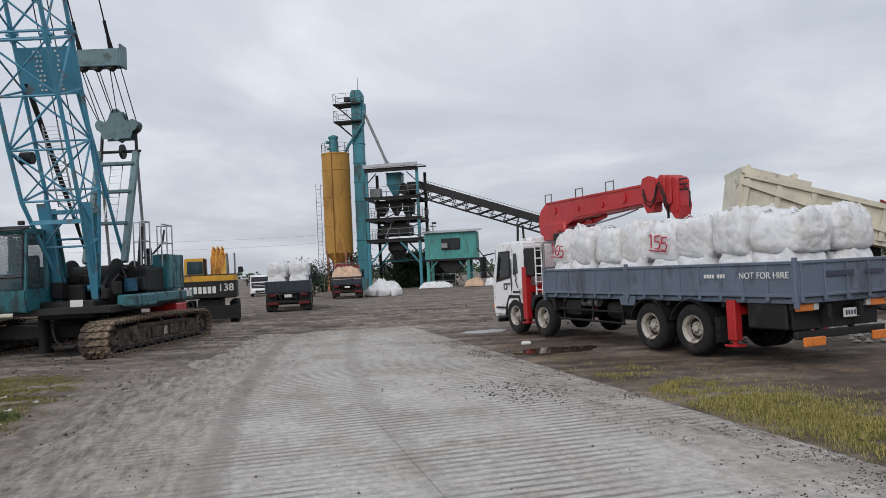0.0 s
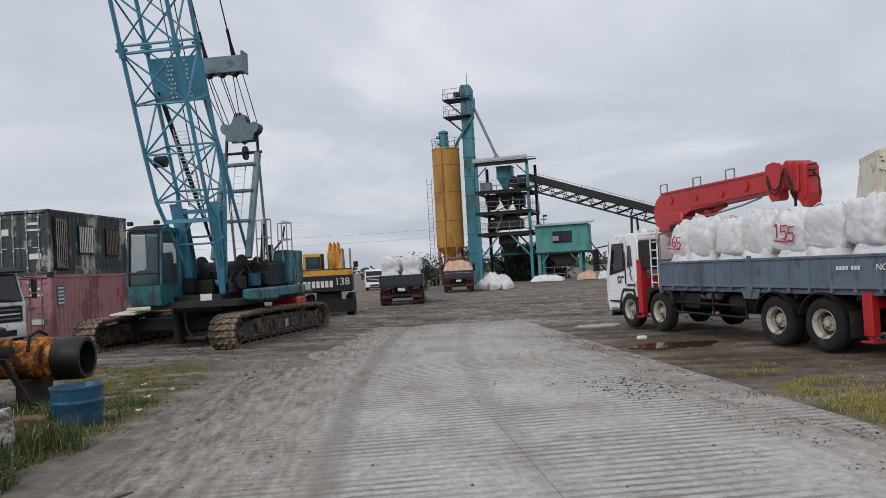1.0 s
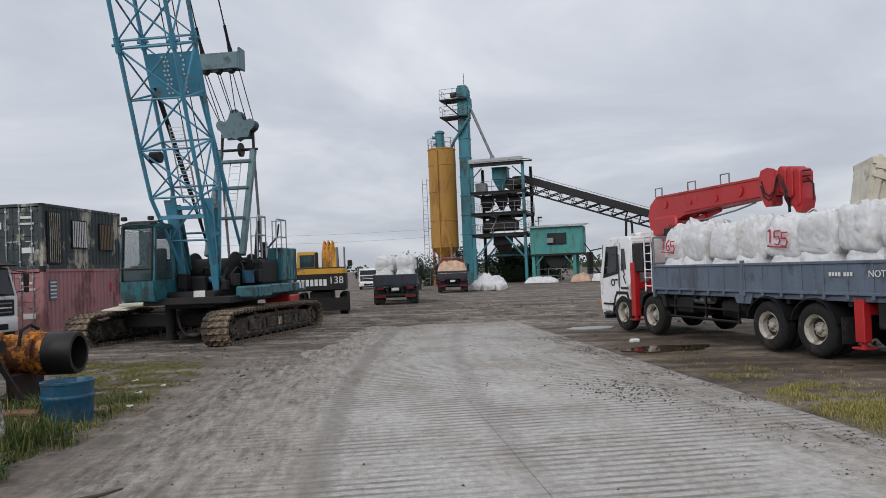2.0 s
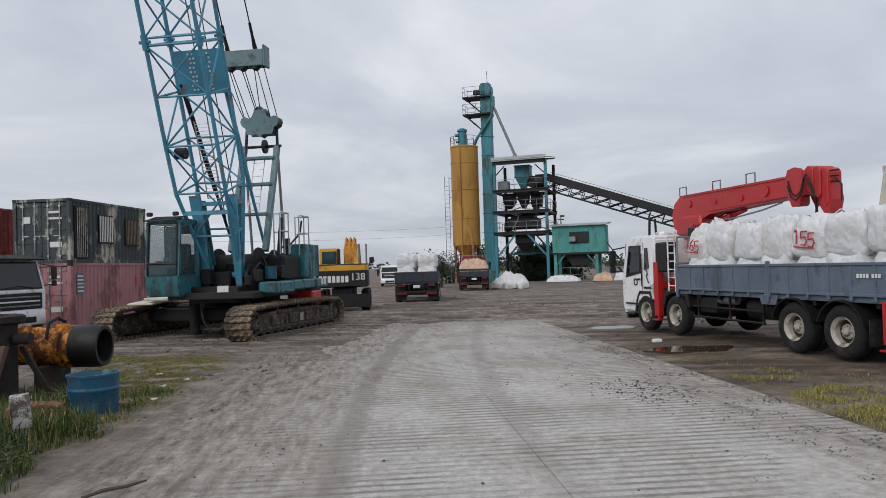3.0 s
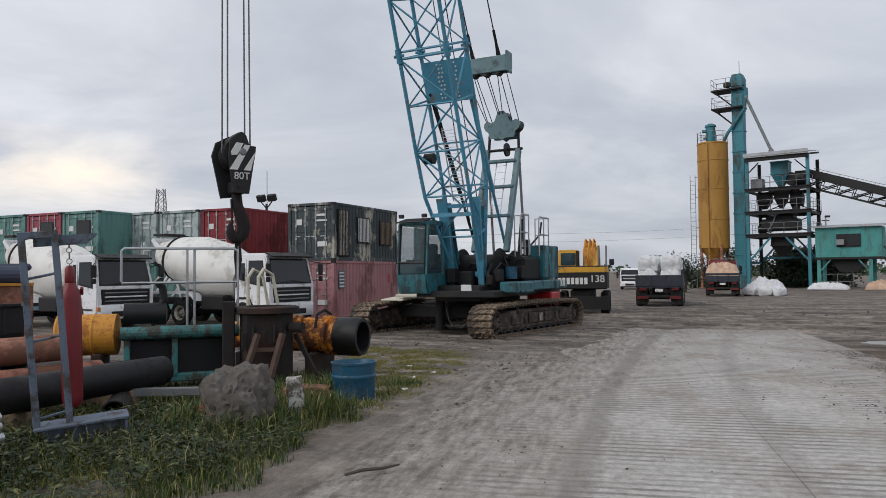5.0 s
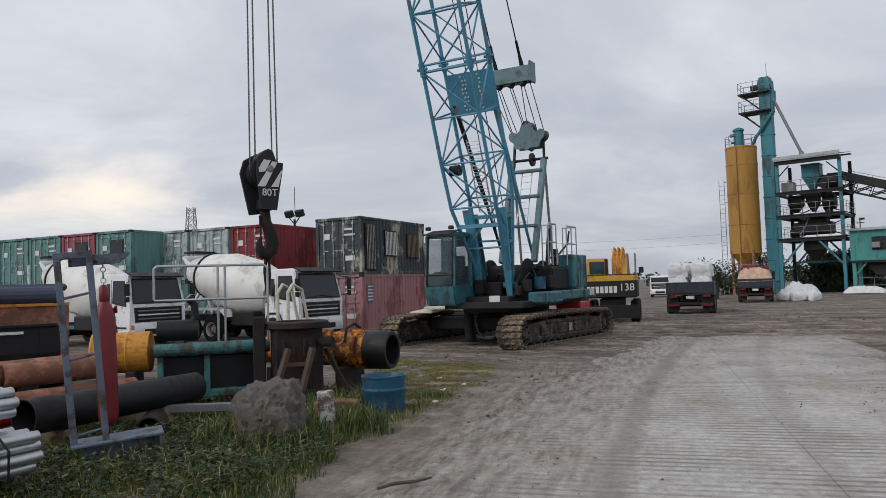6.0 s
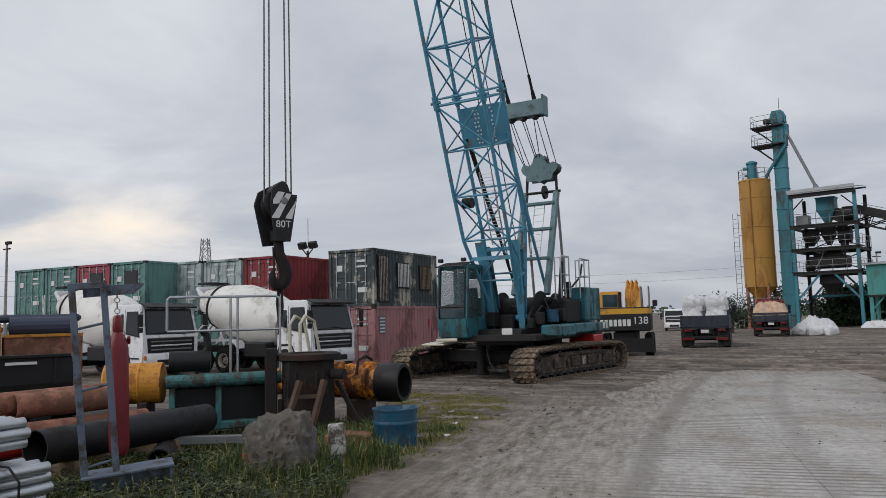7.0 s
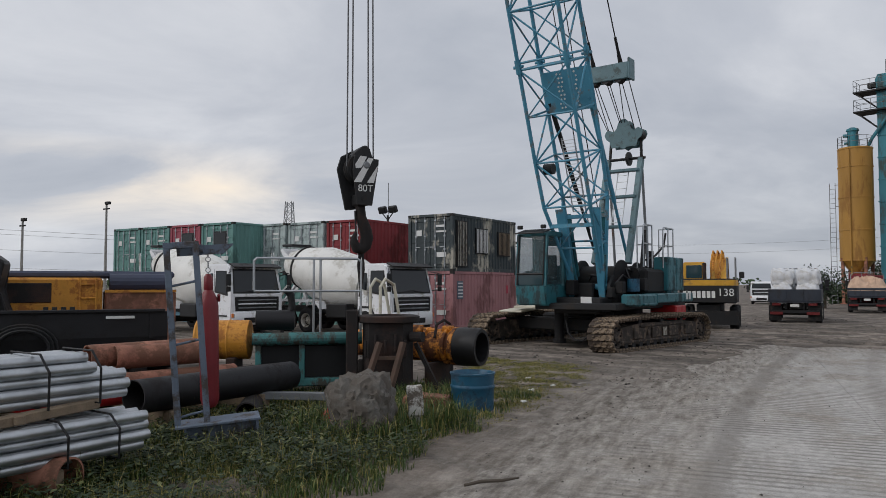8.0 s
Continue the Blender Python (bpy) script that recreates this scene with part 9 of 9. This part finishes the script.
build_flood_mast()
build_pylon()
for i, (z, y0, y1) in enumerate(((8.9, 0, 0), (8.4, 0.4, 0.4), (6.7, 0, 0), (4.7, 0.5, 0.5))):
    bm = B()
    a, e = Vector((-95, 10, z)), Vector((-70, 95, z - 0.6))
    path(bm, [a.lerp(e, k / 14) - Vector((0, 0, 0.9 * (1 - (k / 7 - 1) ** 2))) for k in range(15)], 0.02, 4)
    solid("power_line", bm, "steel_grey", "thin overhead power line", "cable", "overhead lines")
far_pole(-75, 118, 10.0, "thin pole carrying overhead lines far off")
far_pole(-4, 150, 11.6, "thin pole carrying overhead lines far behind the plant")
for i in range(2):
    bm = B()
    a, e = Vector((-75, 118, 9.6 - i * 1.5)), Vector((-4, 150, 11.0 - i * 1.5))
    path(bm, [a.lerp(e, k / 14) - Vector((0, 0, 1.2 * (1 - (k / 7 - 1) ** 2))) for k in range(15)], 0.02, 4)
    solid("power_line", bm, "steel_grey", "thin overhead power line", "cable", "overhead lines")


def leaf_cloud(bm, rnd, centre, size, n, leaf):
    """Many small leaves, gathered in uneven clumps."""
    clumps = [(Vector((rnd.gauss(0, 0.42) * size[0], rnd.gauss(0, 0.42) * size[1], rnd.uniform(-0.5, 0.5) * size[2])), rnd.uniform(0.16, 0.34)) for _ in range(max(6, n // 70))]
    for _ in range(n):
        c, r = rnd.choice(clumps)
        p = Vector(centre) + c + Vector((rnd.gauss(0, 1), rnd.gauss(0, 1), rnd.gauss(0, 0.8))) * r * min(size)
        u = Vector((rnd.gauss(0, 1), rnd.gauss(0, 1), rnd.gauss(0, 0.6))).normalized() * leaf * rnd.uniform(0.6, 1.3)
        v = u.orthogonal().normalized() * leaf * 0.45
        add(bm, [p - u * 0.5, p + v, p + u * 0.7, p - v], [(0, 1, 2, 3)])


def tree(x, y, h, w, seed, label):
    rnd = random.Random(seed)
    t = thing("tree", pose(x, y, 0), label, "tree")
    bm = B()
    rod(bm, (0, 0, -0.1), (0.1, 0, h * 0.45), 0.05 * h, 0.03 * h, 8)
    for _ in range(6):
        a = rnd.uniform(0, 6.28)
        rod(bm, (0.08, 0, h * rnd.uniform(0.25, 0.45)), (math.cos(a) * w * 0.35, math.sin(a) * w * 0.35, h * rnd.uniform(0.6, 0.85)), 0.018 * h, 0.006 * h, 6)
    part("trunk", bm, "bark", t)
    bm = B()
    leaf_cloud(bm, rnd, (0, 0, h * 0.66), (w * 0.6, w * 0.6, h * 0.6), 1500, 0.055 * h)
    part("crown", bm, "leaf_dark", t)


tree(-13.6, 71.0, 3.0, 3.2, 4, "small leafy tree behind a loaded lorry")
tree(-13.4, 100.0, 4.5, 4.5, 5, "leafy tree behind the silo")


def bush(x, y, w, d, h, seed, label, mat="leaf_dark"):
    rnd = random.Random(seed)
    bm = B()
    leaf_cloud(bm, rnd, (0, 0, h * 0.45), (w * 0.5, d * 0.5, h * 0.9), 9000 if h > 2 else 3200, 0.3)
    solid("bush", bm, mat, label, "bush", m=pose(x, y, 0))


bush(-5.6, 91.6, 5.6, 3.0, 4.4, 6, "dense dark bush behind the batching tower")
bush(-2.8, 92.6, 6.0, 3.0, 4.0, 7, "dense dark bush behind the batching tower")
bush(-4.1, 90.6, 5.0, 1.6, 3.4, 9, "dense dark bush behind the batching tower")
bush(-14.6, 88.0, 4.0, 2.0, 1.6, 8, "low green shrubs beside the silo", "leaf_far")

rnd_far = random.Random(21)
bm = B()
for i in range(170):
    a = radians(-42 + i * 0.74)
    r = rnd_far.uniform(230, 330)
    leaf_cloud(bm, rnd_far, (-math.sin(a) * r, math.cos(a) * r, rnd_far.uniform(0.8, 2.0)), (7, 5, rnd_far.uniform(2.0, 4.6)), 90, 1.1)
tagged(solid("far_woods", bm, "leaf_far", "low line of trees along the horizon", "woods"), kind="stuff")


# ---- grass, weeds, clods and puddles ----
def grass_material(name, green, dry, share):
    m = bpy.data.materials.new(name)
    m.use_nodes = True
    n, l = m.node_tree.nodes, m.node_tree.links
    g = n.new("ShaderNodeNewGeometry")
    r = n.new("ShaderNodeValToRGB")
    e = r.color_ramp.elements
    e[0].color, e[1].color = (*[c * 0.55 for c in green], 1), (*dry, 1)
    k = e.new(1 - share)
    k.color = (*green, 1)
    l.new(g.outputs["Random Per Island"], r.inputs[0])
    b = n["Principled BSDF"]
    l.new(r.outputs[0], b.inputs["Base Color"])
    b.inputs["Roughness"].default_value = 0.65
    return m


M["grass"] = grass_material("verge_grass", (0.055, 0.10, 0.016), (0.36, 0.30, 0.10), 0.28)
M["grass_dry"] = grass_material("dry_grass", (0.15, 0.165, 0.03), (0.40, 0.31, 0.11), 0.55)
M["grass_verge"] = grass_material("verge_tufts", (0.21, 0.20, 0.035), (0.48, 0.38, 0.14), 0.62)
M["weed"] = grass_material("weed_leaves", (0.026, 0.048, 0.013), (0.14, 0.15, 0.05), 0.25)


def blades(name, mat, label, spots, seed, tall, width):
    """spots: a list of (x, y, share of full height)."""
    rnd = random.Random(seed)
    vs, fs = [], []
    for x, y, k in spots:
        z = max(ground_z(x, y), -0.06) - 0.01
        a, lean = rnd.uniform(0, 6.283), rnd.uniform(0.15, 0.95)
        h = tall * k * rnd.uniform(0.45, 1.2)
        w = width * rnd.uniform(0.6, 1.3)
        dx, dy = math.cos(a), math.sin(a)
        px_, py_ = -dy * w / 2, dx * w / 2
        i = len(vs)
        m1 = (x + dx * h * lean * 0.25, y + dy * h * lean * 0.25, z + h * 0.55)
        tp = (x + dx * h * lean * 0.85, y + dy * h * lean * 0.85, z + h * (1.05 - lean * 0.45))
        vs += [(x - px_, y - py_, z), (x + px_, y + py_, z), (m1[0] + px_ * 0.8, m1[1] + py_ * 0.8, m1[2]), (m1[0] - px_ * 0.8, m1[1] - py_ * 0.8, m1[2]), tp]
        fs += [(i, i + 1, i + 2, i + 3), (i + 3, i + 2, i + 4)]
    me = bpy.data.meshes.new(name)
    me.from_pydata(vs, [], fs)
    me.materials.append(M[mat])
    tagged(new(name, me), label, "grass", kind="stuff")


def scatter(n, seed, box_, want):
    rnd = random.Random(seed)
    spots = []
    while len(spots) < n:
        x, y = rnd.uniform(box_[0], box_[1]), rnd.uniform(box_[2], box_[3])
        k = want(x, y)
        if k > 0 and rnd.random() < k:
            spots.append((x, y, 0.5 + 0.5 * k))
    return spots


def patchy(x, y, size, seed):
    return 0.5 + 0.9 * noise.fractal(Vector((x / size, y / size, seed)), 1.0, 2.0, 3)


def left_green(x, y):
    edge = float(np.interp(y, (-2, 5.5, 7, 9.2, 11), (-5.0, -5.15, -5.85, -6.25, -6.9)))
    if x > edge + 0.35 * noise.noise(Vector((x * 2, y * 2, 1))):
        return 0.0
    return min(1.0, max(0.0, patchy(x, y, 1.2, 3.0) + (0.35 if y < 9 else -0.1))) * (1.0 if x > -11.5 else 0.4)


def left_dry(x, y):
    edge = float(np.interp(y, (4, 7, 9.2, 13.5, 16.5), (-5.6, -5.85, -6.0, -6.9, -8.2)))
    if x > edge + 0.5 * noise.noise(Vector((x * 1.5, y * 1.5, 7))) or x < edge - (2.4 if y < 11 else 3.4):
        return 0.0
    rim = min(1.0, max(0.0, (edge - x) / 0.9))
    return min(0.9, max(0.0, patchy(x, y, 0.5, 9.0) + (0.12 if y < 12 else -0.05)) ** 1.3) * (0.2 + 0.8 * rim)


def right_strip(x, y):
    s, u = AX * x + AY * y, AY * x - AX * y
    if u < 5.72 or u > 8.6 or s > 16.5:
        return 0.0
    lush = 1.0 if s < 9 else max(0.10, 1 - (s - 9) * 0.18)
    centre = math.exp(-((u - 6.75 + 0.05 * (s - 8)) / 0.75) ** 2)
    bare = -0.2 if s < 8 else min(0.5, -0.2 + (s - 8) * 0.2)
    return min(1.0, max(0.0, patchy(x, y, 0.6, 4.0) - bare) * 1.8) * (0.06 + 0.94 * centre) * lush


blades("grass", "grass", "green and yellow grass on the verge by the scrap", scatter(58000, 1, (-12.5, -4.9, -1.5, 11.5), left_green), 2, 0.17, 0.012)
blades("dry_grass", "grass_dry", "thin yellowing grass along the muddy verge", scatter(80000, 3, (-12.0, -5.3, 2, 16.5), left_dry), 4, 0.065, 0.010)
blades("tall_grass", "grass", "tall grass tufts round the boulder and drum", scatter(2600, 5, (-9.2, -6.2, 6.2, 10.6), lambda x, y: 0.9 if min((x + 7.1) ** 2 + (y - 7.0) ** 2 * 1.0, (x + 6.75) ** 2 + (y - 7.9) ** 2, (x + 7.9) ** 2 + (y - 9.6) ** 2) < 0.75 and (x + 7.08) ** 2 + (y - 7.12) ** 2 > 0.22 else 0.0), 6, 0.42, 0.016)
blades("verge_grass", "grass_verge", "yellow-green grass tufts beside the slab", scatter(52000, 7, (-1.0, 11.0, 3, 17), right_strip), 8, 0.11, 0.008)


def weeds(seed, n, want, box_):
    """Broad-leaved creeping weeds: many small pointed leaves on short stalks."""
    rnd = random.Random(seed)
    vs, fs = [], []
    for x, y, k in scatter(n, seed, box_, want):
        z = ground_z(x, y)
        for _ in range(7):
            a, r = rnd.uniform(0, 6.283), rnd.uniform(0.02, 0.13)
            p = Vector((x + math.cos(a) * r, y + math.sin(a) * r, z + rnd.uniform(0.04, 0.22) * k))
            d = Vector((math.cos(a), math.sin(a), rnd.uniform(-0.35, 0.5))) * rnd.uniform(0.05, 0.10)
            w = Vector((-math.sin(a), math.cos(a), 0)) * d.length * 0.28
            i = len(vs)
            vs += [p, p + d * 0.45 + w + Vector((0, 0, 0.008)), p + d, p + d * 0.45 - w + Vector((0, 0, 0.008))]
            fs.append((i, i + 1, i + 2, i + 3))
    me = bpy.data.meshes.new("weeds")
    me.from_pydata([tuple(v) for v in vs], [], fs)
    me.materials.append(M["weed"])
    tagged(new("weeds", me), "broad-leaved green weeds on the verge", "weeds", kind="stuff")


blades("straw", "grass_dry", "long pale stems bent over in the weeds", scatter(2600, 51, (-9.4, -5.4, 0.5, 9.5), left_green), 52, 0.42, 0.007)
weeds(31, 2500, lambda x, y: left_green(x, y) * (1.0 if y < 7.2 else 0.25), (-9.6, -5.6, -1.0, 9.0))


def clods(name, mat, label, places, seed):
    """Small broken lumps, each its own irregular solid."""
    rnd = random.Random(seed)
    vs, fs = [], []
    base = [(1, 0, 0), (-1, 0, 0), (0, 1, 0), (0, -1, 0), (0, 0, 1), (0, 0, -0.5)]
    tri = [(0, 2, 4), (2, 1, 4), (1, 3, 4), (3, 0, 4), (2, 0, 5), (1, 2, 5), (3, 1, 5), (0, 3, 5)]
    for x, y, z, r in places:
        i = len(vs)
        a = rnd.uniform(0, 6.28)
        for p in base:
            k = r * rnd.uniform(0.6, 1.25)
            vs.append((x + (p[0] * math.cos(a) - p[1] * math.sin(a)) * k, y + (p[0] * math.sin(a) + p[1] * math.cos(a)) * k, z + p[2] * k * 0.7))
        fs += [tuple(i + q for q in f) for f in tri]
    me = bpy.data.meshes.new(name)
    me.from_pydata(vs, [], fs)
    me.materials.append(M[mat])
    tagged(new(name, me), label, "stones", kind="stuff")


rnd_c = random.Random(12)
M["clod"] = material("dark_clods", (0.075, 0.066, 0.057), 0.95, vary=0.4, size=0.2, bump=0.3)
spots = []
while len(spots) < 4200:
    s, u = rnd_c.uniform(3, 20), 5.56 - abs(rnd_c.gauss(0, 1.15))
    if u > -2 and patchy(s, u, 0.8, 6.0) + 0.25 * (u - 4.6) > rnd_c.uniform(0.45, 1.1):
        spots.append((*road_xy(s, u), 0.003, abs(rnd_c.gauss(0, 0.006)) + 0.004))
for _ in range(420):
    s, u = rnd_c.gauss(11.2, 0.7), rnd_c.gauss(4.0, 0.4)
    spots.append((*road_xy(s, u), 0.005, abs(rnd_c.gauss(0, 0.009)) + 0.005))
for _ in range(160):
    s, u = rnd_c.uniform(4, 25), rnd_c.uniform(-2.2, 5.4)
    spots.append((*road_xy(s, u), 0.006, abs(rnd_c.gauss(0, 0.008)) + 0.006))
for _ in range(2600):
    s = rnd_c.uniform(4, 25)
    u = mud_edge(s) + rnd_c.gauss(-0.35, 0.75)
    x, y = road_xy(s, u)
    if patchy(x, y, 0.6, 2.0) > rnd_c.uniform(0.4, 0.9):
        spots.append((x, y, max(0.002, ground_z(x, y)) + 0.002, abs(rnd_c.gauss(0, 0.006)) + 0.003))
clods("clods", "clod", "dark clods of mud and grit scattered on the slab", spots, 13)
spots = []
for _ in range(2400):
    x, y = rnd_c.uniform(-30, 14), rnd_c.uniform(12, 48)
    s, u = AX * x + AY * y, AY * x - AX * y
    if u > 5.9 or u < mud_edge(s) - 0.6 or s > 26.5:
        spots.append((x, y, ground_z(x, y) + 0.005, abs(rnd_c.gauss(0, 0.024)) + 0.008))
for _ in range(5200):                                    # churned strip between the verge and the crane
    x, y = rnd_c.uniform(-17, -4), rnd_c.uniform(9, 25)
    s, u = AX * x + AY * y, AY * x - AX * y
    if u < mud_edge(s) - 0.2 and patchy(x, y, 0.9, 8.0) > rnd_c.uniform(0.35, 0.8):
        spots.append((x, y, ground_z(x, y) + 0.003, abs(rnd_c.gauss(0, 0.016)) + 0.006))
clods("mud_lumps", "clod", "lumps of churned mud across the yard", spots, 14)
spots = [(11.5 + rnd_c.gauss(0, 1.6), 18.0 + rnd_c.gauss(0, 1.0), abs(rnd_c.gauss(0, 0.12)) - 0.03, rnd_c.uniform(0.04, 0.13)) for _ in range(700)]
clods("gravel_heap", "gravel", "low heap of grey stones behind the loaded lorry", spots, 15)


def puddle(name, s, u, length, width, col, label, rough=0.06):
    m = bpy.data.materials.new(name + "_water")
    m.use_nodes = True
    b = m.node_tree.nodes["Principled BSDF"]
    b.inputs["Base Color"].default_value, b.inputs["Roughness"].default_value = (*col, 1), rough
    x, y = s, u
    n = 40
    ring = []
    for i in range(n):
        a = 2 * math.pi * i / n
        k = 1 + 0.35 * noise.noise(Vector((math.cos(a) * 1.6, math.sin(a) * 1.6, s)))
        ring.append((math.cos(a) * length / 2 * k, math.sin(a) * width / 2 * k, 0))
    bm = B()
    add(bm, ring + [(p[0] * 0.98, p[1] * 0.98, -0.05) for p in ring], [tuple(range(n))] + [(i, n + i, n + (i + 1) % n, (i + 1) % n) for i in range(n)])
    ob = solid(name, bm, m, label, "puddle", m=pose(x, y, -0.018, 0, 0, 18), kind="structure")


puddle("water_puddle", 2.35, 17.6, 1.9, 1.0, (0.07, 0.05, 0.035), "brown rain puddle beside the slab")
puddle("water_cement", 0.9, 23.4, 1.5, 1.0, (0.34, 0.34, 0.33), "pale wash-water puddle by the lorry front", 0.6)
bm = B()
box(bm, (0, 0, 0.05), (0.24, 0.16, 0.1), 0.03)
solid("white_scrap", bm, "mark_white", "small white scrap lying beside the slab", "scrap", m=pose(1.75, 19.1, -0.05, 0, 0, 20))
for x, y, turn in ((-7.26, 11.82, 20), (-7.34, 12.77, 70), (-6.73, 10.68, -30), (-8.3, 13.4, 10)):
    bm = B()
    box(bm, (0, 0, 0.012), (0.10, 0.06, 0.018), 0.006)
    box(bm, (0.03, 0.025, 0.024), (0.05, 0.05, 0.02), 0.006)
    solid("paper_scrap", bm, "mark_white", "small pale scrap of litter on the grassy verge", "litter", "verge litter", pose(x, y, max(0.0, ground_z(x, y)), 4, 6, turn))
bm = B()
path(bm, [(-0.3, 0, 0.02), (-0.1, 0.03, 0.03), (0.1, 0.0, 0.025), (0.32, 0.05, 0.02)], [0.016, 0.02, 0.018, 0.01], 6)
solid("stick", bm, "bark", "short dark stick lying in the mud", "stick", m=pose(-4.27, 6.15, 0.03, 0, 0, 60), smooth=True)
